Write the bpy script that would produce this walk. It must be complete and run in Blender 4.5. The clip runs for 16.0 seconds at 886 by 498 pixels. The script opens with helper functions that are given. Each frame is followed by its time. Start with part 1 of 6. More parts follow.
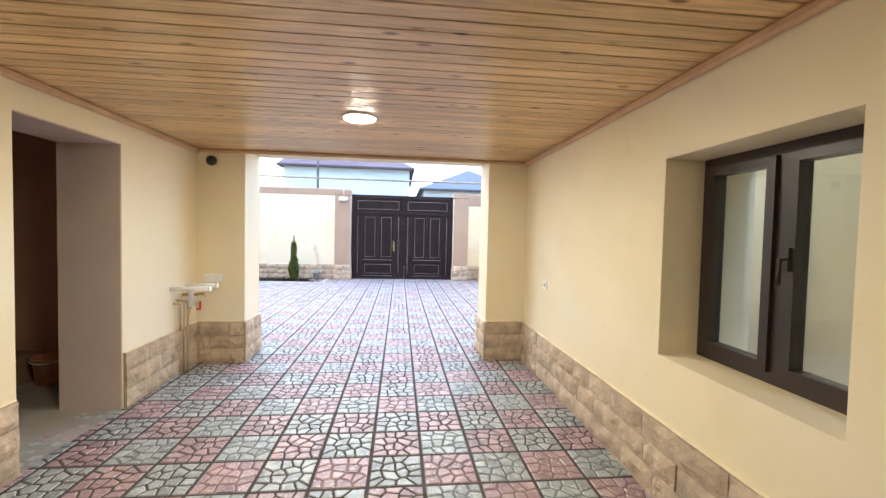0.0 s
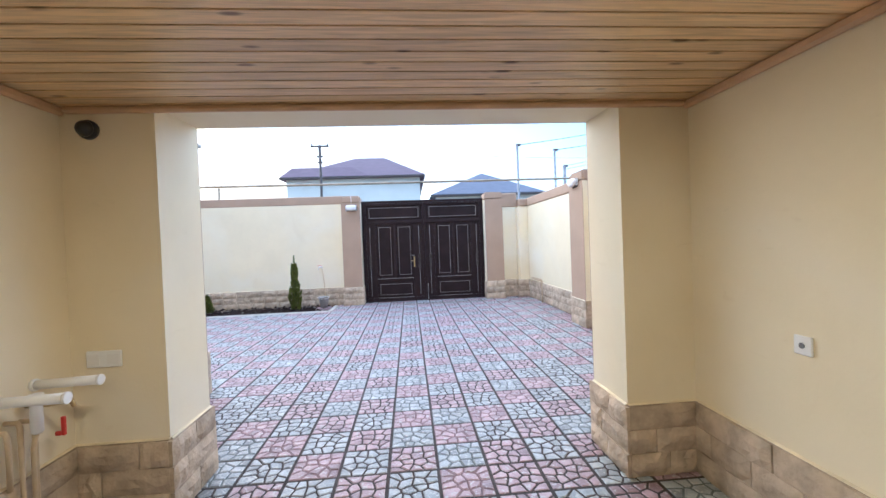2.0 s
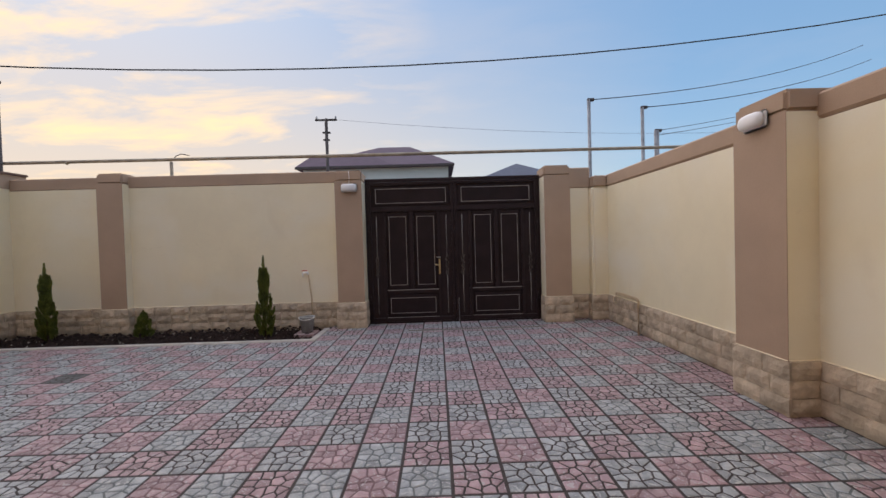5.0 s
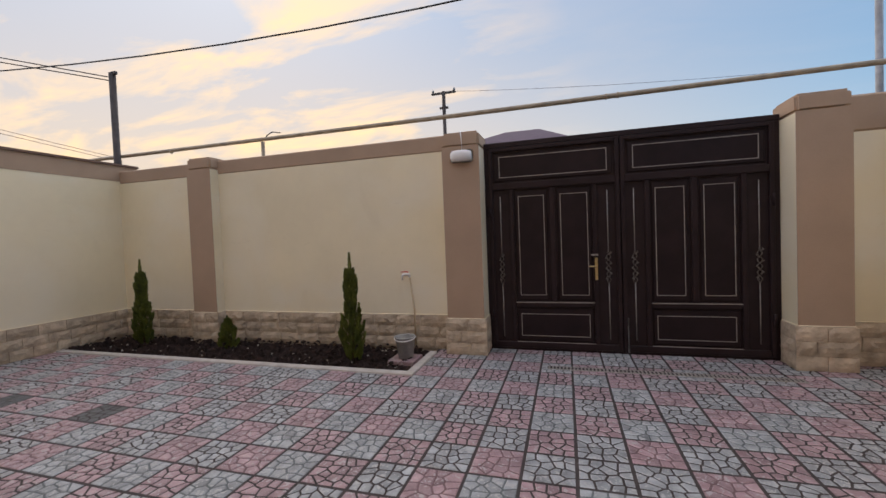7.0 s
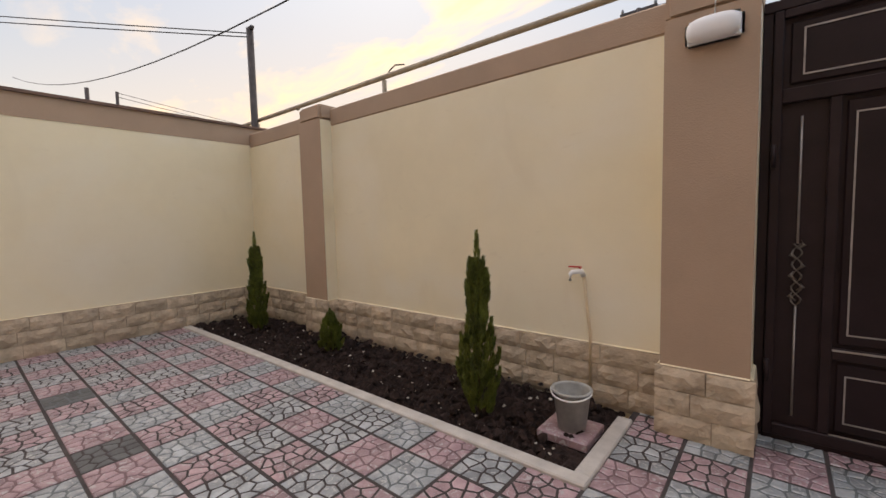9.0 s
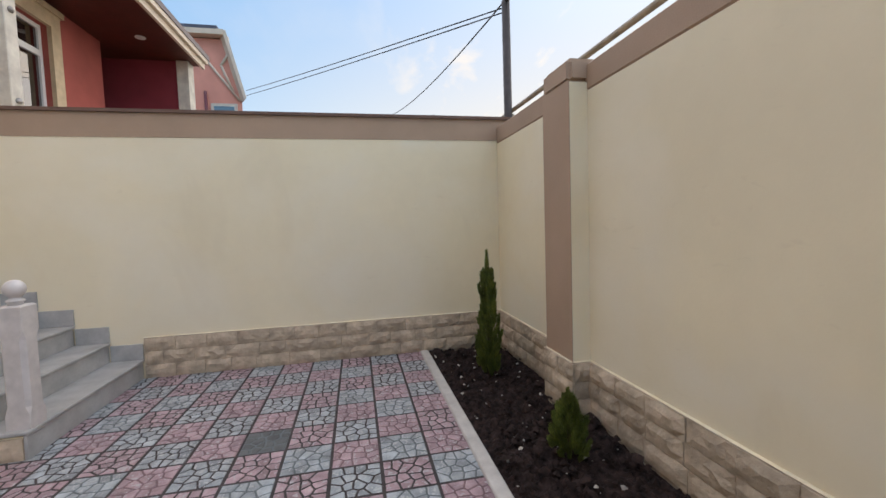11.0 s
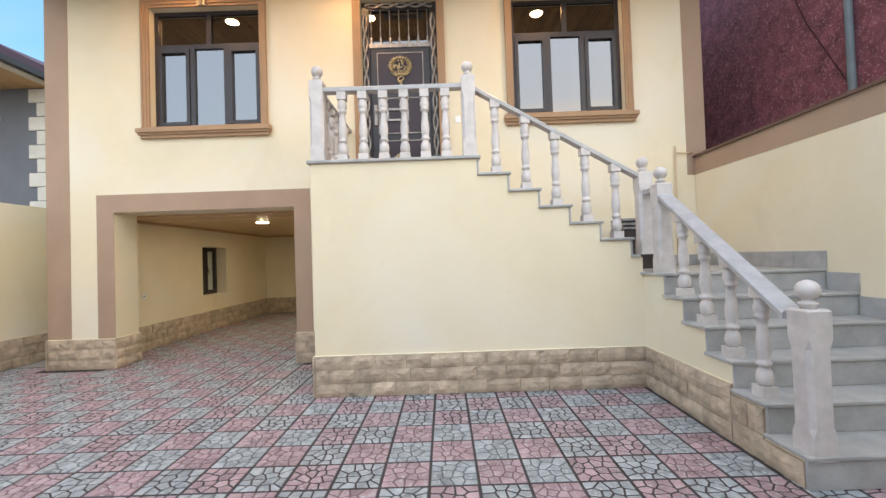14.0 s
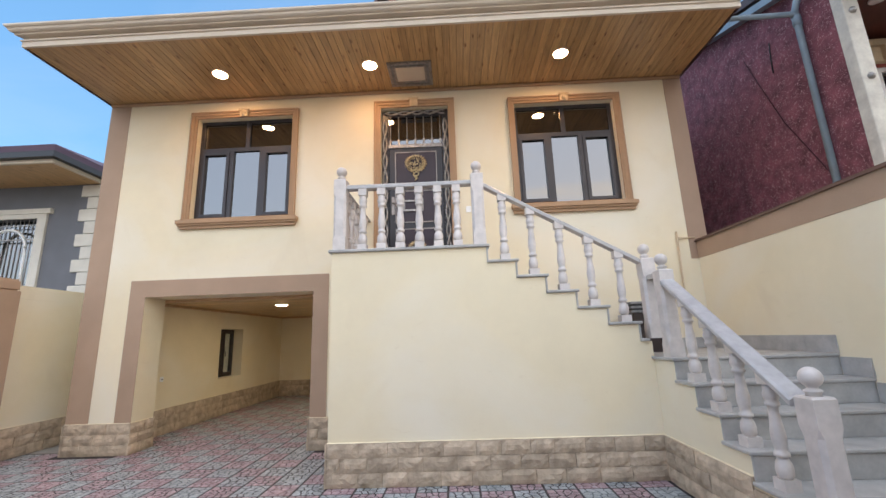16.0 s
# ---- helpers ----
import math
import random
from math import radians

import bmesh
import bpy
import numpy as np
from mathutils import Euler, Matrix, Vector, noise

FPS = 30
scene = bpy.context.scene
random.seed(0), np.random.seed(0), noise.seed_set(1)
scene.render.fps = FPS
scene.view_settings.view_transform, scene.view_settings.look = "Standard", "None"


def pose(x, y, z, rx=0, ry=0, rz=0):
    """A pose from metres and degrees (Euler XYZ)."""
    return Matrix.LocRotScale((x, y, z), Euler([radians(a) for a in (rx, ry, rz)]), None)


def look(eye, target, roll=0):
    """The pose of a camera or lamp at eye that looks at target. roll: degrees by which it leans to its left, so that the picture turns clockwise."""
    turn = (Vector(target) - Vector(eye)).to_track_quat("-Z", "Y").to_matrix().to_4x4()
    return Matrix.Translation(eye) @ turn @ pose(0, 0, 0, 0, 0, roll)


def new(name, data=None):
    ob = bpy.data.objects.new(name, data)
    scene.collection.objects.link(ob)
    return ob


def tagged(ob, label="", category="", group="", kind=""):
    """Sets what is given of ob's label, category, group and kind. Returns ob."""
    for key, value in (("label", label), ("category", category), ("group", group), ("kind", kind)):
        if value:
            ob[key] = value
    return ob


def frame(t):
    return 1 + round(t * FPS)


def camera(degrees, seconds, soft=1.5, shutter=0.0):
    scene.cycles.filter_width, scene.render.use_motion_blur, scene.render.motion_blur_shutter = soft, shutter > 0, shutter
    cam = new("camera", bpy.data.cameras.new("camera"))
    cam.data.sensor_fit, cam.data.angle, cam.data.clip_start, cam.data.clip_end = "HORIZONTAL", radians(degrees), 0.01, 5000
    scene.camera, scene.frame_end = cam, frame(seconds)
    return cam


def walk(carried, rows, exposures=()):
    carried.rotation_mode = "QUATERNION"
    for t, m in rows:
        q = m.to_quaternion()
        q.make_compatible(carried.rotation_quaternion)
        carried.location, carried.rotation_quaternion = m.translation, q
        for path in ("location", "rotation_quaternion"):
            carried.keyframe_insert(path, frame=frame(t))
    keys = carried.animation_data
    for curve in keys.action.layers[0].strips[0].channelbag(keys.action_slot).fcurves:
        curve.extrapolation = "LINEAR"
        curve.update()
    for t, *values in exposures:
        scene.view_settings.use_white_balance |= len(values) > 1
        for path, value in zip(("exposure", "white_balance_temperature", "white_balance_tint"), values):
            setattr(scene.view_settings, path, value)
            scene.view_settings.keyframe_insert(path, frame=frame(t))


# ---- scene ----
cam = camera(94.5, 16.0)
PATH = [
    (0, (0.504, 0.693, 1.426), (0.716, 2.68, 1.352), 1.3),
    (0.5, (0.416, 1.225, 1.407), (0.682, 3.205, 1.312), -1.4),
    (1, (0.335, 1.775, 1.432), (0.57, 3.761, 1.373), -1.6),
    (1.5, (0.198, 2.345, 1.433), (0.369, 4.336, 1.339), -0.7),
    (2, (0.22, 2.9, 1.464), (0.383, 4.893, 1.43), -2.2),
    (2.5, (0.176, 3.507, 1.43), (0.432, 5.489, 1.351), -2.3),
    (3, (0.211, 3.99, 1.434), (0.553, 5.961, 1.398), -2.7),
    (3.2, (0.235, 4.217, 1.468), (0.571, 6.188, 1.447), -2.7),
    (5.3, (0.334, 6.452, 1.441), (0.237, 8.449, 1.398), -1.6),
    (5.5, (0.363, 6.696, 1.423), (0.174, 8.686, 1.387), -1.6),
    (6, (0.247, 7.226, 1.446), (-0.079, 9.198, 1.363), -2.0),
    (6.5, (0.152, 7.746, 1.467), (-0.26, 9.701, 1.387), -2.1),
    (7, (0.006, 8.28, 1.434), (-0.571, 10.194, 1.373), -2.2),
    (7.5, (-0.171, 8.886, 1.399), (-0.883, 10.754, 1.347), -3.8),
    (8, (-0.328, 9.366, 1.382), (-1.179, 11.176, 1.376), -3.8),
    (8.2, (-0.442, 9.549, 1.361), (-1.371, 11.319, 1.313), -2.8),
    (10.5, (-1.706, 11.289, 1.452), (-3.521, 12.124, 1.362), -2.5),
    (11, (-2.143, 11.508, 1.531), (-4.097, 11.918, 1.412), -1.9),
    (11.4, (-2.43, 11.693, 1.491), (-4.395, 11.343, 1.366), -0.6),
    (11.5, (-2.494, 11.721, 1.487), (-4.395, 11.111, 1.373), -0.0),
    (12, (-2.641, 11.567, 1.44), (-3.8, 9.941, 1.328), -1.7),
    (12.5, (-2.694, 11.545, 1.411), (-3.107, 9.588, 1.379), -4.9),
    (13, (-2.957, 11.661, 1.421), (-3.025, 9.663, 1.384), -2.3),
    (13.5, (-3.199, 11.65, 1.422), (-3.278, 9.652, 1.45), -2.6),
    (14, (-3.313, 11.686, 1.459), (-3.308, 9.686, 1.499), -1.9),
    (14.5, (-3.365, 11.876, 1.478), (-3.33, 9.89, 1.713), -1.4),
    (15, (-3.299, 11.948, 1.516), (-3.291, 10.011, 2.016), -1.4),
    (15.5, (-3.252, 11.97, 1.521), (-3.239, 10.049, 2.079), -1.8),
    (16, (-3.334, 11.932, 1.509), (-3.277, 9.978, 1.929), -2.0),
]

EXPOSURES = [(0.0, 3.0, 5400, 8), (0.6, 2.8, 5400, 8), (1.2, 2.7, 5350, 8), (2.0, 2.35, 5200, 9), (2.5, 2.05, 5050, 9), (3.2, 1.66, 4950, 10), (5.3, 0.88, 6650, 17), (6.5, 0.84, 6750, 17), (8.0, 1.16, 7150, 18),
             (10.0, 1.2, 7800, 17), (10.5, 1.22, 7900, 18), (11.0, 1.3, 6500, 12), (11.5, 1.36, 6300, 10), (12.0, 1.48, 6200, 9), (12.5, 1.57, 6100, 8), (14.5, 1.65, 6200, 8), (15.0, 1.58, 6100, 9), (16.0, 1.44, 6050, 11)]
walk(cam, [(t, look(eye, target, roll)) for t, eye, target, roll in PATH], EXPOSURES)

# ---- world and light ----
SUN_AZ, SUN_EL = radians(-44), radians(48)     # azimuth from +y, clockwise seen from above
sun_dir = Vector((math.sin(SUN_AZ) * math.cos(SUN_EL), math.cos(SUN_AZ) * math.cos(SUN_EL), math.sin(SUN_EL)))
glow_dir = Vector((math.sin(SUN_AZ), math.cos(SUN_AZ), 0.18)).normalized()      # where the evening glow sits on the horizon
world = bpy.data.worlds.new("evening_sky")
scene.world = world
world.use_nodes = True
wt = world.node_tree
wt.nodes.clear()


def wnode(kind, **inputs):
    n = wt.nodes.new(kind)
    for k, v in inputs.items():
        n.inputs[k].default_value = v
    return n


w_out = wnode("ShaderNodeOutputWorld")
w_bg = wnode("ShaderNodeBackground")
w_sky = wnode("ShaderNodeTexSky")
w_sky.sky_type = "NISHITA"
w_sky.sun_disc = False
w_sky.sun_elevation, w_sky.sun_rotation = SUN_EL, SUN_AZ
w_sky.air_density, w_sky.dust_density, w_sky.ozone_density = 1.0, 1.2, 2.0
w_tc = wnode("ShaderNodeTexCoord")
w_sep = wnode("ShaderNodeSeparateXYZ")
wt.links.new(w_tc.outputs["Generated"], w_sep.inputs[0])
w_up = wnode("ShaderNodeMath")
w_up.operation = "ADD"
w_up.inputs[1].default_value = 0.12
wt.links.new(w_sep.outputs["Z"], w_up.inputs[0])
w_div = wnode("ShaderNodeVectorMath")
w_div.operation = "DIVIDE"
w_cmb = wnode("ShaderNodeCombineXYZ")
for k in range(3):
    wt.links.new(w_up.outputs[0], w_cmb.inputs[k])
wt.links.new(w_tc.outputs["Generated"], w_div.inputs[0])
wt.links.new(w_cmb.outputs[0], w_div.inputs[1])
w_map = wnode("ShaderNodeMapping")
w_map.inputs["Scale"].default_value = (0.7, 1.5, 0.3)
w_map.inputs["Location"].default_value = (4.3, 1.9, 0.0)
w_map.inputs["Rotation"].default_value = (0, 0, 0.5)
wt.links.new(w_div.outputs[0], w_map.inputs[0])
w_noise = wnode("ShaderNodeTexNoise", Scale=1.7, Detail=8.0, Roughness=0.58, Distortion=0.35)
wt.links.new(w_map.outputs[0], w_noise.inputs["Vector"])
w_ramp = wnode("ShaderNodeValToRGB")
w_ramp.color_ramp.elements[0].position, w_ramp.color_ramp.elements[1].position = 0.48, 0.66
wt.links.new(w_noise.outputs["Fac"], w_ramp.inputs[0])
w_dot = wnode("ShaderNodeVectorMath")
w_dot.operation = "DOT_PRODUCT"
w_dot.inputs[1].default_value = glow_dir
wt.links.new(w_tc.outputs["Generated"], w_dot.inputs[0])
w_near = wnode("ShaderNodeMapRange")
w_near.inputs["From Min"].default_value, w_near.inputs["From Max"].default_value = 0.3, 0.97
wt.links.new(w_dot.outputs["Value"], w_near.inputs["Value"])
w_ccol = wnode("ShaderNodeMix")
w_ccol.data_type = "RGBA"
w_ccol.inputs[6].default_value = (2.7, 2.6, 2.7, 1)
w_ccol.inputs[7].default_value = (4.75, 3.5, 1.9, 1)
wt.links.new(w_near.outputs[0], w_ccol.inputs[0])
w_cfac = wnode("ShaderNodeMath")
w_cfac.operation = "MULTIPLY"
wt.links.new(w_ramp.outputs[0], w_cfac.inputs[0])
w_fade = wnode("ShaderNodeMapRange")
w_fade.inputs["From Min"].default_value, w_fade.inputs["From Max"].default_value = 0.70, 0.95
w_fade.inputs["To Min"].default_value, w_fade.inputs["To Max"].default_value = 0.06, 0.8
wt.links.new(w_dot.outputs["Value"], w_fade.inputs["Value"])
wt.links.new(w_fade.outputs[0], w_cfac.inputs[1])
w_mix = wnode("ShaderNodeMix")
w_mix.data_type = "RGBA"
wt.links.new(w_cfac.outputs[0], w_mix.inputs[0])
w_even = wnode("ShaderNodeGamma", Gamma=0.35)
wt.links.new(w_sky.outputs[0], w_even.inputs["Color"])
w_sat = wnode("ShaderNodeHueSaturation", Saturation=2.1, Value=1.38)
wt.links.new(w_even.outputs[0], w_sat.inputs["Color"])
# warm evening haze low over the horizon towards the sun
w_low = wnode("ShaderNodeMapRange")
w_low.inputs["From Min"].default_value, w_low.inputs["From Max"].default_value = 0.02, 0.55
w_low.inputs["To Min"].default_value, w_low.inputs["To Max"].default_value = 0.95, 0.0
wt.links.new(w_sep.outputs["Z"], w_low.inputs["Value"])
w_hz = wnode("ShaderNodeMath")
w_hz.operation = "MULTIPLY"
wt.links.new(w_low.outputs[0], w_hz.inputs[0])
wt.links.new(w_near.outputs[0], w_hz.inputs[1])
w_haze = wnode("ShaderNodeMix")
w_haze.data_type = "RGBA"
w_haze.inputs[7].default_value = (3.35, 2.6, 1.75, 1)
wt.links.new(w_hz.outputs[0], w_haze.inputs[0])
w_cyan = wnode("ShaderNodeMix")
w_cyan.data_type, w_cyan.blend_type = "RGBA", "MULTIPLY"
w_cyan.inputs[0].default_value = 1.0
w_cyan.inputs[7].default_value = (0.92, 1.06, 1.09, 1)
wt.links.new(w_sat.outputs[0], w_cyan.inputs[6])
wt.links.new(w_cyan.outputs[2], w_haze.inputs[6])
wt.links.new(w_haze.outputs[2], w_mix.inputs[6])
wt.links.new(w_ccol.outputs[2], w_mix.inputs[7])
wt.links.new(w_mix.outputs[2], w_bg.inputs["Color"])
w_bg.inputs["Strength"].default_value = 0.15
wt.links.new(w_bg.outputs[0], w_out.inputs["Surface"])

sun_data = bpy.data.lights.new("sun", "SUN")
sun_data.energy, sun_data.angle, sun_data.color = 1.3, radians(176), (1.0, 0.895, 0.81)
sun = new("sun", sun_data)
sun.matrix_world = look(sun_dir * 40, (0, 0, 0))

LAMP_POWER = 60.0      # emission of the round ceiling lamps


# ---- materials ----
def material(name, color, rough=0.7, metal=0.0, spec=0.5, vary=0.12, scale=3.0, fine=60.0, bump=0.15, bump_scale=120.0,
             island=0.0, obrand=0.0, tint=None, detail=6.0, aniso=None, fleck=None):
    """Painted or mineral surface: two scales of colour variation and a fine relief."""
    m = bpy.data.materials.new(name)
    m.use_nodes = True
    nt = m.node_tree
    p = nt.nodes["Principled BSDF"]
    p.inputs["Roughness"].default_value, p.inputs["Metallic"].default_value = rough, metal
    p.inputs["Specular IOR Level"].default_value = spec
    tc = nt.nodes.new("ShaderNodeNewGeometry")
    vec = tc.outputs["Position"]
    if aniso:
        mp = nt.nodes.new("ShaderNodeMapping")
        mp.inputs["Scale"].default_value = aniso
        nt.links.new(vec, mp.inputs[0])
        vec = mp.outputs[0]
    n1 = nt.nodes.new("ShaderNodeTexNoise")
    n1.inputs["Scale"].default_value, n1.inputs["Detail"].default_value = scale, detail
    n2 = nt.nodes.new("ShaderNodeTexNoise")
    n2.inputs["Scale"].default_value, n2.inputs["Detail"].default_value = fine, 3
    nt.links.new(vec, n1.inputs["Vector"])
    nt.links.new(vec, n2.inputs["Vector"])
    r1 = nt.nodes.new("ShaderNodeMapRange")
    r1.inputs["From Min"].default_value, r1.inputs["From Max"].default_value = 0.3, 0.7
    r1.inputs["To Min"].default_value, r1.inputs["To Max"].default_value = 1 - vary, 1 + vary
    nt.links.new(n1.outputs["Fac"], r1.inputs["Value"])
    r2 = nt.nodes.new("ShaderNodeMapRange")
    r2.inputs["To Min"].default_value, r2.inputs["To Max"].default_value = 1 - vary * 0.5, 1 + vary * 0.5
    nt.links.new(n2.outputs["Fac"], r2.inputs["Value"])
    mul = nt.nodes.new("ShaderNodeMath")
    mul.operation = "MULTIPLY"
    nt.links.new(r1.outputs[0], mul.inputs[0])
    nt.links.new(r2.outputs[0], mul.inputs[1])
    value = mul.outputs[0]
    for amount, source in ((island, "island"), (obrand, "object")):
        if amount:
            if source == "island":
                src = nt.nodes.new("ShaderNodeNewGeometry").outputs["Random Per Island"]
            else:
                src = nt.nodes.new("ShaderNodeObjectInfo").outputs["Random"]
            r3 = nt.nodes.new("ShaderNodeMapRange")
            r3.inputs["To Min"].default_value, r3.inputs["To Max"].default_value = 1 - amount, 1 + amount
            nt.links.new(src, r3.inputs["Value"])
            m3 = nt.nodes.new("ShaderNodeMath")
            m3.operation = "MULTIPLY"
            nt.links.new(value, m3.inputs[0])
            nt.links.new(r3.outputs[0], m3.inputs[1])
            value = m3.outputs[0]
    col = nt.nodes.new("ShaderNodeMix")
    col.data_type, col.blend_type = "RGBA", "MULTIPLY"
    col.inputs[0].default_value = 1.0
    base = nt.nodes.new("ShaderNodeMix")
    base.data_type = "RGBA"
    base.inputs[6].default_value = (*color, 1)
    base.inputs[7].default_value = (*(tint or color), 1)
    nt.links.new(n1.outputs["Fac"], base.inputs[0])
    nt.links.new(base.outputs[2], col.inputs[6])
    nt.links.new(value, col.inputs[7])
    last = col.outputs[2]
    if fleck:
        fc, fs, lim = fleck
        nf = nt.nodes.new("ShaderNodeTexNoise")
        nf.inputs["Scale"].default_value, nf.inputs["Detail"].default_value, nf.inputs["Distortion"].default_value = fs, 2, 1.5
        nt.links.new(vec, nf.inputs["Vector"])
        rf = nt.nodes.new("ShaderNodeMapRange")
        rf.inputs["From Min"].default_value, rf.inputs["From Max"].default_value = lim, lim + 0.05
        nt.links.new(nf.outputs["Fac"], rf.inputs["Value"])
        mf = nt.nodes.new("ShaderNodeMix")
        mf.data_type = "RGBA"
        nt.links.new(rf.outputs[0], mf.inputs[0])
        nt.links.new(last, mf.inputs[6])
        mf.inputs[7].default_value = (*fc, 1)
        last = mf.outputs[2]
    nt.links.new(last, p.inputs["Base Color"])
    if bump:
        b = nt.nodes.new("ShaderNodeBump")
        b.inputs["Strength"].default_value, b.inputs["Distance"].default_value = bump, 0.01
        n3 = nt.nodes.new("ShaderNodeTexNoise")
        n3.inputs["Scale"].default_value, n3.inputs["Detail"].default_value = bump_scale, 4
        nt.links.new(vec, n3.inputs["Vector"])
        nt.links.new(n3.outputs["Fac"], b.inputs["Height"])
        nt.links.new(b.outputs[0], p.inputs["Normal"])
    return m


def emitter(name, color, strength):
    m = bpy.data.materials.new(name)
    m.use_nodes = True
    p = m.node_tree.nodes["Principled BSDF"]
    p.inputs["Base Color"].default_value = (0.9, 0.9, 0.9, 1)
    p.inputs["Emission Color"].default_value = (*color, 1)
    p.inputs["Emission Strength"].default_value = strength
    return m


def plaster(name, color, pale, stain):
    """Painted plaster: soft pale clouds where the paint has bleached, and a few faint yellowish run marks."""
    m = material(name, color, 0.62, vary=0.045, scale=1.1, fine=9, bump=0.07, bump_scale=45)
    nt = m.node_tree
    p = nt.nodes["Principled BSDF"]
    last = p.inputs["Base Color"].links[0].from_socket
    geo = nt.nodes.new("ShaderNodeNewGeometry")
    for size, lo, hi, most, col, squash in ((0.55, 0.42, 0.68, 0.8, pale, (1, 1, 1.3)), (1.5, 0.62, 0.76, 0.35, stain, (1, 1, 0.45)), (7.0, 0.66, 0.74, 0.22, stain, (1, 1, 2.5))):
        mp = nt.nodes.new("ShaderNodeMapping")
        mp.inputs["Scale"].default_value = squash
        nt.links.new(geo.outputs["Position"], mp.inputs[0])
        n = nt.nodes.new("ShaderNodeTexNoise")
        n.inputs["Scale"].default_value, n.inputs["Detail"].default_value, n.inputs["Distortion"].default_value = size, 5, 0.6
        nt.links.new(mp.outputs[0], n.inputs["Vector"])
        rng = nt.nodes.new("ShaderNodeMapRange")
        rng.inputs["From Min"].default_value, rng.inputs["From Max"].default_value = lo, hi
        rng.inputs["To Max"].default_value = most
        nt.links.new(n.outputs["Fac"], rng.inputs["Value"])
        mix = nt.nodes.new("ShaderNodeMix")
        mix.data_type = "RGBA"
        nt.links.new(rng.outputs[0], mix.inputs[0])
        nt.links.new(last, mix.inputs[6])
        mix.inputs[7].default_value = (*col, 1)
        last = mix.outputs[2]
    nt.links.new(last, p.inputs["Base Color"])
    return m


def wood_boards(name, color, dark, axis, pitch, knot=0.16):
    """Varnished pine: grain along the boards, darker knots, each board its own tone."""
    m = bpy.data.materials.new(name)
    m.use_nodes = True
    nt = m.node_tree
    p = nt.nodes["Principled BSDF"]
    p.inputs["Roughness"].default_value = 0.32
    geo = nt.nodes.new("ShaderNodeNewGeometry")
    mp = nt.nodes.new("ShaderNodeMapping")
    mp.inputs["Scale"].default_value = (0.8, 14, 14) if axis == "x" else (14, 0.8, 14)
    nt.links.new(geo.outputs["Position"], mp.inputs[0])
    grain = nt.nodes.new("ShaderNodeTexNoise")
    grain.inputs["Scale"].default_value, grain.inputs["Detail"].default_value, grain.inputs["Distortion"].default_value = 3.0, 6, 1.2
    nt.links.new(mp.outputs[0], grain.inputs["Vector"])
    mp2 = nt.nodes.new("ShaderNodeMapping")
    mp2.inputs["Scale"].default_value = (3.2, 9.5, 5) if axis == "x" else (9.5, 3.2, 5)
    nt.links.new(geo.outputs["Position"], mp2.inputs[0])
    knots = nt.nodes.new("ShaderNodeTexVoronoi")
    knots.inputs["Scale"].default_value = 1.0
    nt.links.new(mp2.outputs[0], knots.inputs["Vector"])
    kr = nt.nodes.new("ShaderNodeMapRange")
    kr.inputs["From Min"].default_value, kr.inputs["From Max"].default_value = 0.07, knot
    kr.inputs["To Min"].default_value, kr.inputs["To Max"].default_value = 0.85, 0.0
    nt.links.new(knots.outputs["Distance"], kr.inputs["Value"])
    col = nt.nodes.new("ShaderNodeMix")
    col.data_type = "RGBA"
    col.inputs[6].default_value = (*color, 1)
    col.inputs[7].default_value = tuple(0.62 * c for c in color) + (1,)
    gr = nt.nodes.new("ShaderNodeMapRange")
    gr.inputs["From Min"].default_value, gr.inputs["From Max"].default_value = 0.38, 0.72
    nt.links.new(grain.outputs["Fac"], gr.inputs["Value"])
    nt.links.new(gr.outputs[0], col.inputs[0])
    kn = nt.nodes.new("ShaderNodeMix")
    kn.data_type = "RGBA"
    nt.links.new(kr.outputs[0], kn.inputs[0])
    nt.links.new(col.outputs[2], kn.inputs[6])
    kn.inputs[7].default_value = (*dark, 1)
    isl = nt.nodes.new("ShaderNodeMapRange")
    isl.inputs["To Min"].default_value, isl.inputs["To Max"].default_value = 0.8, 1.12
    nt.links.new(geo.outputs["Random Per Island"], isl.inputs["Value"])
    mul = nt.nodes.new("ShaderNodeMix")
    mul.data_type, mul.blend_type = "RGBA", "MULTIPLY"
    mul.inputs[0].default_value = 1
    nt.links.new(kn.outputs[2], mul.inputs[6])
    nt.links.new(isl.outputs[0], mul.inputs[7])
    nt.links.new(mul.outputs[2], p.inputs["Base Color"])
    b = nt.nodes.new("ShaderNodeBump")
    b.inputs["Strength"].default_value, b.inputs["Distance"].default_value = 0.12, 0.01
    nt.links.new(grain.outputs["Fac"], b.inputs["Height"])
    nt.links.new(b.outputs[0], p.inputs["Normal"])
    return m


def glazing(name, gloss, tint):
    """Flat pane: part mirror, part clear view, as coated window glass."""
    m = bpy.data.materials.new(name)
    m.use_nodes = True
    nt = m.node_tree
    nt.nodes.clear()
    out = nt.nodes.new("ShaderNodeOutputMaterial")
    mix = nt.nodes.new("ShaderNodeMixShader")
    clear = nt.nodes.new("ShaderNodeBsdfTransparent")
    clear.inputs["Color"].default_value = (*tint, 1)
    shine = nt.nodes.new("ShaderNodeBsdfGlossy")
    shine.inputs["Roughness"].default_value = 0.01
    mix.inputs[0].default_value = gloss
    nt.links.new(clear.outputs[0], mix.inputs[1])
    nt.links.new(shine.outputs[0], mix.inputs[2])
    nt.links.new(mix.outputs[0], out.inputs["Surface"])
    return m


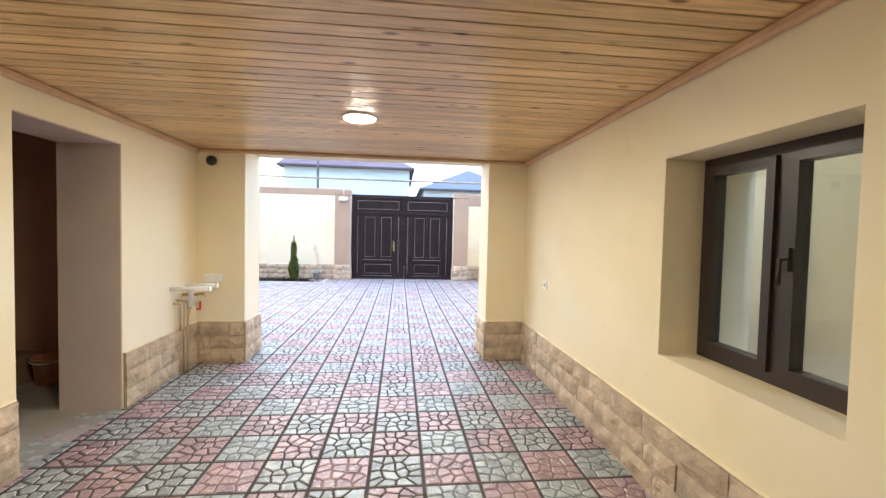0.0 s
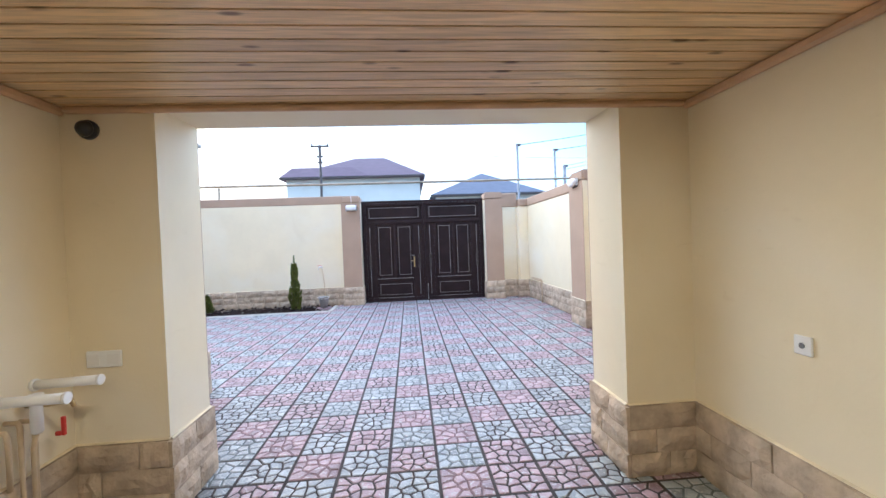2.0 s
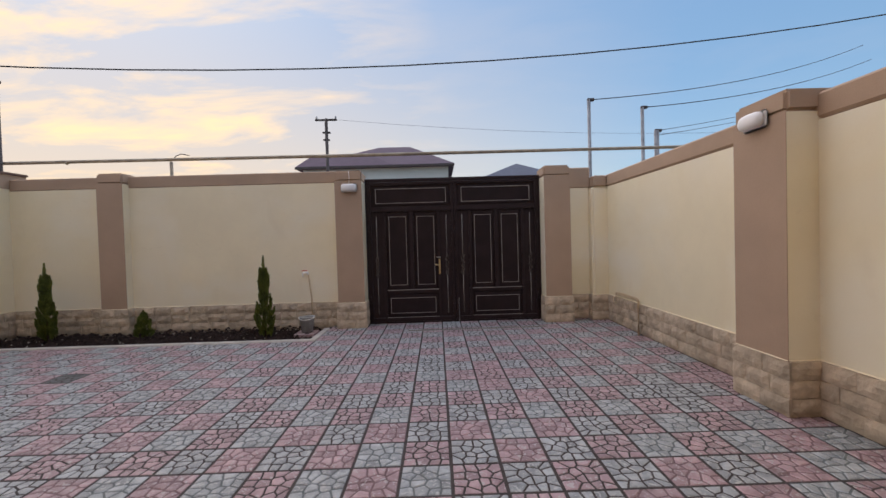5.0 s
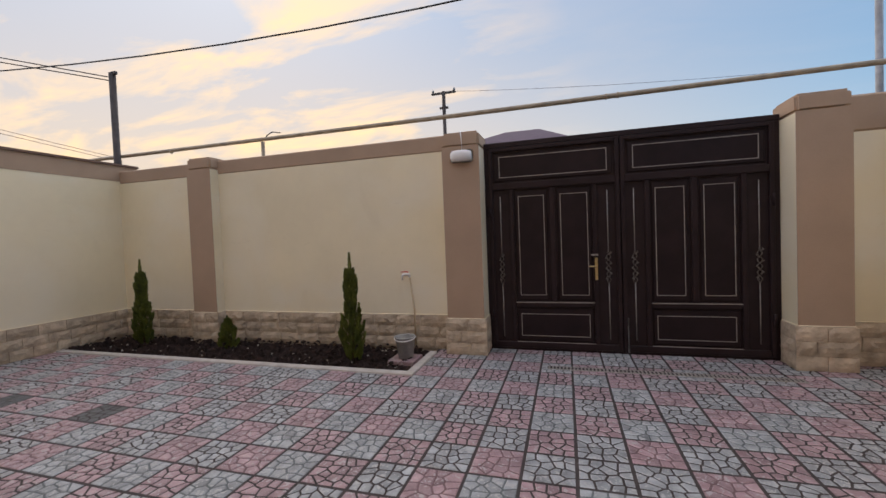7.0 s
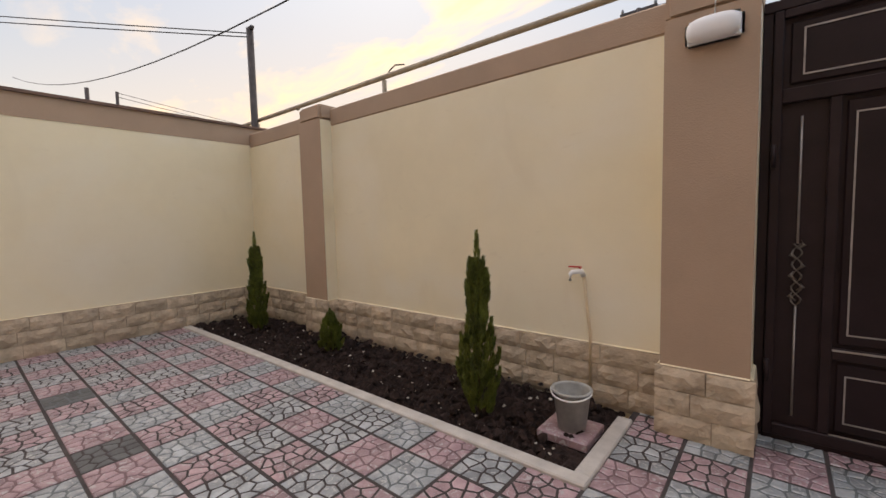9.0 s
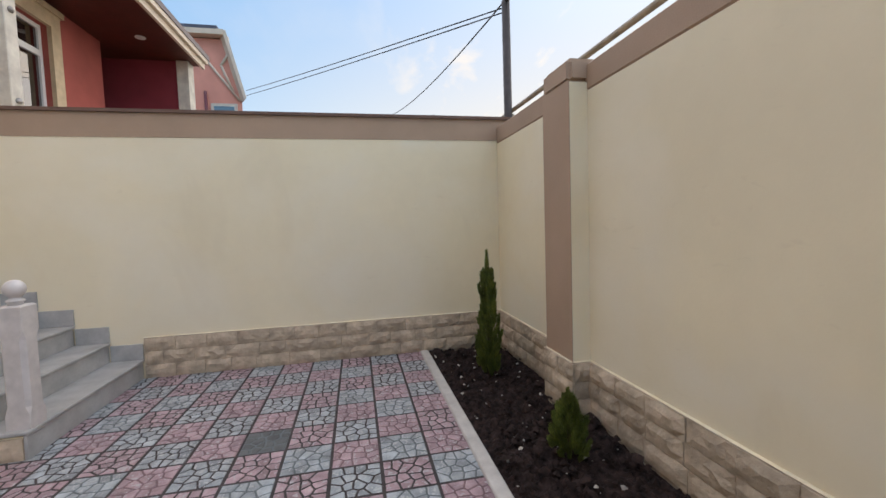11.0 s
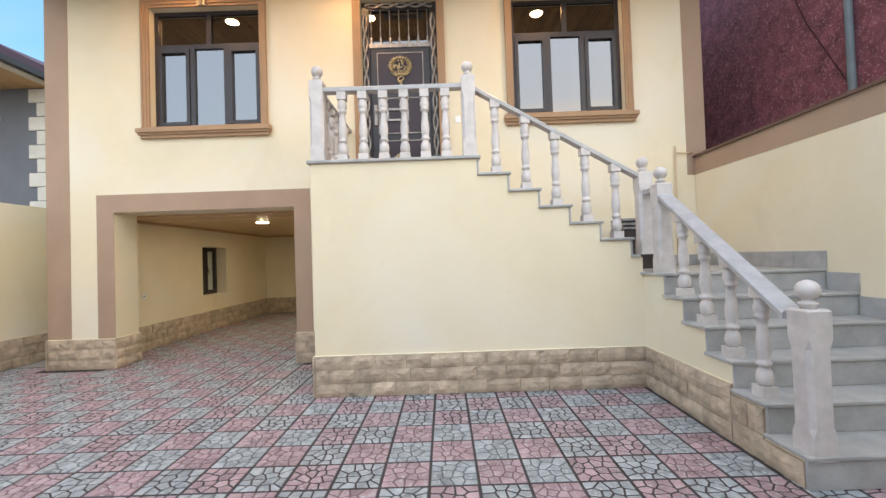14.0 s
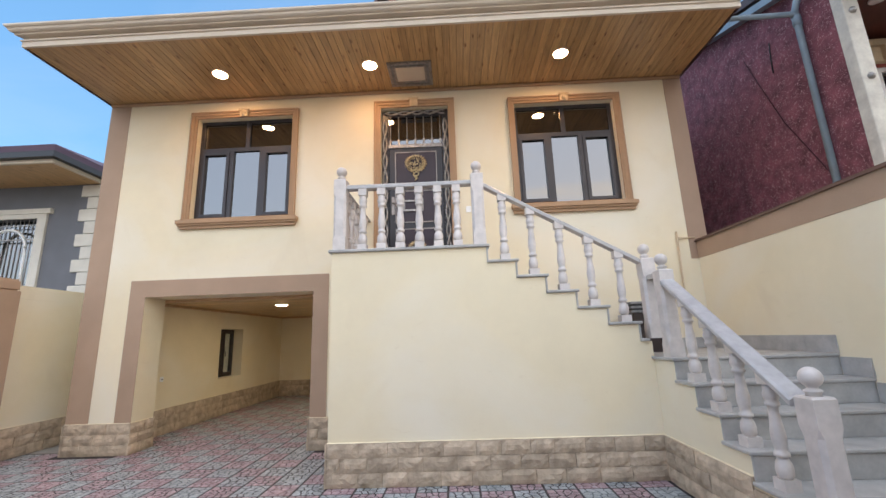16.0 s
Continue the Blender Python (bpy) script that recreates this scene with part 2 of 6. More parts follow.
M_CREAM = plaster("cream_plaster", (0.83, 0.725, 0.505), (0.85, 0.785, 0.635), (0.70, 0.59, 0.40))
M_BROWN = material("brown_paint", (0.42, 0.295, 0.205), 0.8, vary=0.06, scale=2.0, fine=40, bump=0.2, bump_scale=90)
M_CAP = material("dark_brown_coping", (0.16, 0.095, 0.07), 0.75, vary=0.12, scale=5, fine=50, bump=0.1)
M_MOULD = material("tan_moulding", (0.42, 0.27, 0.155), 0.7, vary=0.06, scale=4, fine=60, bump=0.12)
M_STONE = material("split_stone", (0.43, 0.34, 0.245), 0.85, vary=0.20, scale=8, fine=38, bump=1.0, bump_scale=28, obrand=0.13, tint=(0.56, 0.455, 0.335))
M_LIP = material("pale_plaster_lip", (0.80, 0.70, 0.50), 0.85, vary=0.15, scale=6, fine=50, bump=0.2)
M_MORTAR = material("stone_joint", (0.38, 0.30, 0.225), 0.9, vary=0.15, scale=10)
M_MARBLE = material("pale_marble", (0.70, 0.65, 0.61), 0.35, vary=0.15, scale=9, fine=30, bump=0.05, tint=(0.58, 0.53, 0.50), obrand=0.08)
M_RAIL = material("grey_marble_rail", (0.44, 0.43, 0.43), 0.24, vary=0.12, scale=6, fine=24, bump=0.04)
M_GRANITE = material("grey_step_marble", (0.38, 0.375, 0.36), 0.4, vary=0.14, scale=5, fine=40, bump=0.06, tint=(0.45, 0.44, 0.42))
M_PINK = material("pink_cast_stone", (0.325, 0.185, 0.21), 0.36, spec=0.8, vary=0.32, scale=9, fine=45, bump=0.45, bump_scale=70, island=0.24, tint=(0.34, 0.255, 0.265), fleck=((0.44, 0.40, 0.41), 24.0, 0.585))
M_PINKJ = material("pink_cast_joint", (0.185, 0.118, 0.126), 0.8, vary=0.2, scale=9)
M_BLUE = material("grey_green_cast_stone", (0.25, 0.278, 0.297), 0.36, spec=0.8, vary=0.34, scale=9, fine=45, bump=0.45, bump_scale=70, island=0.24, tint=(0.335, 0.358, 0.37), fleck=((0.44, 0.45, 0.45), 24.0, 0.575))
M_BLUEJ = material("grey_cast_joint", (0.135, 0.155, 0.158), 0.8, vary=0.2, scale=9)
M_DARKT = material("dark_cast_stone", (0.105, 0.11, 0.11), 0.7, vary=0.25, scale=8, island=0.1)
M_BED = material("paving_bed", (0.052, 0.043, 0.042), 0.9, vary=0.3, scale=12)
M_KERB = material("grey_concrete_kerb", (0.50, 0.47, 0.43), 0.8, vary=0.15, scale=8, bump=0.3, bump_scale=70)
M_SOIL = material("dark_soil", (0.014, 0.0085, 0.0075), 0.95, spec=0.25, vary=0.6, scale=16, fine=90, bump=1.0, bump_scale=30, tint=(0.040, 0.025, 0.021))
M_CHIP = material("pale_chips", (0.42, 0.38, 0.33), 0.8, vary=0.3, scale=20, island=0.3)
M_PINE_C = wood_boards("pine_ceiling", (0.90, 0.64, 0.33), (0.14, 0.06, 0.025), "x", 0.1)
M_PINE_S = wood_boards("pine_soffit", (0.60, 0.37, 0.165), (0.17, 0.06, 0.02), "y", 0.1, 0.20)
M_PINE_T = material("pine_trim", (0.58, 0.38, 0.22), 0.5, vary=0.12, scale=5, fine=30, bump=0.08)
M_GROOVE_C = material("dark_board_gap", (0.06, 0.03, 0.014), 0.8, vary=0.1)
M_GROOVE = material("board_shadow_gap", (0.17, 0.095, 0.045), 0.8, vary=0.1)
M_GATE = material("dark_brown_gate_paint", (0.026, 0.0152, 0.0162), 0.45, spec=0.22, vary=0.2, scale=5, fine=50, bump=0.05)
M_GATE2 = material("gate_panel_paint", (0.020, 0.0115, 0.0128), 0.42, spec=0.22, vary=0.2, scale=4, fine=50, bump=0.05)
M_SILVER = material("silver_line", (0.33, 0.30, 0.28), 0.45, metal=0.4, vary=0.2, scale=12, bump=0.03)
M_GILT = material("worn_gilding", (0.58, 0.49, 0.30), 0.4, metal=0.75, vary=0.35, scale=40, bump=0.1)
M_BRASS = material("brass", (0.62, 0.48, 0.24), 0.28, metal=0.9, vary=0.12, scale=20, bump=0.03)
M_FRAME = material("brown_window_profile", (0.035, 0.025, 0.024), 0.35, vary=0.08, scale=6, bump=0.02)
M_FRAME2 = material("anthracite_window_profile", (0.032, 0.028, 0.032), 0.35, vary=0.08, scale=6, bump=0.02)
M_DOOR = material("black_door_steel", (0.025, 0.024, 0.030), 0.4, vary=0.1, scale=6, bump=0.03)
M_DOORP = material("dark_maroon_panel", (0.026, 0.013, 0.022), 0.4, vary=0.15, scale=5, bump=0.05)
M_SCROLL = material("dull_silver_scroll", (0.17, 0.145, 0.125), 0.45, metal=0.4, vary=0.4, scale=40, bump=0.1)
M_IRON = material("wrought_iron_grey", (0.34, 0.32, 0.30), 0.4, metal=0.6, vary=0.35, scale=30, bump=0.2)
M_WHITEP = material("white_plastic", (0.87, 0.87, 0.86), 0.35, vary=0.03, scale=4, bump=0.02)
M_BLACKP = material("black_plastic", (0.02, 0.02, 0.022), 0.4, vary=0.1, scale=8, bump=0.03)
M_PIPE = material("yellow_grey_pipe_paint", (0.34, 0.28, 0.20), 0.55, vary=0.25, scale=6, fine=25, bump=0.1)
M_PIPEB = material("beige_pipe_paint", (0.60, 0.47, 0.30), 0.5, vary=0.12, scale=8, bump=0.05)
M_POLE = material("rusty_dark_pole", (0.06, 0.045, 0.04), 0.6, vary=0.3, scale=10, bump=0.1)
M_GALV = material("galvanised_steel", (0.27, 0.275, 0.285), 0.5, metal=0.55, vary=0.25, scale=10, bump=0.08)
M_WIRE = material("black_cable", (0.02, 0.02, 0.02), 0.6, bump=0)
M_RED = material("red_plastic", (0.55, 0.04, 0.03), 0.4, vary=0.1, scale=8, bump=0.02)
M_LEAF = material("cypress_green", (0.058, 0.085, 0.016), 0.6, vary=0.3, scale=9, fine=40, bump=0, island=0.4, tint=(0.21, 0.235, 0.04))
M_BARK = material("bark", (0.12, 0.08, 0.05), 0.9, vary=0.3, scale=20, bump=0.4)
M_ROOF = material("dark_brown_roof_sheet", (0.07, 0.04, 0.035), 0.45, vary=0.15, scale=4, bump=0.05)
M_EAVE = material("cream_eave_board", (0.68, 0.58, 0.46), 0.55, vary=0.07, scale=3, bump=0.05)
M_PURPLE = material("purple_roof_sheet", (0.085, 0.05, 0.075), 0.75, vary=0.12, scale=2, bump=0.05)
M_SLATE = material("slate_blue_roof_sheet", (0.08, 0.09, 0.125), 0.75, vary=0.12, scale=2, bump=0.05)
M_FARWALL = material("far_white_render", (0.60, 0.60, 0.56), 0.85, vary=0.06, scale=0.6, bump=0.1)
M_MAROON = material("maroon_scratch_render", (0.15, 0.044, 0.058), 0.85, vary=0.35, scale=5, fine=26, bump=0.9, bump_scale=24, tint=(0.20, 0.065, 0.08), fleck=((0.40, 0.22, 0.23), 34.0, 0.595))
M_MAROOND = material("crack_shadow_maroon", (0.06, 0.018, 0.025), 0.9, vary=0.3, scale=20, bump=0.2)
M_REDWALL = material("red_render", (0.40, 0.10, 0.08), 0.85, vary=0.12, scale=2, bump=0.3, bump_scale=60)
M_PINKWALL = material("salmon_render", (0.72, 0.33, 0.25), 0.85, vary=0.08, scale=1.5, bump=0.2)
M_DARKRED = material("dark_red_render", (0.24, 0.035, 0.05), 0.85, vary=0.12, scale=2, bump=0.3, bump_scale=60)
M_CORNER = material("weathered_white_corner", (0.66, 0.60, 0.53), 0.8, vary=0.22, scale=5, fine=30, bump=0.25, tint=(0.52, 0.50, 0.42))
M_GREYWALL = material("blue_grey_render", (0.17, 0.175, 0.195), 0.85, vary=0.08, scale=2, bump=0.2)
M_QUOIN = material("off_white_quoin", (0.70, 0.66, 0.58), 0.8, vary=0.08, scale=4, bump=0.2)
M_BLUEPIPE = material("blue_grey_pipe", (0.25, 0.31, 0.36), 0.45, vary=0.1, scale=6, bump=0.05)
M_ROOM = material("room_wall", (0.45, 0.40, 0.33), 0.9, vary=0.06, scale=2, bump=0.05)
M_REDROOM = material("brown_pink_room_wall", (0.62, 0.37, 0.26), 0.85, vary=0.08, scale=1.5, bump=0.1)
M_JAMB = material("pinkish_grey_plaster", (0.60, 0.50, 0.45), 0.85, vary=0.06, scale=2, bump=0.15)
M_CONCRETE = material("grey_concrete", (0.33, 0.31, 0.28), 0.85, vary=0.15, scale=4, bump=0.3, bump_scale=60)
M_GROUND = material("dry_earth", (0.24, 0.20, 0.15), 0.95, vary=0.25, scale=0.5, fine=6, bump=0.3, bump_scale=8)
M_ROAD = material("worn_asphalt", (0.055, 0.054, 0.052), 0.9, vary=0.2, scale=1.2, fine=40, bump=0.3)
M_BUCKET = material("grey_bucket_plastic", (0.30, 0.31, 0.30), 0.6, vary=0.2, scale=10, bump=0.1, tint=(0.40, 0.39, 0.36))
M_TERRA = material("orange_bucket_plastic", (0.55, 0.25, 0.12), 0.5, vary=0.15, scale=10, bump=0.05)
M_CARD = material("brown_cardboard", (0.30, 0.19, 0.11), 0.85, vary=0.12, scale=8, bump=0.1)
# red-brown soffit wood, with the shade under the eave put into its colour
M_SHADEWOOD = material("shade_darkened_soffit_wood", (0.085, 0.020, 0.012), 0.5, vary=0.2, scale=5, fine=40, bump=0.08)
M_WOODDOOR = material("red_brown_door", (0.22, 0.07, 0.035), 0.45, vary=0.2, scale=5, fine=40, bump=0.08)
M_LAMPRIM = material("white_lamp_rim", (0.85, 0.84, 0.82), 0.4, vary=0.02, bump=0)
M_LAMP = emitter("lamp_glow", (1.0, 0.53, 0.22), LAMP_POWER * 0.9)
M_LAMPC = emitter("carport_lamp_glow", (1.0, 0.82, 0.52), LAMP_POWER * 0.66)
M_LENS = material("frosted_lamp_lens", (0.82, 0.81, 0.80), 0.3, vary=0.02, bump=0)
M_GLASS = glazing("coated_glass", 0.29, (0.10, 0.095, 0.095))
M_CLEAR = glazing("clear_glass", 0.08, (0.92, 0.94, 0.93))


# ---- building blocks ----
def bx(bm, x0, x1, y0, y1, z0, z1, mat=0):
    v = [bm.verts.new((x, y, z)) for x in (x0, x1) for y in (y0, y1) for z in (z0, z1)]
    for q in ((0, 1, 3, 2), (4, 6, 7, 5), (0, 4, 5, 1), (2, 3, 7, 6), (0, 2, 6, 4), (1, 5, 7, 3)):
        f = bm.faces.new([v[i] for i in q])
        f.material_index = mat
    return v


def tube(bm, pts, r, seg=10, mat=0, caps=True):
    """A round pipe through the points."""
    pts = [Vector(p) for p in pts]
    rings = []
    for i, p in enumerate(pts):
        a = pts[max(i - 1, 0)]
        b = pts[min(i + 1, len(pts) - 1)]
        d = (b - a).normalized()
        side = d.cross(Vector((0, 0, 1)))
        side = side.normalized() if side.length > 1e-3 else Vector((1, 0, 0))
        up = side.cross(d)
        rr = r[i] if isinstance(r, (list, tuple)) else r
        rings.append([bm.verts.new(p + rr * (math.cos(2 * math.pi * k / seg) * side + math.sin(2 * math.pi * k / seg) * up)) for k in range(seg)])
    for a, b in zip(rings, rings[1:]):
        for k in range(seg):
            f = bm.faces.new((a[k], a[(k + 1) % seg], b[(k + 1) % seg], b[k]))
            f.smooth, f.material_index = True, mat
    if caps:
        bm.faces.new(rings[0][::-1]).material_index = mat
        bm.faces.new(rings[-1]).material_index = mat


def lathe(bm, profile, seg=14, c=(0, 0, 0), mat=0):
    rings = []
    for r, z in profile:
        rings.append([bm.verts.new((c[0] + r * math.cos(2 * math.pi * k / seg), c[1] + r * math.sin(2 * math.pi * k / seg), c[2] + z)) for k in range(seg)])
    for a, b in zip(rings, rings[1:]):
        for k in range(seg):
            f = bm.faces.new((a[k], a[(k + 1) % seg], b[(k + 1) % seg], b[k]))
            f.smooth, f.material_index = True, mat
    bm.faces.new(rings[0][::-1]).material_index = mat
    bm.faces.new(rings[-1]).material_index = mat


def bevelled(bm, w, seg=1):
    bmesh.ops.bevel(bm, geom=list(bm.edges), offset=w, segments=seg, affect="EDGES", clamp_overlap=True)
    return bm


def mesh_of(name, bm, mats):
    bmesh.ops.recalc_face_normals(bm, faces=bm.faces)
    me = bpy.data.meshes.new(name)
    bm.to_mesh(me)
    bm.free()
    for m in mats if isinstance(mats, (list, tuple)) else (mats,):
        me.materials.append(m)
    return me


def part(name, bm, mats, parent=None, label=""):
    """One mesh object out of a bmesh, under a thing or a part."""
    ob = new(name, mesh_of(name, bm, mats))
    if parent is not None:
        ob.parent = parent
    return tagged(ob, label)


def box_part(name, box, mats, parent=None, label="", bevel=0.0):
    bm = bmesh.new()
    bx(bm, *box)
    if bevel:
        bevelled(bm, bevel)
    return part(name, bm, mats, parent, label)


def thing(name, label, category, at=(0, 0, 0), group="", kind=""):
    ob = new(name)
    ob.empty_display_size = 0.1
    ob.location = at
    return tagged(ob, label, category, group, kind)


def structure(name, bm, mats, label, category):
    return tagged(part(name, bm, mats), label, category, kind="structure")


def pierced(bm, axis, u0, u1, z0, z1, a, b, holes, mat=0):
    """A wall slab between the planes a and b of the given normal axis, from u0 to u1 and z0 to z1, with rectangular holes."""
    us = sorted({u0, u1, *[h[0] for h in holes], *[h[1] for h in holes]})
    zs = sorted({z0, z1, *[h[2] for h in holes], *[h[3] for h in holes]})

    def solid(i, j):
        if not (0 <= i < len(us) - 1 and 0 <= j < len(zs) - 1):
            return False
        cu, cz = (us[i] + us[i + 1]) / 2, (zs[j] + zs[j + 1]) / 2
        return not any(h[0] < cu < h[1] and h[2] < cz < h[3] for h in holes)

    cache = {}

    def vert(u, z, w):
        if (u, z, w) not in cache:
            cache[u, z, w] = bm.verts.new((u, w, z) if axis == "y" else (w, u, z))
        return cache[u, z, w]

    for i in range(len(us) - 1):
        for j in range(len(zs) - 1):
            if not solid(i, j):
                continue
            u, v, s, t = us[i], us[i + 1], zs[j], zs[j + 1]
            for w in (a, b):
                bm.faces.new([vert(u, s, w), vert(v, s, w), vert(v, t, w), vert(u, t, w)]).material_index = mat
            for (di, dj), (p, q) in {(-1, 0): ((u, s), (u, t)), (1, 0): ((v, s), (v, t)), (0, -1): ((u, s), (v, s)), (0, 1): ((u, t), (v, t))}.items():
                if not solid(i + di, j + dj):
                    bm.faces.new([vert(*p, a), vert(*q, a), vert(*q, b), vert(*p, b)]).material_index = mat


# ---- sizes of the place ----
XW, XE = -7.01, 3.25          # faces of the side walls of the yard
YN = 13.25                    # face of the street wall
YF, YI = 5.72, 5.27           # outer and inner face of the house front
CW, CE, CB = -1.63, 1.94, -0.38   # carport: west, east and back wall faces
OPL, OPR, OPT = -1.14, 1.50, 2.27   # carport opening
HE, HW = 2.48, -7.18          # corners of the house
LAND, PLAT = 2.55, 1.23       # landing and stair platform
SOF = 5.62                    # underside of the soffit
PL = 0.43                     # height of the stone plinth

# ---- ground ----
bm = bmesh.new()
bx(bm, -900, 900, -900, 900, -0.6, -0.16)
ground = structure("ground", bm, M_GROUND, "dry brown earth reaching to the horizon", "ground")
bm = bmesh.new()
bx(bm, -120, 120, 14.4, 20.5, -0.16, -0.10)
structure("road", bm, M_ROAD, "worn grey asphalt street outside the gate", "road")
bm = bmesh.new()
bx(bm, XW - 0.3, XE + 0.3, -1.2, 12.25, -0.159, -0.0036)
bx(bm, -1.6, XE + 0.3, 12.251, 14.3, -0.159, -0.0036)
paving_base = structure("pavement", bm, M_BED, "yard paved with pink and grey patterned cast tiles", "pavement")
bm = bmesh.new()
bx(bm, HE, XE, -1.0, 5.5, -0.05, 0.002)
structure("floor_passage", bm, M_CONCRETE, "grey concrete strip beside the house", "floor")

# ---- house shell ----
W1 = (-0.70, 0.93, 3.50, 5.27)
W2 = (-6.04, -4.41, 3.52, 5.26)
DR = (-3.31, -2.19, LAND, 5.30)
bm = bmesh.new()
pierced(bm, "y", HW, HE, -0.1, 5.70, YI, YF, [(OPL, OPR, -0.1, OPT), W1, W2, DR])
structure("wall_north", bm, M_CREAM, "cream plastered house front with carport opening", "wall")
bm = bmesh.new()
pierced(bm, "x", CB, YI, -0.1, 5.70, CE, HE, [(1.84, 2.80, 0.785, 1.86)])
structure("wall_east", bm, M_CREAM, "cream plastered side wall of the carport with a window", "wall")
bm = bmesh.new()
pierced(bm, "x", CB, YI, -0.1, 2.46, CW - 0.45, CW, [(3.21, 4.10, -0.1, 2.06)])
structure("wall_west", bm, M_CREAM, "cream plastered carport wall with a doorway", "wall")
bm = bmesh.new()
bx(bm, HW, HE, CB - 0.4, CB, -0.1, 5.70)
structure("wall_south", bm, M_CREAM, "cream plastered back wall of the carport", "wall")
bm = bmesh.new()
bx(bm, HW, HW + 0.35, CB, YI, -0.1, 5.70)
structure("wall_far_west", bm, M_CREAM, "cream plastered outer side wall", "wall")
bm = bmesh.new()
bx(bm, HW + 0.35, CE, CB, YI, 2.46, 2.54)
structure("floor_upper", bm, M_ROOM, "floor slab of the upper storey", "floor")
bm = bmesh.new()
bx(bm, HW + 0.35, CE, CB, YI, 5.62, 5.70)
structure("ceiling_upper", bm, M_ROOM, "plain ceiling of the upper rooms", "ceiling")
# store room behind the doorway
bm = bmesh.new()
bx(bm, -4.6, -4.5, 2.0, YI, -0.05, 2.46)
bx(bm, -4.5, CW - 0.45, 1.9, 2.0, -0.05, 2.46)
structure("wall_store", bm, M_REDROOM, "brownish pink plastered store room wall", "wall")
bm = bmesh.new()
bx(bm, -4.5, CW - 0.452, YI - 0.06, YI - 0.004, -0.045, 2.458)
structure("wall_store_front", bm, M_REDROOM, "brownish pink plastered store room wall", "wall")
bm = bmesh.new()
bx(bm, -4.6, CW - 0.004, 1.9, YI, -0.05, 0.0)
structure("floor_store", bm, M_CONCRETE, "bare concrete store room floor", "floor")
# plastered reveals of the doorway
bm = bmesh.new()
bx(bm, CW - 0.45, CW - 0.006, 4.094, 4.10 - 0.0005, -0.01, 2.056)
bx(bm, CW - 0.45, CW - 0.006, 3.2105, 3.216, -0.01, 2.056)
bx(bm, CW - 0.45, CW - 0.006, 3.217, 4.093, 2.052, 2.0595)
structure("trim_doorway", bm, M_JAMB, "pinkish grey plastered reveal of the doorway", "trim")

# brown painted bands on the house front
bm = bmesh.new()
bx(bm, HE - 0.34, HE + 0.004, YF - 0.3, YF + 0.006, PL, SOF)
structure("trim_corner_east", bm, M_BROWN, "brown painted corner strip", "trim")
bm = bmesh.new()
bx(bm, HW - 0.004, HW + 0.28, YF - 0.3, YF + 0.006, 2.54, SOF)
structure("trim_corner_west", bm, M_BROWN, "brown painted corner strip", "trim")
bm = bmesh.new()
for b in ((OPR, OPR + 0.25, PL, OPT), (OPL - 0.24, OPL, PL, OPT), (OPL - 0.24, OPR + 0.25, OPT, OPT + 0.26)):
    bx(bm, b[0], b[1], YF, YF + 0.006, b[2], b[3])
structure("trim_opening", bm, M_BROWN, "brown painted band round the carport opening", "trim")

# carport ceiling of pine boards
bm = bmesh.new()
y = CB
while y < YI - 0.01:
    y1 = min(y + 0.1, YI)
    bx(bm, CW, CE, y + 0.006, y1 - 0.006, 2.262, 2.275)
    y += 0.1
bx(bm, CW, CE, CB, YI, 2.275, 2.29, 1)
structure("ceiling_carport", bm, [M_PINE_C, M_GROOVE_C], "varnished knotty pine boards", "ceiling")
bm = bmesh.new()
bx(bm, CW, CW + 0.04, CB, YI, 2.215, 2.262)
bx(bm, CE - 0.04, CE, CB, YI, 2.215, 2.262)
bx(bm, CW + 0.04, CE - 0.04, YI - 0.04, YI, 2.225, 2.262)
bx(bm, CW + 0.04, CE - 0.04, CB, CB + 0.04, 2.215, 2.262)
bevelled(bm, 0.012)
structure("trim_carport", bm, M_PINE_T, "pine cove moulding along the ceiling edge", "trim")

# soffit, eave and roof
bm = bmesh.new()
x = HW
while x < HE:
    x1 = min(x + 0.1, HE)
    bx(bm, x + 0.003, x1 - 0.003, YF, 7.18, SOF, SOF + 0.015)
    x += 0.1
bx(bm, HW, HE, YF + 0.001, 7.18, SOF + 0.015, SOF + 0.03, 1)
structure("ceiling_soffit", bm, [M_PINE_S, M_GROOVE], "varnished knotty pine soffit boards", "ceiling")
bm = bmesh.new()
bx(bm, HW, HE, YF + 0.001, YF + 0.05, SOF - 0.055, SOF)
bevelled(bm, 0.015)
structure("trim_soffit", bm, M_MOULD, "brown moulding under the soffit", "trim")
house_roof = thing("roof", "dark brown metal house roof with cream eave cornice", "roof", kind="structure")
bm = bmesh.new()
prof = [(7.18, SOF - 0.012), (7.215, SOF - 0.012), (7.215, SOF + 0.062), (7.236, SOF + 0.066), (7.236, SOF + 0.086), (7.20, SOF + 0.09), (7.20, SOF + 0.122),
        (7.285, SOF + 0.128), (7.285, SOF + 0.146), (7.315, SOF + 0.15), (7.335, SOF + 0.165), (7.345, SOF + 0.19), (7.362, SOF + 0.196), (7.375, SOF + 0.212), (7.375, SOF + 0.232), (7.18, SOF + 0.232)]
ends = [[bm.verts.new((xe + sx * (0.03 + max(0.0, py - 7.222) * 0.85), py, pz)) for py, pz in prof] for xe, sx in ((HW, -1), (HE, 1))]
for i in range(len(prof)):
    j = (i + 1) % len(prof)
    bm.faces.new((ends[0][i], ends[0][j], ends[1][j], ends[1][i]))
bm.faces.new(ends[0][::-1])
bm.faces.new(ends[1])
part("fascia", bm, M_EAVE, house_roof, "cream moulded eave board")
bm = bmesh.new()
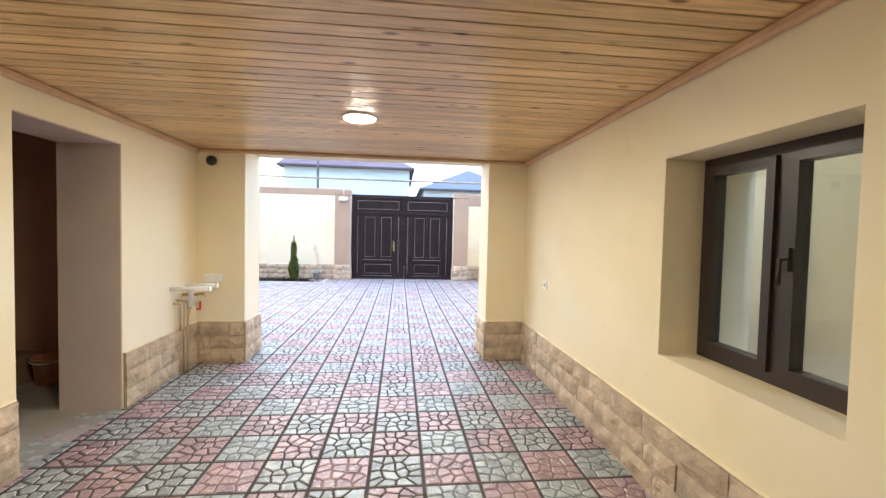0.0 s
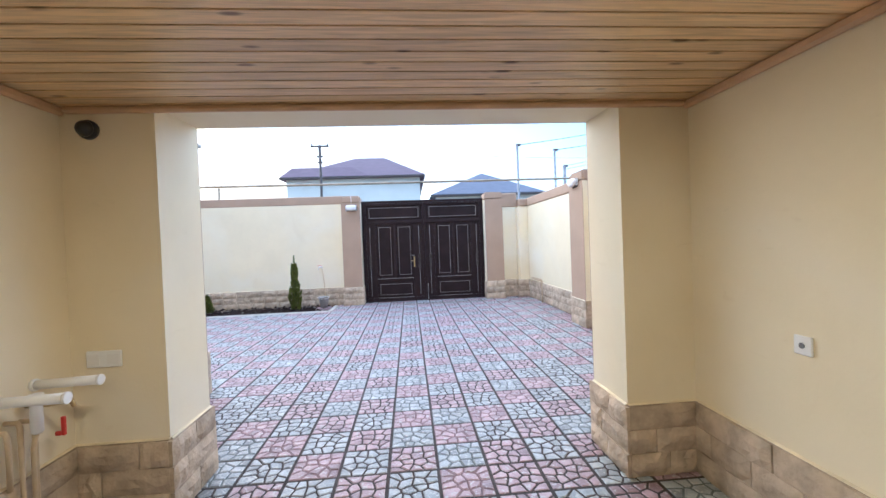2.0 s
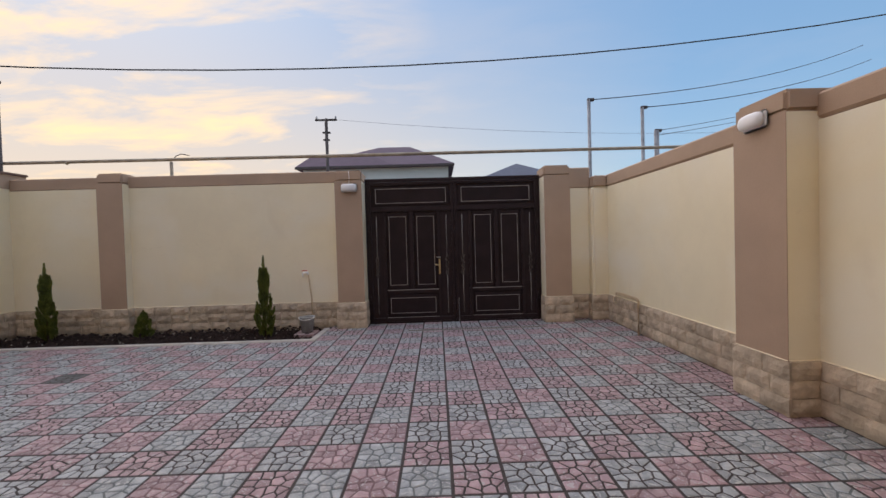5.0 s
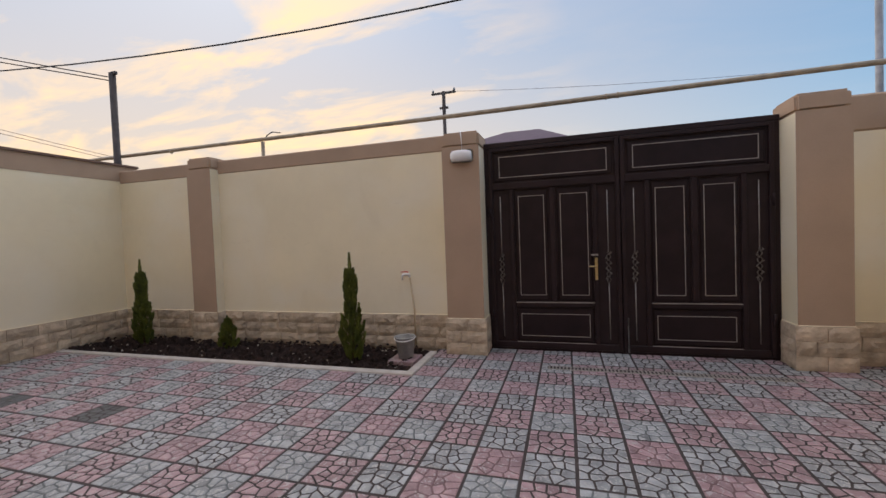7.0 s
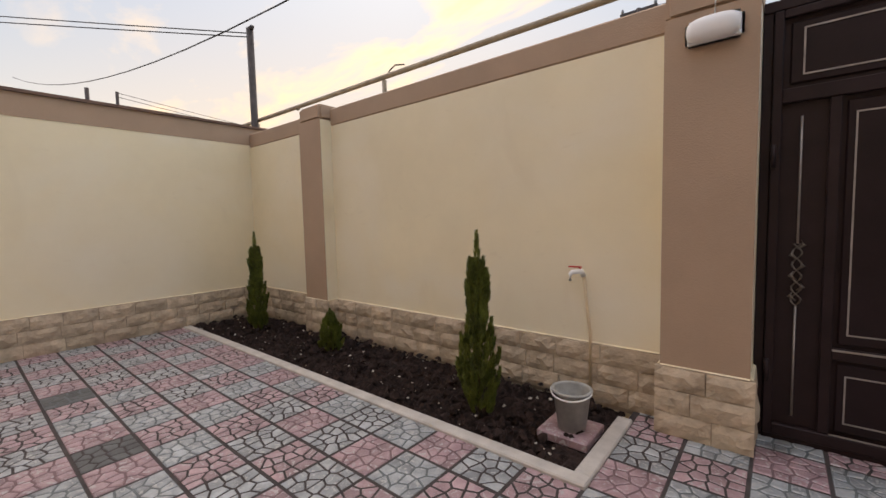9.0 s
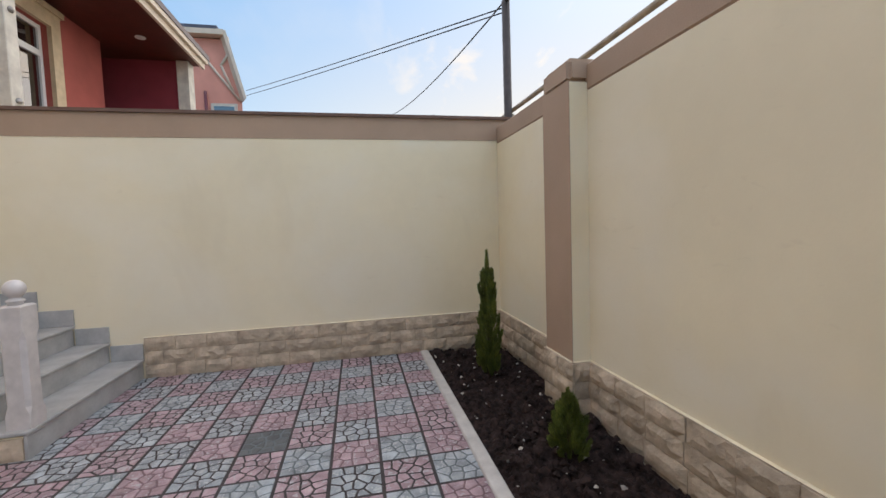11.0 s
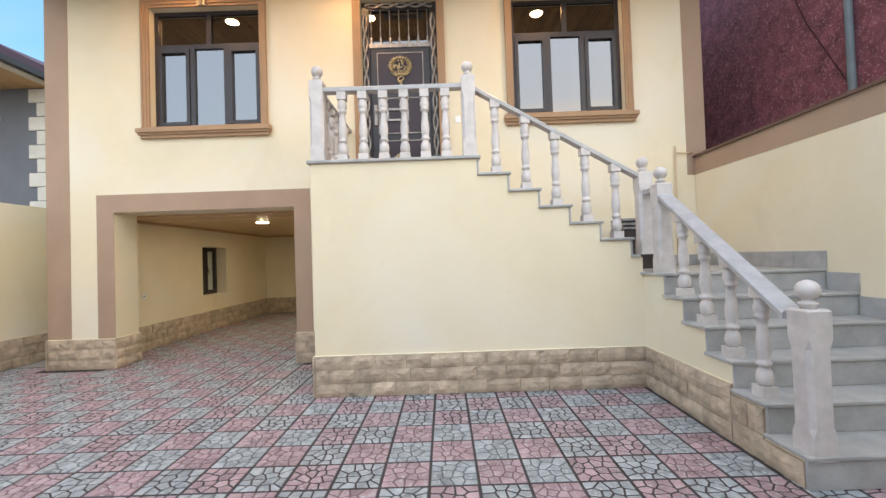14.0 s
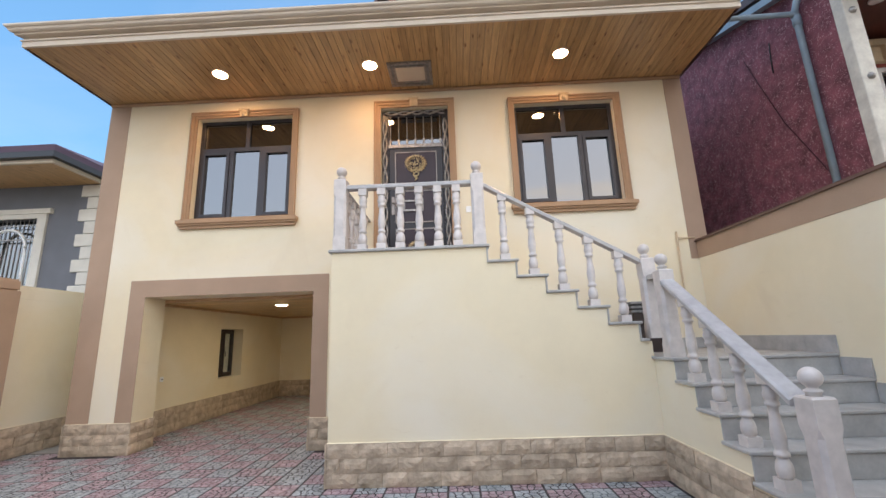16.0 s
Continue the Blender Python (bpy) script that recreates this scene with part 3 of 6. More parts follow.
bx(bm, HE + 0.002, HE + 0.03, CB - 0.4, 7.18, SOF - 0.012, SOF + 0.12)
bx(bm, HW - 0.03, HW - 0.005, CB - 0.4, 7.18, SOF - 0.012, SOF + 0.12)
part("verge_board", bm, M_ROOF, house_roof)
bm = bmesh.new()
za = SOF + 0.234
c = [bm.verts.new(p) for p in ((HW - 0.08, 7.37, za), (HE + 0.08, 7.37, za), (HE + 0.08, -1.0, za), (HW - 0.08, -1.0, za), (-4.2, 3.1, za + 1.0), (-0.5, 3.1, za + 1.0))]
for q in ((0, 1, 5, 4), (1, 2, 5), (2, 3, 4, 5), (3, 0, 4), (3, 2, 1, 0)):
    bm.faces.new([c[i] for i in q])
part("roof_sheet", bm, M_ROOF, house_roof)
bm = bmesh.new()
dz = SOF + 1.18
DX = -2.38
d = [bm.verts.new(p) for p in ((DX - 0.55, 5.6, dz - 0.6), (DX + 0.55, 5.6, dz - 0.6), (DX, 5.6, dz + 0.95), (DX - 0.55, 3.4, dz - 0.6), (DX + 0.55, 3.4, dz - 0.6), (DX, 3.4, dz + 0.95))]
for q in ((0, 1, 2), (3, 5, 4), (0, 2, 5, 3), (1, 4, 5, 2), (0, 3, 4, 1)):
    bm.faces.new([d[i] for i in q])
bx(bm, DX - 0.25, DX + 0.25, 5.6, 5.62, dz + 0.28, dz + 0.5)
part("dormer", bm, M_WOODDOOR, house_roof, "small brown gabled dormer")
for sx in (-1, 1):
    bm = bmesh.new()
    e = [bm.verts.new(p) for p in ((DX, 5.7, dz + 1.03), (DX + sx * 0.72, 5.7, dz + 0.2), (DX + sx * 0.72, 5.7, dz + 0.13), (DX, 5.7, dz + 0.96),
                                   (DX, 3.4, dz + 1.03), (DX + sx * 0.72, 3.4, dz + 0.2), (DX + sx * 0.72, 3.4, dz + 0.13), (DX, 3.4, dz + 0.96))]
    for q in ((0, 1, 2, 3), (7, 6, 5, 4), (0, 4, 5, 1), (3, 2, 6, 7), (1, 5, 6, 2), (0, 3, 7, 4)):
        bm.faces.new([e[i] for i in q])
    part("dormer_roof", bm, M_ROOF, house_roof)


# ---- windows and door of the front ----
def moulded_frame(bm, x0, x1, z0, z1, w, y):
    """Moulded surround of three steps on the top and both sides of an opening."""
    for k, (a, b, d) in enumerate(((0.0, 0.35, 0.028), (0.35, 0.75, 0.045), (0.75, 1.0, 0.06))):
        wa, wb = w * a, w * b
        bx(bm, x0 - wb, x0 - wa, y, y + d, z0, z1 + wb)
        bx(bm, x1 + wa, x1 + wb, y, y + d, z0, z1 + wb)
        bx(bm, x0 - wa, x1 + wa, y, y + d, z1 + wa, z1 + wb)


def front_window(n, o):
    x0, x1, z0, z1 = o
    win = thing("window_%d" % n, "dark brown framed window with moulded tan surround and reflecting panes", "window", ((x0 + x1) / 2, YF, z0), kind="structure")
    win.location = (0, 0, 0)
    bm = bmesh.new()
    moulded_frame(bm, x0, x1, z0, z1, 0.10, YF + 0.001)
    part("surround", bm, M_MOULD, win, "tan moulded surround")
    bm = bmesh.new()
    bx(bm, x0 - 0.115, x1 + 0.115, YF + 0.001, YF + 0.045, z0 - 0.035, z0 - 0.001)
    bx(bm, x0 - 0.155, x1 + 0.155, YF + 0.001, YF + 0.11, z0 - 0.095, z0 - 0.036)
    bx(bm, x0 - 0.14, x1 + 0.14, YF + 0.001, YF + 0.085, z0 - 0.125, z0 - 0.096)
    bx(bm, x0 - 0.12, x1 + 0.12, YF + 0.001, YF + 0.055, z0 - 0.17, z0 - 0.126)
    part("window_sill", bm, M_MOULD, win)
    bm = bmesh.new()
    cx = (x0 + x1) / 2
    bx(bm, cx - 0.085, cx + 0.085, YF + 0.062, YF + 0.10, z1 + 0.085, z1 + 0.11)
    bx(bm, cx - 0.065, cx + 0.065, YF + 0.062, YF + 0.09, z1 - 0.02, z1 + 0.084)
    lathe(bm, [(0.0, -0.05), (0.03, -0.04), (0.045, 0.0), (0.03, 0.04), (0.0, 0.05)], 8, (cx, YF + 0.085, z1 + 0.03))
    part("keystone", bm, M_PIPEB, win, "carved keystone ornament")
    f0, f1 = YF - 0.17, YF - 0.11
    zt = z0 + (z1 - z0) * 0.70
    wdt = x1 - x0
    bm = bmesh.new()
    bx(bm, x0, x0 + 0.055, f0, f1, z0, z1)
    bx(bm, x1 - 0.055, x1, f0, f1, z0, z1)
    bx(bm, x0 + 0.055, x1 - 0.055, f0, f1, z0, z0 + 0.05)
    bx(bm, x0 + 0.055, x1 - 0.055, f0, f1, z1 - 0.05, z1)
    bx(bm, x0 + 0.055, x1 - 0.055, f0, f1 + 0.004, zt - 0.035, zt + 0.035)
    bx(bm, cx - 0.035, cx + 0.035, f0, f1 + 0.002, zt + 0.035, z1 - 0.05)
    m1, m2 = x0 + wdt * 0.345, x1 - wdt * 0.345
    for m in (m1, m2):
        bx(bm, m - 0.035, m + 0.035, f0, f1 + 0.002, z0 + 0.05, zt - 0.035)
    part("window_frame", bm, M_FRAME2, win)
    for a, b in ((x0 + 0.055, m1 - 0.035), (m2 + 0.035, x1 - 0.055)):
        bm = bmesh.new()
        for q in ((a + 0.004, a + 0.055, z0 + 0.055, zt - 0.04), (b - 0.055, b - 0.004, z0 + 0.055, zt - 0.04)):
            bx(bm, q[0], q[1], f0 + 0.01, f1 + 0.018, q[2], q[3])
        bx(bm, a + 0.055, b - 0.055, f0 + 0.01, f1 + 0.018, z0 + 0.055, z0 + 0.105)
        bx(bm, a + 0.055, b - 0.055, f0 + 0.01, f1 + 0.018, zt - 0.09, zt - 0.04)
        sash = part("sash", bm, M_FRAME2, win)
        box_part("pane", (a + 0.05, b - 0.05, f0 + 0.025, f0 + 0.031, z0 + 0.1, zt - 0.085), M_GLASS, sash)
    for q in ((m1 + 0.03, m2 - 0.03, z0 + 0.045, zt - 0.03), (x0 + 0.05, cx - 0.03, zt + 0.03, z1 - 0.045), (cx + 0.03, x1 - 0.05, zt + 0.03, z1 - 0.045)):
        box_part("pane", (q[0], q[1], f0 + 0.025, f0 + 0.031, q[2], q[3]), M_GLASS, win)


front_window(1, W1)
front_window(2, W2)

x0, x1, z0, z1 = DR
door = thing("door_1", "black steel entrance door with gilded ornament and iron grille over it", "door", kind="structure")
bm = bmesh.new()
moulded_frame(bm, x0, x1, z0, z1, 0.11, YF + 0.001)
part("surround", bm, M_MOULD, door, "tan moulded surround")
bm = bmesh.new()
cx = (x0 + x1) / 2
bx(bm, cx - 0.085, cx + 0.085, YF + 0.062, YF + 0.10, z1 + 0.095, z1 + 0.12)
bx(bm, cx - 0.065, cx + 0.065, YF + 0.062, YF + 0.09, z1 - 0.02, z1 + 0.094)
part("keystone", bm, M_PIPEB, door, "carved keystone ornament")
yd = YF - 0.10
bm = bmesh.new()
for sx in (x0 + 0.055, x1 - 0.055):
    bx(bm, sx - 0.055, sx + 0.055, yd - 0.05, yd, z0, z1 - 0.11)
bx(bm, x0, x1, yd - 0.05, yd, z1 - 0.11, z1)
part("door_frame", bm, M_DOOR, door)
# twisted iron work on the frame
for sx in (x0 + 0.055, x1 - 0.055):
    bm = bmesh.new()
    for ph in (0, math.pi):
        pts = [(sx + 0.03 * math.cos(k * 0.45 + ph), yd + 0.022 + 0.02 * math.sin(k * 0.45 + ph), z0 + 0.02 + k * 0.043) for k in range(60)]
        tube(bm, pts, 0.016, 6)
    part("twisted_bar", bm, M_IRON, door, "twisted wrought iron bar")
bm = bmesh.new()
for ph in (0, math.pi):
    tube(bm, [(x0 + 0.06 + k * 0.0345, yd + 0.022 + 0.02 * math.sin(k * 0.5 + ph), z1 - 0.055 + 0.028 * math.cos(k * 0.5 + ph)) for k in range(30)], 0.015, 6)
part("twisted_bar", bm, M_IRON, door, "twisted wrought iron bar")
zt = z1 - 0.62
box_part("transom_pane", (x0 + 0.11, x1 - 0.11, yd - 0.045, yd - 0.04, zt, z1 - 0.11), M_GLASS, door)
for k in range(7):
    gx = x0 + 0.14 + k * (x1 - x0 - 0.28) / 6
    bm = bmesh.new()
    tube(bm, [(gx, yd - 0.01, zt), (gx, yd - 0.01, z1 - 0.11)], 0.008, 6)
    bx(bm, gx - 0.014, gx + 0.014, yd - 0.018, yd - 0.002, zt, zt + 0.10)
    part("grille_bar", bm, M_IRON, door)
bm = bmesh.new()
bx(bm, x0 + 0.11, x1 - 0.11, yd - 0.05, yd + 0.006, zt - 0.06, zt)
part("transom_rail", bm, M_IRON, door)
bm = bmesh.new()
bx(bm, x0 + 0.115, x1 - 0.115, yd - 0.05, yd - 0.008, z0 + 0.02, zt - 0.062)
bevelled(bm, 0.006)
leaf = part("door_leaf", bm, M_DOOR, door)
for pz0, pz1 in ((zt - 0.72, zt - 0.14), (zt - 1.36, zt - 0.82), (z0 + 0.10, zt - 1.46)):
    bm = bmesh.new()
    bx(bm, x0 + 0.23, x1 - 0.23, yd - 0.008, yd + 0.006, pz0 + 0.015, pz1 - 0.015)
    bevelled(bm, 0.006)
    part("door_panel", bm, M_DOORP, leaf, "dark maroon panel")
    bm = bmesh.new()
    for q in ((x0 + 0.215, x0 + 0.229, pz0, pz1), (x1 - 0.229, x1 - 0.215, pz0, pz1), (x0 + 0.229, x1 - 0.229, pz0, pz0 + 0.014), (x0 + 0.229, x1 - 0.229, pz1 - 0.014, pz1)):
        bx(bm, q[0], q[1], yd - 0.008, yd + 0.012, q[2], q[3])
    part("bead_line", bm, M_SILVER, leaf, "beaded silver line")


def ornament(cx, cz, s, parent):
    """Gilded wreath of curled leaves over a hanging cluster of grapes."""
    bm = bmesh.new()
    rnd = random.Random(5)
    for k in range(22):
        a = 2 * math.pi * k / 22 + 0.1
        ex, ez = cx + s * 0.88 * math.cos(a), cz + s * (0.25 + 0.72 * math.sin(a))
        ix, iz = cx + s * 0.50 * math.cos(a + 0.5), cz + s * (0.25 + 0.40 * math.sin(a + 0.5))
        mx, mz = cx + s * 0.75 * math.cos(a + 0.35), cz + s * (0.25 + 0.62 * math.sin(a + 0.35))
        tube(bm, [(ix, yd + 0.014, iz), (mx, yd + 0.034, mz), (ex, yd + 0.014, ez)], [0.006, 0.015, 0.004], 5)
        tube(bm, [(ex, yd + 0.016, ez), (ex + 0.10 * s * math.cos(a + 1.2), yd + 0.024, ez + 0.10 * s * math.sin(a + 1.2))], [0.009, 0.003], 5)
    for k in range(34):
        a, r = rnd.uniform(0, 6.28), s * 0.5 * rnd.random() ** 0.5
        lathe(bm, [(0.004, -0.013), (0.013, 0.0), (0.004, 0.013)], 6, (cx + r * math.cos(a), yd + 0.022, cz + s * 0.25 + 0.8 * r * math.sin(a)))
    for k in range(30):
        u = k / 29
        w = (1 - u) * 0.36 * s + 0.01
        lathe(bm, [(0.004, -0.014), (0.015, 0.0), (0.004, 0.014)], 6, (cx + rnd.uniform(-w, w), yd + 0.026, cz - s * (0.35 + 0.85 * u)))
    for sx in (-1, 1):
        tube(bm, [(cx, yd + 0.02, cz - 0.3 * s), (cx + sx * 0.45 * s, yd + 0.03, cz - 0.45 * s), (cx + sx * 0.72 * s, yd + 0.016, cz - 0.2 * s)], [0.008, 0.014, 0.004], 5)
    part("ornament", bm, M_GILT, parent, "gilded leaf and grape ornament")


ornament(cx, zt - 0.40, 0.20, leaf)
ornament(cx, z0 + 0.30, 0.17, leaf)
bm = bmesh.new()
for q in ((-0.17, 0.17, -0.095, -0.065), (-0.17, 0.17, 0.065, 0.095), (-0.17, -0.13, -0.065, 0.065), (0.13, 0.17, -0.065, 0.065)):
    bx(bm, cx + 0.06 + q[0], cx + 0.06 + q[1], yd + 0.004, yd + 0.03, zt - 1.08 + q[2], zt - 1.08 + q[3])
part("ornament_frame", bm, M_IRON, leaf, "rectangular iron ornament frame")
bm = bmesh.new()
bx(bm, x1 - 0.20, x1 - 0.155, yd - 0.008, yd + 0.012, zt - 1.22, zt - 0.92)
tube(bm, [(x1 - 0.178, yd + 0.01, zt - 1.03), (x1 - 0.178, yd + 0.06, zt - 1.03), (x1 - 0.30, yd + 0.06, zt - 1.03)], 0.011, 8)
part("door_handle", bm, M_SILVER, leaf, "silver lever handle")
bm = bmesh.new()
bx(bm, -3.62, -3.54, YF + 0.001, YF + 0.014, 3.42, 3.52)
bevelled(bm, 0.004)
tagged(part("doorbell", bm, M_WHITEP), "white doorbell switch on the cream house front", "switch")

# ---- carport window ----
win = thing("window_3", "dark brown two-sash window in a deep cream reveal", "window", kind="structure")
fx0, fx1 = 2.17, 2.23
wy0, wy1, wz0, wz1 = 1.84, 2.80, 0.785, 1.86
wm = (wy0 + wy1) / 2
bm = bmesh.new()
for q in ((wy0, wy0 + 0.05, wz0, wz1), (wy1 - 0.05, wy1, wz0, wz1), (wy0 + 0.05, wy1 - 0.05, wz0, wz0 + 0.05), (wy0 + 0.05, wy1 - 0.05, wz1 - 0.05, wz1), (wm - 0.03, wm + 0.03, wz0 + 0.05, wz1 - 0.05)):
    bx(bm, fx0, fx1, q[0], q[1], q[2], q[3])
part("window_frame", bm, M_FRAME, win)
for a, b in ((wy0 + 0.052, wm - 0.032), (wm + 0.032, wy1 - 0.052)):
    bm = bmesh.new()
    for q in ((a, a + 0.045, wz0 + 0.052, wz1 - 0.052), (b - 0.045, b, wz0 + 0.052, wz1 - 0.052), (a + 0.045, b - 0.045, wz0 + 0.052, wz0 + 0.095), (a + 0.045, b - 0.045, wz1 - 0.095, wz1 - 0.052)):
        bx(bm, fx0 - 0.018, fx1 - 0.01, q[0], q[1], q[2], q[3])
    sash = part("sash", bm, M_FRAME, win)
    box_part("pane", (fx0 + 0.02, fx0 + 0.026, a + 0.04, b - 0.04, wz0 + 0.09, wz1 - 0.09), M_CLEAR, sash).visible_shadow = False
bm = bmesh.new()
bx(bm, fx0 - 0.035, fx0 - 0.018, wm - 0.065, wm - 0.035, 1.30, 1.40)
tube(bm, [(fx0 - 0.03, wm - 0.05, 1.35), (fx0 - 0.06, wm - 0.05, 1.35), (fx0 - 0.06, wm - 0.05, 1.24)], 0.010, 8)
part("window_handle", bm, M_FRAME, win)

# back door of the carport
bdoor = thing("door_2", "red-brown wooden door with two raised panels in the carport back wall", "door", kind="structure")
box_part("door_leaf", (-0.45, 0.42, CB + 0.001, CB + 0.045, 0.0, 2.03), M_WOODDOOR, bdoor, bevel=0.004)
for z in ((0.2, 0.9), (1.05, 1.85)):
    box_part("door_panel", (-0.3, 0.27, CB + 0.046, CB + 0.06, z[0], z[1]), M_WOODDOOR, bdoor, bevel=0.006)
bm = bmesh.new()
for q in ((-0.53, -0.451, 0.0, 2.11), (0.421, 0.50, 0.0, 2.11), (-0.451, 0.421, 2.031, 2.11)):
    bx(bm, q[0], q[1], CB + 0.001, CB + 0.06, q[2], q[3])
part("door_frame", bm, M_WOODDOOR, bdoor)


# ---- stairs ----
RU, RL = (LAND - PLAT) / 7, PLAT / 6
XS = [-3.72 - 0.325 * k for k in range(7)]        # upper nosings, from the landing down; the last meets the platform
YS = [7.70 + 0.304 * k for k in range(6)]          # lower nosings, from the platform down
SF, SX = 7.26, -5.45                              # front face of the upper flight, outer face of the lower flight
stairs = thing("staircase", "two-flight outdoor staircase of cream plaster with grey marble steps", "staircase", kind="structure")
bm = bmesh.new()
sil = [(-1.89, -0.05), (-1.89, LAND - 0.035), (XS[0] + 0.02, LAND - 0.035)]
for k in range(6):
    z = LAND - RU * (k + 1) - 0.03
    sil += [(XS[k] + 0.02, z), (XS[k + 1] + 0.02 if k < 5 else SX, z)]
sil += [(SX, -0.05)]
f0 = [bm.verts.new((x, SF, z)) for x, z in sil]
f1 = [bm.verts.new((x, YF + 0.001, z)) for x, z in sil]
for i in range(len(sil)):
    j = (i + 1) % len(sil)
    bm.faces.new((f0[i], f0[j], f1[j], f1[i]))
bm.faces.new(f0)
bm.faces.new(f1[::-1])
part("upper_flight_wall", bm, M_CREAM, stairs, "cream plastered flank")
bm = bmesh.new()
sil = [(SF + 0.001, -0.05), (SF + 0.001, PLAT - 0.03)]
for k in range(5):
    sil += [(YS[k] - 0.02, PLAT - 0.03 - RL * k), (YS[k] - 0.02, PLAT - 0.03 - RL * (k + 1))]
sil += [(YS[5] - 0.02, PLAT - 0.03 - RL * 5), (YS[5] - 0.02, -0.05)]
f0 = [bm.verts.new((SX, y, z)) for y, z in sil]
f1 = [bm.verts.new((XW + 0.001, y, z)) for y, z in sil]
for i in range(len(sil)):
    j = (i + 1) % len(sil)
    bm.faces.new((f0[i], f0[j], f1[j], f1[i]))
bm.faces.new(f0)
bm.faces.new(f1[::-1])
bx(bm, XW + 0.001, SX - 0.001, YF + 0.001, SF, -0.05, PLAT - 0.03)
part("lower_flight_wall", bm, M_CREAM, stairs, "cream plastered flank")


def slab(name, box, parent=stairs, bev=0.006, mat=None):
    return box_part(name, box, mat or M_GRANITE, parent, bevel=bev)


slab("landing_slab", (XS[0] - 0.02, -1.855, YF + 0.002, SF + 0.035, LAND - 0.034, LAND))
for k in range(6):
    z = LAND - RU * (k + 1)
    xa = XS[k + 1] - 0.02 if k < 5 else SX + 0.03
    slab("tread", (xa, XS[k] + 0.019, YF + 0.002, SF + 0.03, z - 0.029, z))
    slab("riser", (XS[k] + 0.021 - 0.022, XS[k] + 0.019, YF + 0.002, SF + 0.008, z + 0.001, z + RU - 0.036), bev=0.002)
slab("platform_slab", (XW + 0.002, SX + 0.03, YF + 0.002, YS[0] + 0.02, PLAT - 0.029, PLAT))
for k in range(5):
    z = PLAT - RL * (k + 1)
    slab("tread", (XW + 0.002, SX + 0.03, YS[k] - 0.019, YS[k + 1] + 0.02, z - 0.029, z))
    slab("riser", (XW + 0.002, SX + 0.008, YS[k] - 0.019, YS[k] + 0.002, z + 0.001, z + RL - 0.031), bev=0.002)
slab("riser", (XW + 0.002, SX + 0.02, YS[5] - 0.019, YS[5] + 0.003, 0.0, RL - 0.031), bev=0.002)
for k in range(6):
    z = PLAT - RL * k
    ya, yb = (YS[k - 1] + 0.021, YS[k] + 0.02) if k else (SF + 0.1, YS[0] + 0.02)
    slab("skirting", (XW + 0.001, XW + 0.02, ya, yb, z + 0.001, z + 0.17), bev=0.002)
slab("skirting", (XW + 0.021, SX - 0.9, YF + 0.003, YF + 0.024, PLAT + 0.001, PLAT + 0.15), bev=0.002)
slab("skirting", (XW + 0.001, XW + 0.02, YF + 0.025, SF + 0.099, PLAT + 0.001, PLAT + 0.17), bev=0.002)


# ---- balustrade ----
def baluster_mesh(h):
    s = h / 0.80
    bm = bmesh.new()
    bx(bm, -0.055, 0.055, -0.055, 0.055, 0.0, 0.075)
    bx(bm, -0.05, 0.05, -0.05, 0.05, h - 0.085, h)
    prof = [(0.040, 0.0755), (0.052, 0.10), (0.055, 0.14), (0.048, 0.18), (0.034, 0.205), (0.034, 0.215), (0.048, 0.225), (0.048, 0.245), (0.036, 0.255),
            (0.038, 0.28), (0.046, 0.33), (0.046, 0.38), (0.038, 0.45), (0.032, 0.52), (0.033, 0.555), (0.047, 0.565), (0.047, 0.585), (0.037, 0.595),
            (0.050, 0.62), (0.052, 0.65), (0.042, 0.675), (0.046, 0.69), (0.040, 0.714)]
    lathe(bm, [(r, z * s if 0 < i < len(prof) - 1 else (0.0755 if i == 0 else h - 0.0855)) for i, (r, z) in enumerate(prof)], 14)
    return bm


def newel_bm(h=0.90, w=0.075):
    bm = bmesh.new()
    c = w * 0.35

    def ring(z, cut):
        if cut < 1e-4:
            cut = 0.002
        pts = [(w, w - cut), (w - cut, w), (-w + cut, w), (-w, w - cut), (-w, -w + cut), (-w + cut, -w), (w - cut, -w), (w, -w + cut)]
        return [bm.verts.new((x, y, z)) for x, y in pts]

    rings = [ring(z, cut) for z, cut in ((0, 0), (0.13, 0), (0.19, c), (h - 0.24, c), (h - 0.18, 0), (h - 0.012, 0))]
    top = [bm.verts.new((v.co.x * 0.86, v.co.y * 0.86, h)) for v in rings[-1]]
    rings.append(top)
    for a, b in zip(rings, rings[1:]):
        for k in range(8):
            bm.faces.new((a[k], a[(k + 1) % 8], b[(k + 1) % 8], b[k]))
    bm.faces.new(rings[0][::-1])
    bm.faces.new(rings[-1])
    return bm


RH, RS, RW = 0.77, 0.815, 0.775      # baluster heights on the landing, the upper and the lower flight
balustrade = thing("balustrade", "pale marble balustrade with turned balusters and ball-topped posts", "balustrade", (0, 0, 0))
post_mesh = mesh_of("newel_post", newel_bm(), M_MARBLE)
bm = bmesh.new()
lathe(bm, [(0.045, 0.9), (0.04, 0.915), (0.05, 0.925), (0.05, 0.935), (0.03, 0.945), (0.032, 0.952)] + [(0.064 * math.sin(a), 1.012 - 0.064 * math.cos(a)) for a in [0.55 + 2.5 * k / 10 for k in range(11)]], 18)
ball_mesh = mesh_of("ball_finial", bm, M_MARBLE)
bal_mesh = mesh_of("baluster", baluster_mesh(RH), M_MARBLE)
bal_stair = mesh_of("baluster", baluster_mesh(RS), M_MARBLE)
bal_low = mesh_of("baluster", baluster_mesh(RW), M_MARBLE)


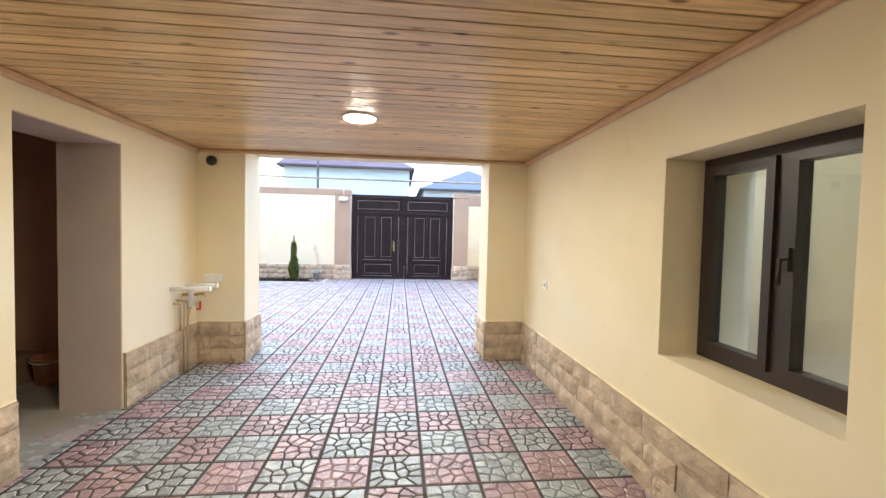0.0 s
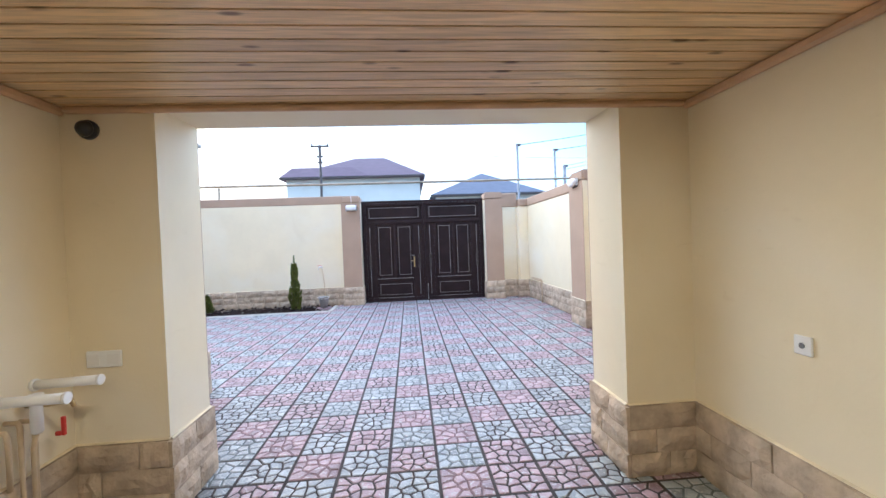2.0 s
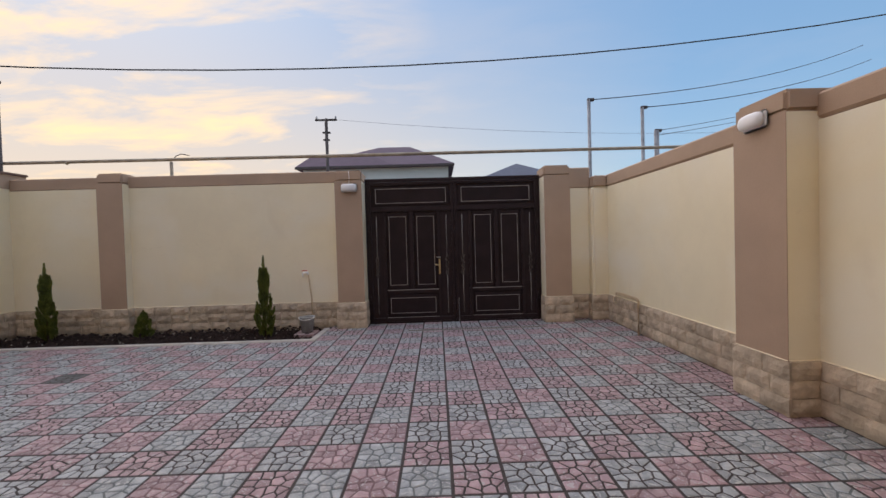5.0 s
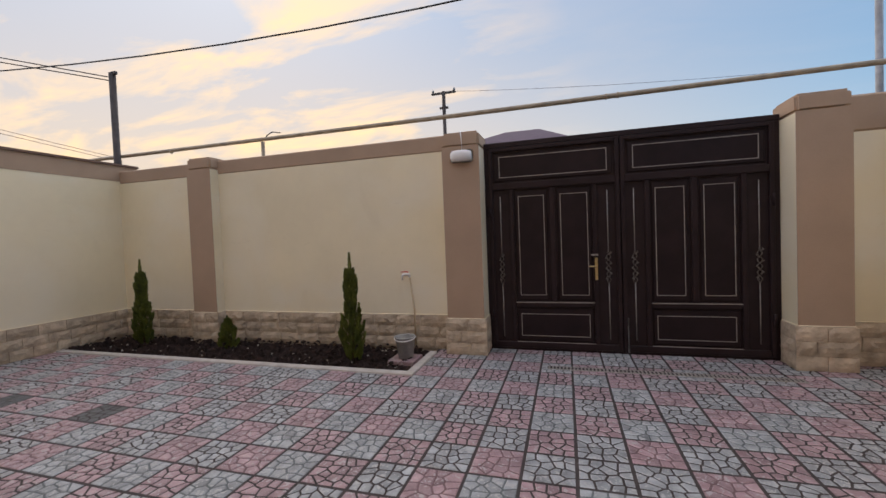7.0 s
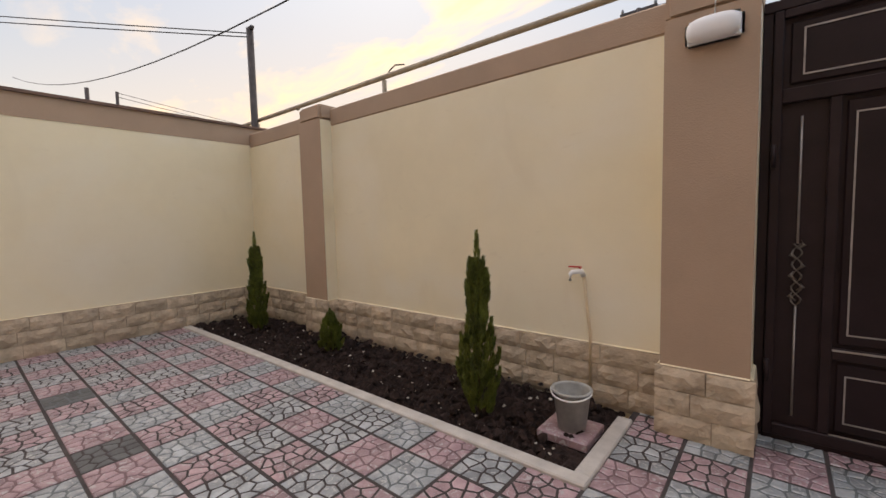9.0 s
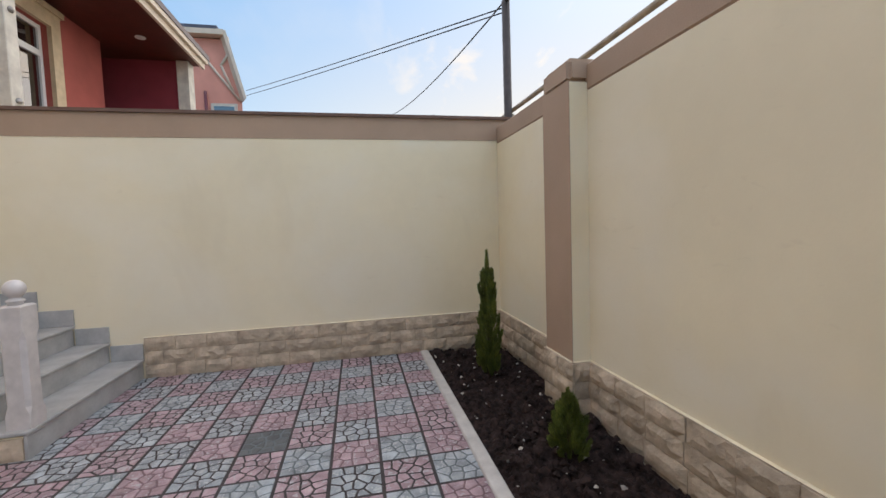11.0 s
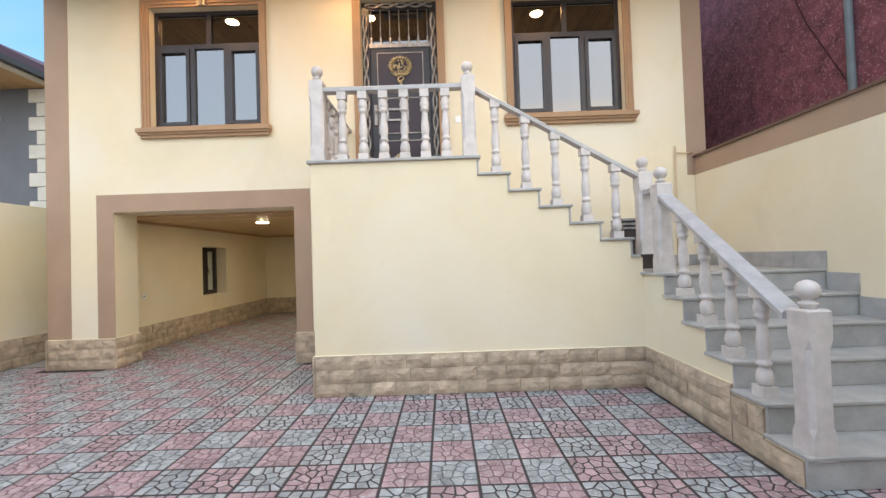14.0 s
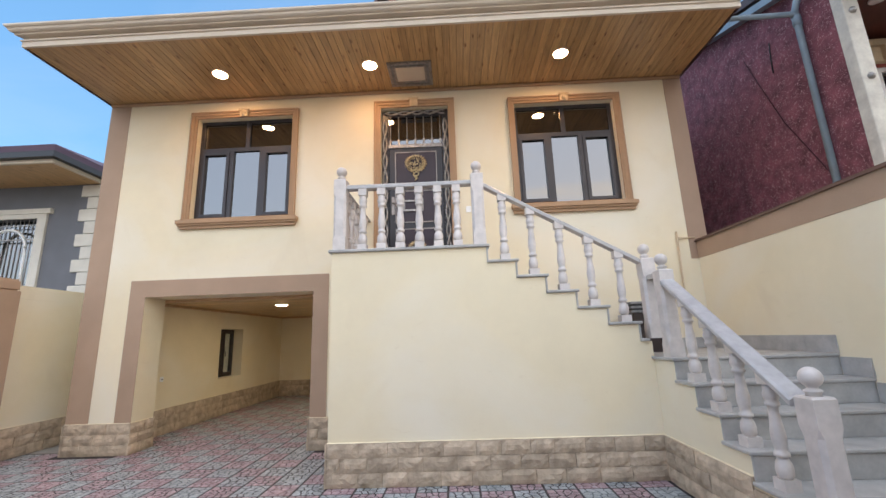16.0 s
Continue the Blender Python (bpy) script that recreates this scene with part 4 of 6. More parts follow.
def piece(name, mesh, at, parent, turn=0.0):
    ob = new(name, mesh)
    ob.matrix_basis = pose(*at, 0, 0, turn)
    ob.parent = parent
    return ob


BY = 7.175          # line of the upper balustrade
BX = -5.535         # line of the lower balustrade
for at in ((-1.965, BY, LAND), (-3.635, BY, LAND), (BX + 0.005, BY, LAND - 6 * RU), (BX, 7.53, PLAT), (BX, YS[5] - 0.06, RL - 0.034)):
    post = piece("newel_post", post_mesh, at, balustrade)
    piece("ball_finial", ball_mesh, (0, 0, 0), post)
for k in range(6):
    piece("baluster", bal_mesh, (-2.235 - 0.2285 * k, BY, LAND), balustrade)
for k in range(5):
    piece("baluster", bal_mesh, (-1.965, BY - 0.27 - 0.235 * k, LAND), balustrade)
for k in range(5):
    piece("baluster", bal_stair, ((XS[k] + XS[k + 1]) / 2 - 0.04, BY, LAND - RU * (k + 1)), balustrade)
for k in range(4):
    piece("baluster", bal_low, (BX, (YS[k] + YS[k + 1]) / 2 + 0.02, PLAT - RL * (k + 1)), balustrade)


def rail(p, q, w=0.055, h=0.05):
    """A flat handrail with chamfered top, from p to q (middle of its underside)."""
    p, q = Vector(p), Vector(q)
    d = (q - p).normalized()
    side = d.cross(Vector((0, 0, 1))).normalized()
    up = Vector((0, 0, 1))
    bm = bmesh.new()
    prof = [(-w, 0), (w, 0), (w, h * 0.7), (w * 0.8, h), (-w * 0.8, h), (-w, h * 0.7)]
    r0 = [bm.verts.new(p + a * side + b * up) for a, b in prof]
    r1 = [bm.verts.new(q + a * side + b * up) for a, b in prof]
    for i in range(6):
        j = (i + 1) % 6
        bm.faces.new((r0[i], r0[j], r1[j], r1[i]))
    bm.faces.new(r0[::-1])
    bm.faces.new(r1)
    part("handrail", bm, M_RAIL, balustrade, "smooth grey marble handrail")


rail((-2.035, BY, LAND + RH), (-3.565, BY, LAND + RH))
rail((-1.965, BY - 0.07, LAND + RH), (-1.965, YF + 0.003, LAND + RH))
su = RU / 0.325
xm = (XS[0] + XS[1]) / 2 - 0.02
zr = LAND - RU + RS
rail((-3.705, BY, zr + su * (-3.705 - xm) - 0.012), (BX + 0.075, BY, zr + su * (BX + 0.075 - xm) - 0.012))
sl = RL / 0.304
ym = (YS[0] + YS[1]) / 2 + 0.02
zr = PLAT - RL + RW
rail((BX, 7.60, zr - sl * (7.60 - ym) - 0.012), (BX, YS[5] - 0.17, zr - sl * (YS[5] - 0.17 - ym) - 0.012), w=0.075)
bm = bmesh.new()
bx(bm, BX - 0.05, BX + 0.05, BY + 0.076, 7.455, 2.06, 2.11)
part("handrail", bm, M_RAIL, balustrade, "smooth grey marble handrail")

# thin pipe standing in the corner over the stairs
bm = bmesh.new()
tube(bm, [(-6.70, YF + 0.03, PLAT + 0.01), (-6.72, YF + 0.03, 2.96)], 0.013, 8)
tube(bm, [(-6.72, YF + 0.03, 2.86), (-6.985, YF + 0.03, 2.86)], 0.011, 8)
tagged(part("water_pipe", bm, M_PIPEB), "thin beige pipe standing against the house front", "pipe")
# crate on the platform
crate = thing("packing_crate", "dark brown crate with pale metal slats on the stair platform", "crate", (0, 0, 0))
box_part("body", (-5.98, -5.60, 6.15, 6.50, PLAT + 0.001, PLAT + 0.50), M_FRAME, crate, bevel=0.006)
for z in (0.505, 0.56, 0.615):
    box_part("slat", (-6.0, -5.58, 6.14, 6.51, PLAT + z, PLAT + z + 0.028), M_GALV, crate)
box_part("lid_core", (-5.97, -5.61, 6.16, 6.49, PLAT + 0.502, PLAT + 0.64), M_BLACKP, crate)


# ---- yard walls ----
def yard_wall(name, box, label, trim=None):
    bm = bmesh.new()
    bx(bm, *box)
    return structure(name, bm, M_CREAM, label, "wall")


yard_wall("wall_yard_west", (XW - 0.25, XW, YF + 0.01, YN + 0.3, -0.1, 2.54), "cream plastered yard wall")
bm = bmesh.new()
bx(bm, XW - 0.25, XW + 0.005, YF + 0.01, YN + 0.3, 2.54, 2.79)
structure("trim_yard_west", bm, M_BROWN, "brown painted band along the wall top", "trim")
bm = bmesh.new()
bx(bm, XW - 0.29, XW + 0.035, YF + 0.012, YN + 0.31, 2.791, 2.812)
bx(bm, XW - 0.28, XW + 0.02, YF + 0.012, YN + 0.31, 2.813, 2.828)
structure("trim_cap_west", bm, M_CAP, "thin brown coping on the wall", "trim")
yard_wall("wall_yard_north", (XW, -1.39, YN, YN + 0.25, -0.1, 2.50), "cream plastered street wall")
bm = bmesh.new()
bx(bm, XW, -1.39, YN - 0.004, YN + 0.254, 2.50, 2.70)
bevelled(bm, 0.015)
structure("trim_yard_north", bm, M_BROWN, "brown painted band along the wall top", "trim")
yard_wall("wall_yard_recess", (2.55, 2.98, YN + 0.05, YN + 0.3, -0.1, 2.30), "cream plastered street wall")
bm = bmesh.new()
bx(bm, 2.55, 3.02, YN + 0.045, YN + 0.305, 2.30, 2.66)
bevelled(bm, 0.02)
structure("trim_yard_recess", bm, M_BROWN, "brown painted wall top beside the gate", "trim")
trim_bm = bmesh.new()
bx(trim_bm, 3.022, XE - 0.006, YN - 0.125, YN + 0.3, 2.301, 2.49)
bevelled(trim_bm, 0.02)
bm = bmesh.new()
bx(bm, 2.98, XE + 0.25, YN - 0.12, YN + 0.3, -0.1, 2.30)
bevelled(bm, 0.035, 3)
structure("trim_yard_corner", trim_bm, M_BROWN, "brown painted wall top at the corner", "trim")
structure("wall_yard_corner", bm, M_CREAM, "rounded cream plastered wall corner", "wall")
yard_wall("wall_yard_east", (XE, XE + 0.25, -1.0, YN - 0.122, -0.1, 2.29), "cream plastered yard wall")
bm = bmesh.new()
bx(bm, XE - 0.005, XE + 0.255, 6.2, YN + 0.3, 2.302, 2.50)
bevelled(bm, 0.02)
structure("trim_yard_east", bm, M_BROWN, "brown painted band along the wall top", "trim")
yard_wall("wall_yard_east_top", (XE, XE + 0.25, -1.0, 6.19, 2.291, 2.49), "cream plastered wall top")


def pillar(name, x0, x1, y0, y1, top, front, w=0.006):
    """Wall pillar: cream body, its front painted brown, with a rounded brown head."""
    bm = bmesh.new()
    bx(bm, x0, x1, y0, y1, -0.1, top - 0.18)
    structure("wall_" + name, bm, M_CREAM, "cream plastered wall pillar", "wall")
    bm = bmesh.new()
    bx(bm, x0 - 0.003, x1 + 0.003, y0 - 0.007, y1, top - 0.18, top)
    bevelled(bm, 0.03, 3)
    structure("trim_head_" + name, bm, M_BROWN, "brown painted pillar head", "trim")
    bm = bmesh.new()
    if front == "y":
        bx(bm, x0 - 0.002, x1 + 0.002, y0 - w, y0 - 0.0005, PL - 0.02, top - 0.17)
    else:
        bx(bm, x0 - w, x0 - 0.0005, y0 - 0.002, y1 + 0.002, PL - 0.02, top - 0.17)
    structure("trim_front_" + name, bm, M_BROWN, "brown painted pillar front", "trim")


pillar("pillar_gate_west", -1.40, -0.95, 13.05, 13.52, 2.67, "y")
pillar("pillar_gate_east", 2.14, 2.58, 13.05, 13.52, 2.67, "y")
pillar("pillar_north", -5.41, -4.98, 13.10, YN + 0.2, 2.74, "y")
pillar("pillar_east", 3.0, XE + 0.2, 9.22, 9.77, 2.54, "x")
pillar("pillar_house", 3.0, XE + 0.2, 6.2, 6.65, 2.54, "x")

# ---- gate ----
GY = 13.36
gate = thing("driveway_gate", "dark brown double steel gate with silver lined panels and brass handle", "gate", (0, 0, 0))
bm = bmesh.new()
for q in ((-0.949, -0.90, 0.0, 2.50), (2.09, 2.139, 0.0, 2.50)):
    bx(bm, q[0], q[1], GY, GY + 0.08, q[2], q[3])
bx(bm, -0.949, 2.139, GY - 0.01, GY + 0.09, 2.501, 2.56)
bevelled(bm, 0.004)
part("gate_frame", bm, M_GATE, gate)


def outline(x0, x1, z0, z1, y, w, parent):
    bm = bmesh.new()
    for q in ((x0, x0 + w, z0, z1), (x1 - w, x1, z0, z1), (x0 + w, x1 - w, z0, z0 + w), (x0 + w, x1 - w, z1 - w, z1)):
        bx(bm, q[0], q[1], y - 0.004, y, q[2], q[3])
    part("silver_line", bm, M_SILVER, parent, "thin silver painted line")


def gate_leaf(x0, x1, wicket):
    bm = bmesh.new()
    bx(bm, x0, x1, GY + 0.02, GY + 0.05, 0.03, 2.495)
    leaf = part("gate_leaf", bm, M_GATE, gate)
    y = GY + 0.0195
    # outer stiles and rails
    for q in ((x0, x0 + 0.045, 0.03, 2.495), (x1 - 0.045, x1, 0.03, 2.495), (x0 + 0.045, x1 - 0.045, 2.45, 2.495), (x0 + 0.045, x1 - 0.045, 0.03, 0.10), (x0 + 0.045, x1 - 0.045, 1.98, 2.06)):
        bm = bmesh.new()
        bx(bm, q[0], q[1], GY - 0.018, y, q[2], q[3])
        bevelled(bm, 0.005)
        part("rail", bm, M_GATE, leaf)
    # top panel
    bm = bmesh.new()
    bx(bm, x0 + 0.075, x1 - 0.075, GY + 0.004, y, 2.085, 2.425)
    bevelled(bm, 0.008)
    part("panel", bm, M_GATE2, leaf)
    outline(x0 + 0.13, x1 - 0.13, 2.125, 2.385, GY + 0.0035, 0.009, leaf)
    ins = 0.2965
    a, b = x0 + ins, x1 - ins
    for q in ((a - 0.05, a, 0.10, 1.98), (b, b + 0.05, 0.10, 1.98), (a, b, 0.535, 0.60), ((a + b) / 2 - 0.03, (a + b) / 2 + 0.03, 0.60, 1.98)):
        bm = bmesh.new()
        bx(bm, q[0], q[1], GY - 0.012, y, q[2], q[3])
        bevelled(bm, 0.005)
        part("rail", bm, M_GATE, leaf)
    for q in ((a + 0.02, (a + b) / 2 - 0.057, 0.62, 1.955), ((a + b) / 2 + 0.057, b - 0.02, 0.62, 1.955), (a + 0.02, b - 0.02, 0.12, 0.515)):
        bm = bmesh.new()
        bx(bm, q[0], q[1], GY + 0.004, y, q[2], q[3])
        bevelled(bm, 0.008)
        part("panel", bm, M_GATE2, leaf)
        m = 0.035
        outline(q[0] + m, q[1] - m, q[2] + m + 0.02, q[3] - m - 0.03, GY + 0.0035, 0.008, leaf)
    # silver edge on the lock rail
    for z0_, z1_ in ((0.585, 0.596), (0.102, 0.110)):
        box_part("silver_line", (a, b, GY - 0.0165, GY - 0.0125, z0_, z1_), M_SILVER, leaf)
    # slender side lines with a twist of leaves
    for cxx in (x0 + 0.135, x1 - 0.135):
        for z0_, z1_ in ((0.16, 0.82), (1.18, 1.90)):
            bm = bmesh.new()
            tube(bm, [(cxx, GY + 0.006, z0_), (cxx, GY + 0.006, z1_)], 0.006, 6)
            part("silver_line", bm, M_SILVER, leaf)
        bm = bmesh.new()
        for ph in (0, math.pi):
            tube(bm, [(cxx + 0.022 * math.sin(k * 0.55 + ph), GY + 0.004 + 0.008 * math.cos(k * 0.55 + ph), 0.82 + k * 0.012) for k in range(31)], [0.003 + 0.003 * abs(math.sin(k * 0.55)) for k in range(31)], 5)
        for k in range(6):
            z = 0.85 + k * 0.06
            sx = 0.03 if k % 2 else -0.03
            tube(bm, [(cxx, GY + 0.002, z), (cxx + sx, GY - 0.006, z + 0.025), (cxx + 0.5 * sx, GY + 0.002, z + 0.05)], [0.004, 0.011, 0.003], 5)
        part("leaf_scroll", bm, M_SCROLL, leaf, "silver brushed scroll of leaves")
    if wicket:
        bm = bmesh.new()
        bx(bm, b + 0.009, b + 0.043, GY - 0.02, GY - 0.0125, 0.86, 1.12)
        bevelled(bm, 0.003)
        tube(bm, [(b + 0.026, GY - 0.02, 1.02), (b + 0.026, GY - 0.065, 1.02), (b - 0.055, GY - 0.065, 1.025)], 0.010, 8)
        lathe(bm, [(0.011, 0), (0.012, 0.01), (0.008, 0.014)], 8, (b + 0.026, GY - 0.026, 0.92))
        part("gate_handle", bm, M_BRASS, leaf, "brass lever handle plate")
        bm = bmesh.new()
        bx(bm, b - 0.03, b + 0.05, GY - 0.022, GY - 0.0125, 1.145, 1.165)
        part("latch", bm, M_IRON, leaf)
    for z in (0.36, 1.62):
        bm = bmesh.new()
        ex = x0 + 0.012 if wicket else x1 - 0.012
        tube(bm, [(ex, GY - 0.026, z), (ex, GY - 0.026, z + 0.13)], 0.014, 8)
        part("hinge", bm, M_GATE, leaf)


gate_leaf(-0.898, 0.605, True)
gate_leaf(0.615, 2.088, False)
box_part("meeting_bar", (0.575, 0.645, GY + 0.051, GY + 0.07, 0.03, 2.495), M_GATE, gate)
for gx in (-0.935, 2.055):
    box_part("gate_post", (gx, gx + 0.07, GY + 0.051, GY + 0.11, -0.02, 2.5), M_GATE, gate)
bm = bmesh.new()
tube(bm, [(0.66, GY - 0.03, 0.02), (0.66, GY - 0.03, 0.42), (0.66, GY - 0.06, 0.42)], 0.009, 8)
part("drop_bolt", bm, M_IRON, gate)
bm = bmesh.new()
bx(bm, -0.9, 2.09, GY + 0.0, GY + 0.12, -0.02, 0.025)
part("threshold", bm, M_GATE, gate)
bm = bmesh.new()
bx(bm, -0.949, 2.139, GY + 0.09, 14.35, -0.10, -0.01)
structure("pavement_street", bm, M_CONCRETE, "grey concrete ramp before the gate", "pavement")

# drain channel in the paving before the gate
drain = thing("drain_channel", "pale slotted drain grating set in the paving before the gate", "drain", (0, 0, 0))
box_part("channel", (-0.22, 2.05, 12.675, 12.755, -0.04, 0.0032), M_BED, drain)
bm = bmesh.new()
bx(bm, -0.22, 2.05, 12.668, 12.6745, -0.010, 0.006)
bx(bm, -0.22, 2.05, 12.7555, 12.762, -0.010, 0.006)
k = -0.21
while k < 2.04:
    bx(bm, k, k + 0.016, 12.675, 12.755, -0.008, 0.0085)
    k += 0.036
part("grating", bm, M_CONCRETE, drain)


# ---- lamps ----
def wall_lamp(at, turn):
    t = thing("wall_lamp", "white oval bulkhead lamp, unlit, on a brown wall pillar", "wall lamp", at, group="bulkhead lamps on the pillars")
    bm = bmesh.new()
    bx(bm, -0.115, 0.115, 0.0, 0.03, -0.06, 0.06)
    bevelled(bm, 0.028, 3)
    part("base", bm, M_WHITEP, t)
    bm = bmesh.new()
    bmesh.ops.create_uvsphere(bm, u_segments=18, v_segments=10, radius=1.0)
    for v in bm.verts:
        v.co = Vector((math.copysign(abs(v.co.x) ** 0.6, v.co.x) * 0.108, -0.02 - 0.05 * max(-v.co.y, -0.2) if v.co.y < 0.2 else -0.01, math.copysign(abs(v.co.z) ** 0.75, v.co.z) * 0.056))
    for f in bm.faces:
        f.smooth = True
    part("diffuser", bm, M_LENS, t)
    t.matrix_basis = pose(*at, 0, 0, turn) @ Matrix.Diagonal((1.2, 1.0, 1.22, 1))
    return t


wall_lamp((-1.155, 13.05 - 0.037, 2.375), 0)
wall_lamp((3.0 - 0.037, 9.50, 2.36), -90)
bm = bmesh.new()
tube(bm, [(-1.155, 13.043, 2.44), (-1.15, 13.042, 2.55), (-1.16, 13.042, 2.672)], 0.005, 6)
tagged(part("lamp_cable", bm, M_WHITEP), "thin white cable rising from the bulkhead lamp", "cable")


def round_lamp(at, mat, r, label, group, drop=0.0):
    t = thing("ceiling_lamp", label, "ceiling lamp", at, group=group)
    bm = bmesh.new()
    lathe(bm, [(r * 1.14, 0.0), (r * 1.14, -0.008), (r * 1.05, -0.016), (r * 1.0, -0.016), (r * 1.0, -0.004)], 28)
    part("rim", bm, M_LAMPRIM, t)
    bm = bmesh.new()
    lathe(bm, [(r * 0.995, -0.006), (r * 0.99, -0.013 - drop), (r * 0.6, -0.018 - drop), (0.01, -0.02 - drop)], 28)
    part("diffuser", bm, mat, t, "glowing round diffuser")


for lx, ly in ((0.19, 6.41), (-2.15, 6.43), (-5.04, 6.47)):
    round_lamp((lx, ly, SOF), M_LAMP, 0.105, "lit round recessed lamp in the pine soffit", "soffit lamps")
for lx, ly in ((0.20, 3.75), (-0.02, 2.0)):
    round_lamp((lx, ly, 2.262), M_LAMPC, 0.11, "lit round surface lamp on the pine ceiling", "carport lamps", 0.006)

# access hatch in the soffit
hatch = thing("soffit_hatch", "pale square hatch with carved grey frame in the soffit", "hatch", (0, 0, 0))
hx0, hx1, hy0, hy1 = -3.09, -2.41, 5.88, 6.47
for i, (w0, w1, d, m) in enumerate(((0.0, 0.045, 0.03, M_IRON), (0.045, 0.085, 0.018, M_GALV), (0.085, 0.115, 0.026, M_IRON))):
    bm = bmesh.new()
    for q in ((hx0 + w0, hx0 + w1, hy0 + w0, hy1 - w0), (hx1 - w1, hx1 - w0, hy0 + w0, hy1 - w0), (hx0 + w1, hx1 - w1, hy0 + w0, hy0 + w1), (hx0 + w1, hx1 - w1, hy1 - w1, hy1 - w0)):
        bx(bm, q[0], q[1], q[2], q[3], SOF - d, SOF - 0.0005)
    part("frame", bm, m, hatch)
box_part("cover", (hx0 + 0.115, hx1 - 0.115, hy0 + 0.115, hy1 - 0.115, SOF - 0.015, SOF - 0.0005), M_EAVE, hatch)

# ---- small fittings in the carport ----
bm = bmesh.new()
bx(bm, -1.545, -1.365, YI - 0.016, YI - 0.0005, 0.855, 0.945)
bevelled(bm, 0.004)
box = tagged(part("socket_plate", bm, M_WHITEP), "white double socket plate on the cream wall", "socket")
for sx in (-1.505, -1.405):
    box_part("socket_insert", (sx - 0.03, sx + 0.03, YI - 0.019, YI - 0.0165, 0.872, 0.928), M_LAMPRIM, box, bevel=0.001)
sock = thing("wall_socket", "white single socket with dark centre on the cream wall", "socket", (0, 0, 0))
box_part("plate", (CE - 0.014, CE - 0.0005, 4.52, 4.605, 0.905, 0.99), M_WHITEP, sock, bevel=0.004)
bm = bmesh.new()
tube(bm, [(CE - 0.0145, 4.5625, 0.9475), (CE - 0.018, 4.5625, 0.9475)], 0.013, 14)
part("outlet", bm, M_GALV, sock)


def dome_camera(label, at, turn):
    """Black dome camera: a flat ring with a dome on it, turned to stand out from its wall."""
    camdome = thing("security_camera", label, "camera", at)
    rim = bmesh.new()
    lathe(rim, [(0.052, 0), (0.052, 0.02), (0.045, 0.03)], 18)
    part("base", rim, M_BLACKP, camdome).matrix_basis = turn
    cap = bmesh.new()
    lathe(cap, [(0.044 * math.cos(a), 0.03 + 0.044 * math.sin(a)) for a in [1.45 * k / 7 for k in range(8)]], 18)
    part("dome", cap, M_BLACKP, camdome).matrix_basis = turn


dome_camera("black dome camera on the carport wall under the ceiling", (-1.475, YI - 0.001, 2.14), pose(0, 0, 0, 90, 0, 0))
dome_camera("black dome camera on the house front between carport and stair block", (-1.54, YF + 0.001, 2.185), pose(0, 0, 0, -90, 0, 0) @ Matrix.Scale(1.1, 4))
# brackets and pipes left for a basin
basin = thing("basin_fitting", "white basin brackets with bare water pipes on the carport wall", "plumbing", (0, 0, 0))
for by, ln_ in ((4.79, 0.34), (5.04, 0.30)):
    bm = bmesh.new()
    tube(bm, [(CW + 0.0005, by, 0.845), (CW + 0.016, by, 0.845)], 0.030, 10)
    tube(bm, [(CW + 0.016, by, 0.845), (CW + ln_, by, 0.853)], 0.023, 10)
    tube(bm, [(CW + ln_, by, 0.853), (CW + ln_ + 0.014, by, 0.853)], 0.026, 10)
    part("bracket", bm, M_WHITEP, basin)
for by, ztop in ((4.83, 0.70), (4.89, 0.72), (4.96, 0.70)):
    bm = bmesh.new()
    tube(bm, [(CW + 0.0005, by, ztop), (CW + 0.055, by, ztop), (CW + 0.065, by, ztop - 0.02), (CW + 0.065, by, 0.0 if by > 4.85 else 0.44)], 0.011, 8)
    part("water_pipe", bm, M_PIPEB, basin)
bm = bmesh.new()
lathe(bm, [(0.016, 0.66), (0.024, 0.67), (0.024, 0.80), (0.03, 0.81), (0.03, 0.84)], 12, (CW + 0.12, 4.91, 0.0))
part("siphon", bm, M_WHITEP, basin)
bm = bmesh.new()
tube(bm, [(CW + 0.12, 4.91, 0.67), (CW + 0.10, 4.91, 0.60), (CW + 0.085, 4.925, 0.56), (CW + 0.085, 4.925, 0.0)], 0.010, 10)
part("water_pipe", bm, M_PIPEB, basin)
bm = bmesh.new()
bx(bm, CW + 0.158, CW + 0.176, 4.985, 5.0, 0.61, 0.70)
bx(bm, CW + 0.13, CW + 0.157, 4.985, 5.0, 0.61, 0.63)
bevelled(bm, 0.003)
part("tag", bm, M_RED, basin, "small red plastic lever")
bm = bmesh.new()
tube(bm, [(CW + 0.0005, 5.0, 0.765), (CW + 0.10, 5.0, 0.765), (CW + 0.20, 5.0, 0.775), (CW + 0.215, 5.0, 0.74)], [0.017, 0.017, 0.014, 0.010], 10)
part("tap_body", bm, M_BRASS, basin, "dull brass tap")


def bucket(name, label, at, mat, r0, r1, h, fill=None):
    t = thing(name, label, "bucket", at)
    bm = bmesh.new()
    lathe(bm, [(r0, 0), (r1, h), (r1 + 0.012, h), (r1 + 0.012, h + 0.012), (r1 - 0.005, h + 0.012), (r1 - 0.008, h), (r0 - 0.008, 0.012), (0.01, 0.012)], 22)
    part("body", bm, mat, t)
    bm = bmesh.new()
    tube(bm, [((r1 + 0.012) * math.cos(a), -(r1 + 0.012) * math.sin(a) * 0.95 - 0.0, h + 0.004 - 0.03 * math.sin(a)) for a in [math.pi * k / 14 for k in range(15)]], 0.006, 6)
    part("handle", bm, M_WHITEP, t)
    return t


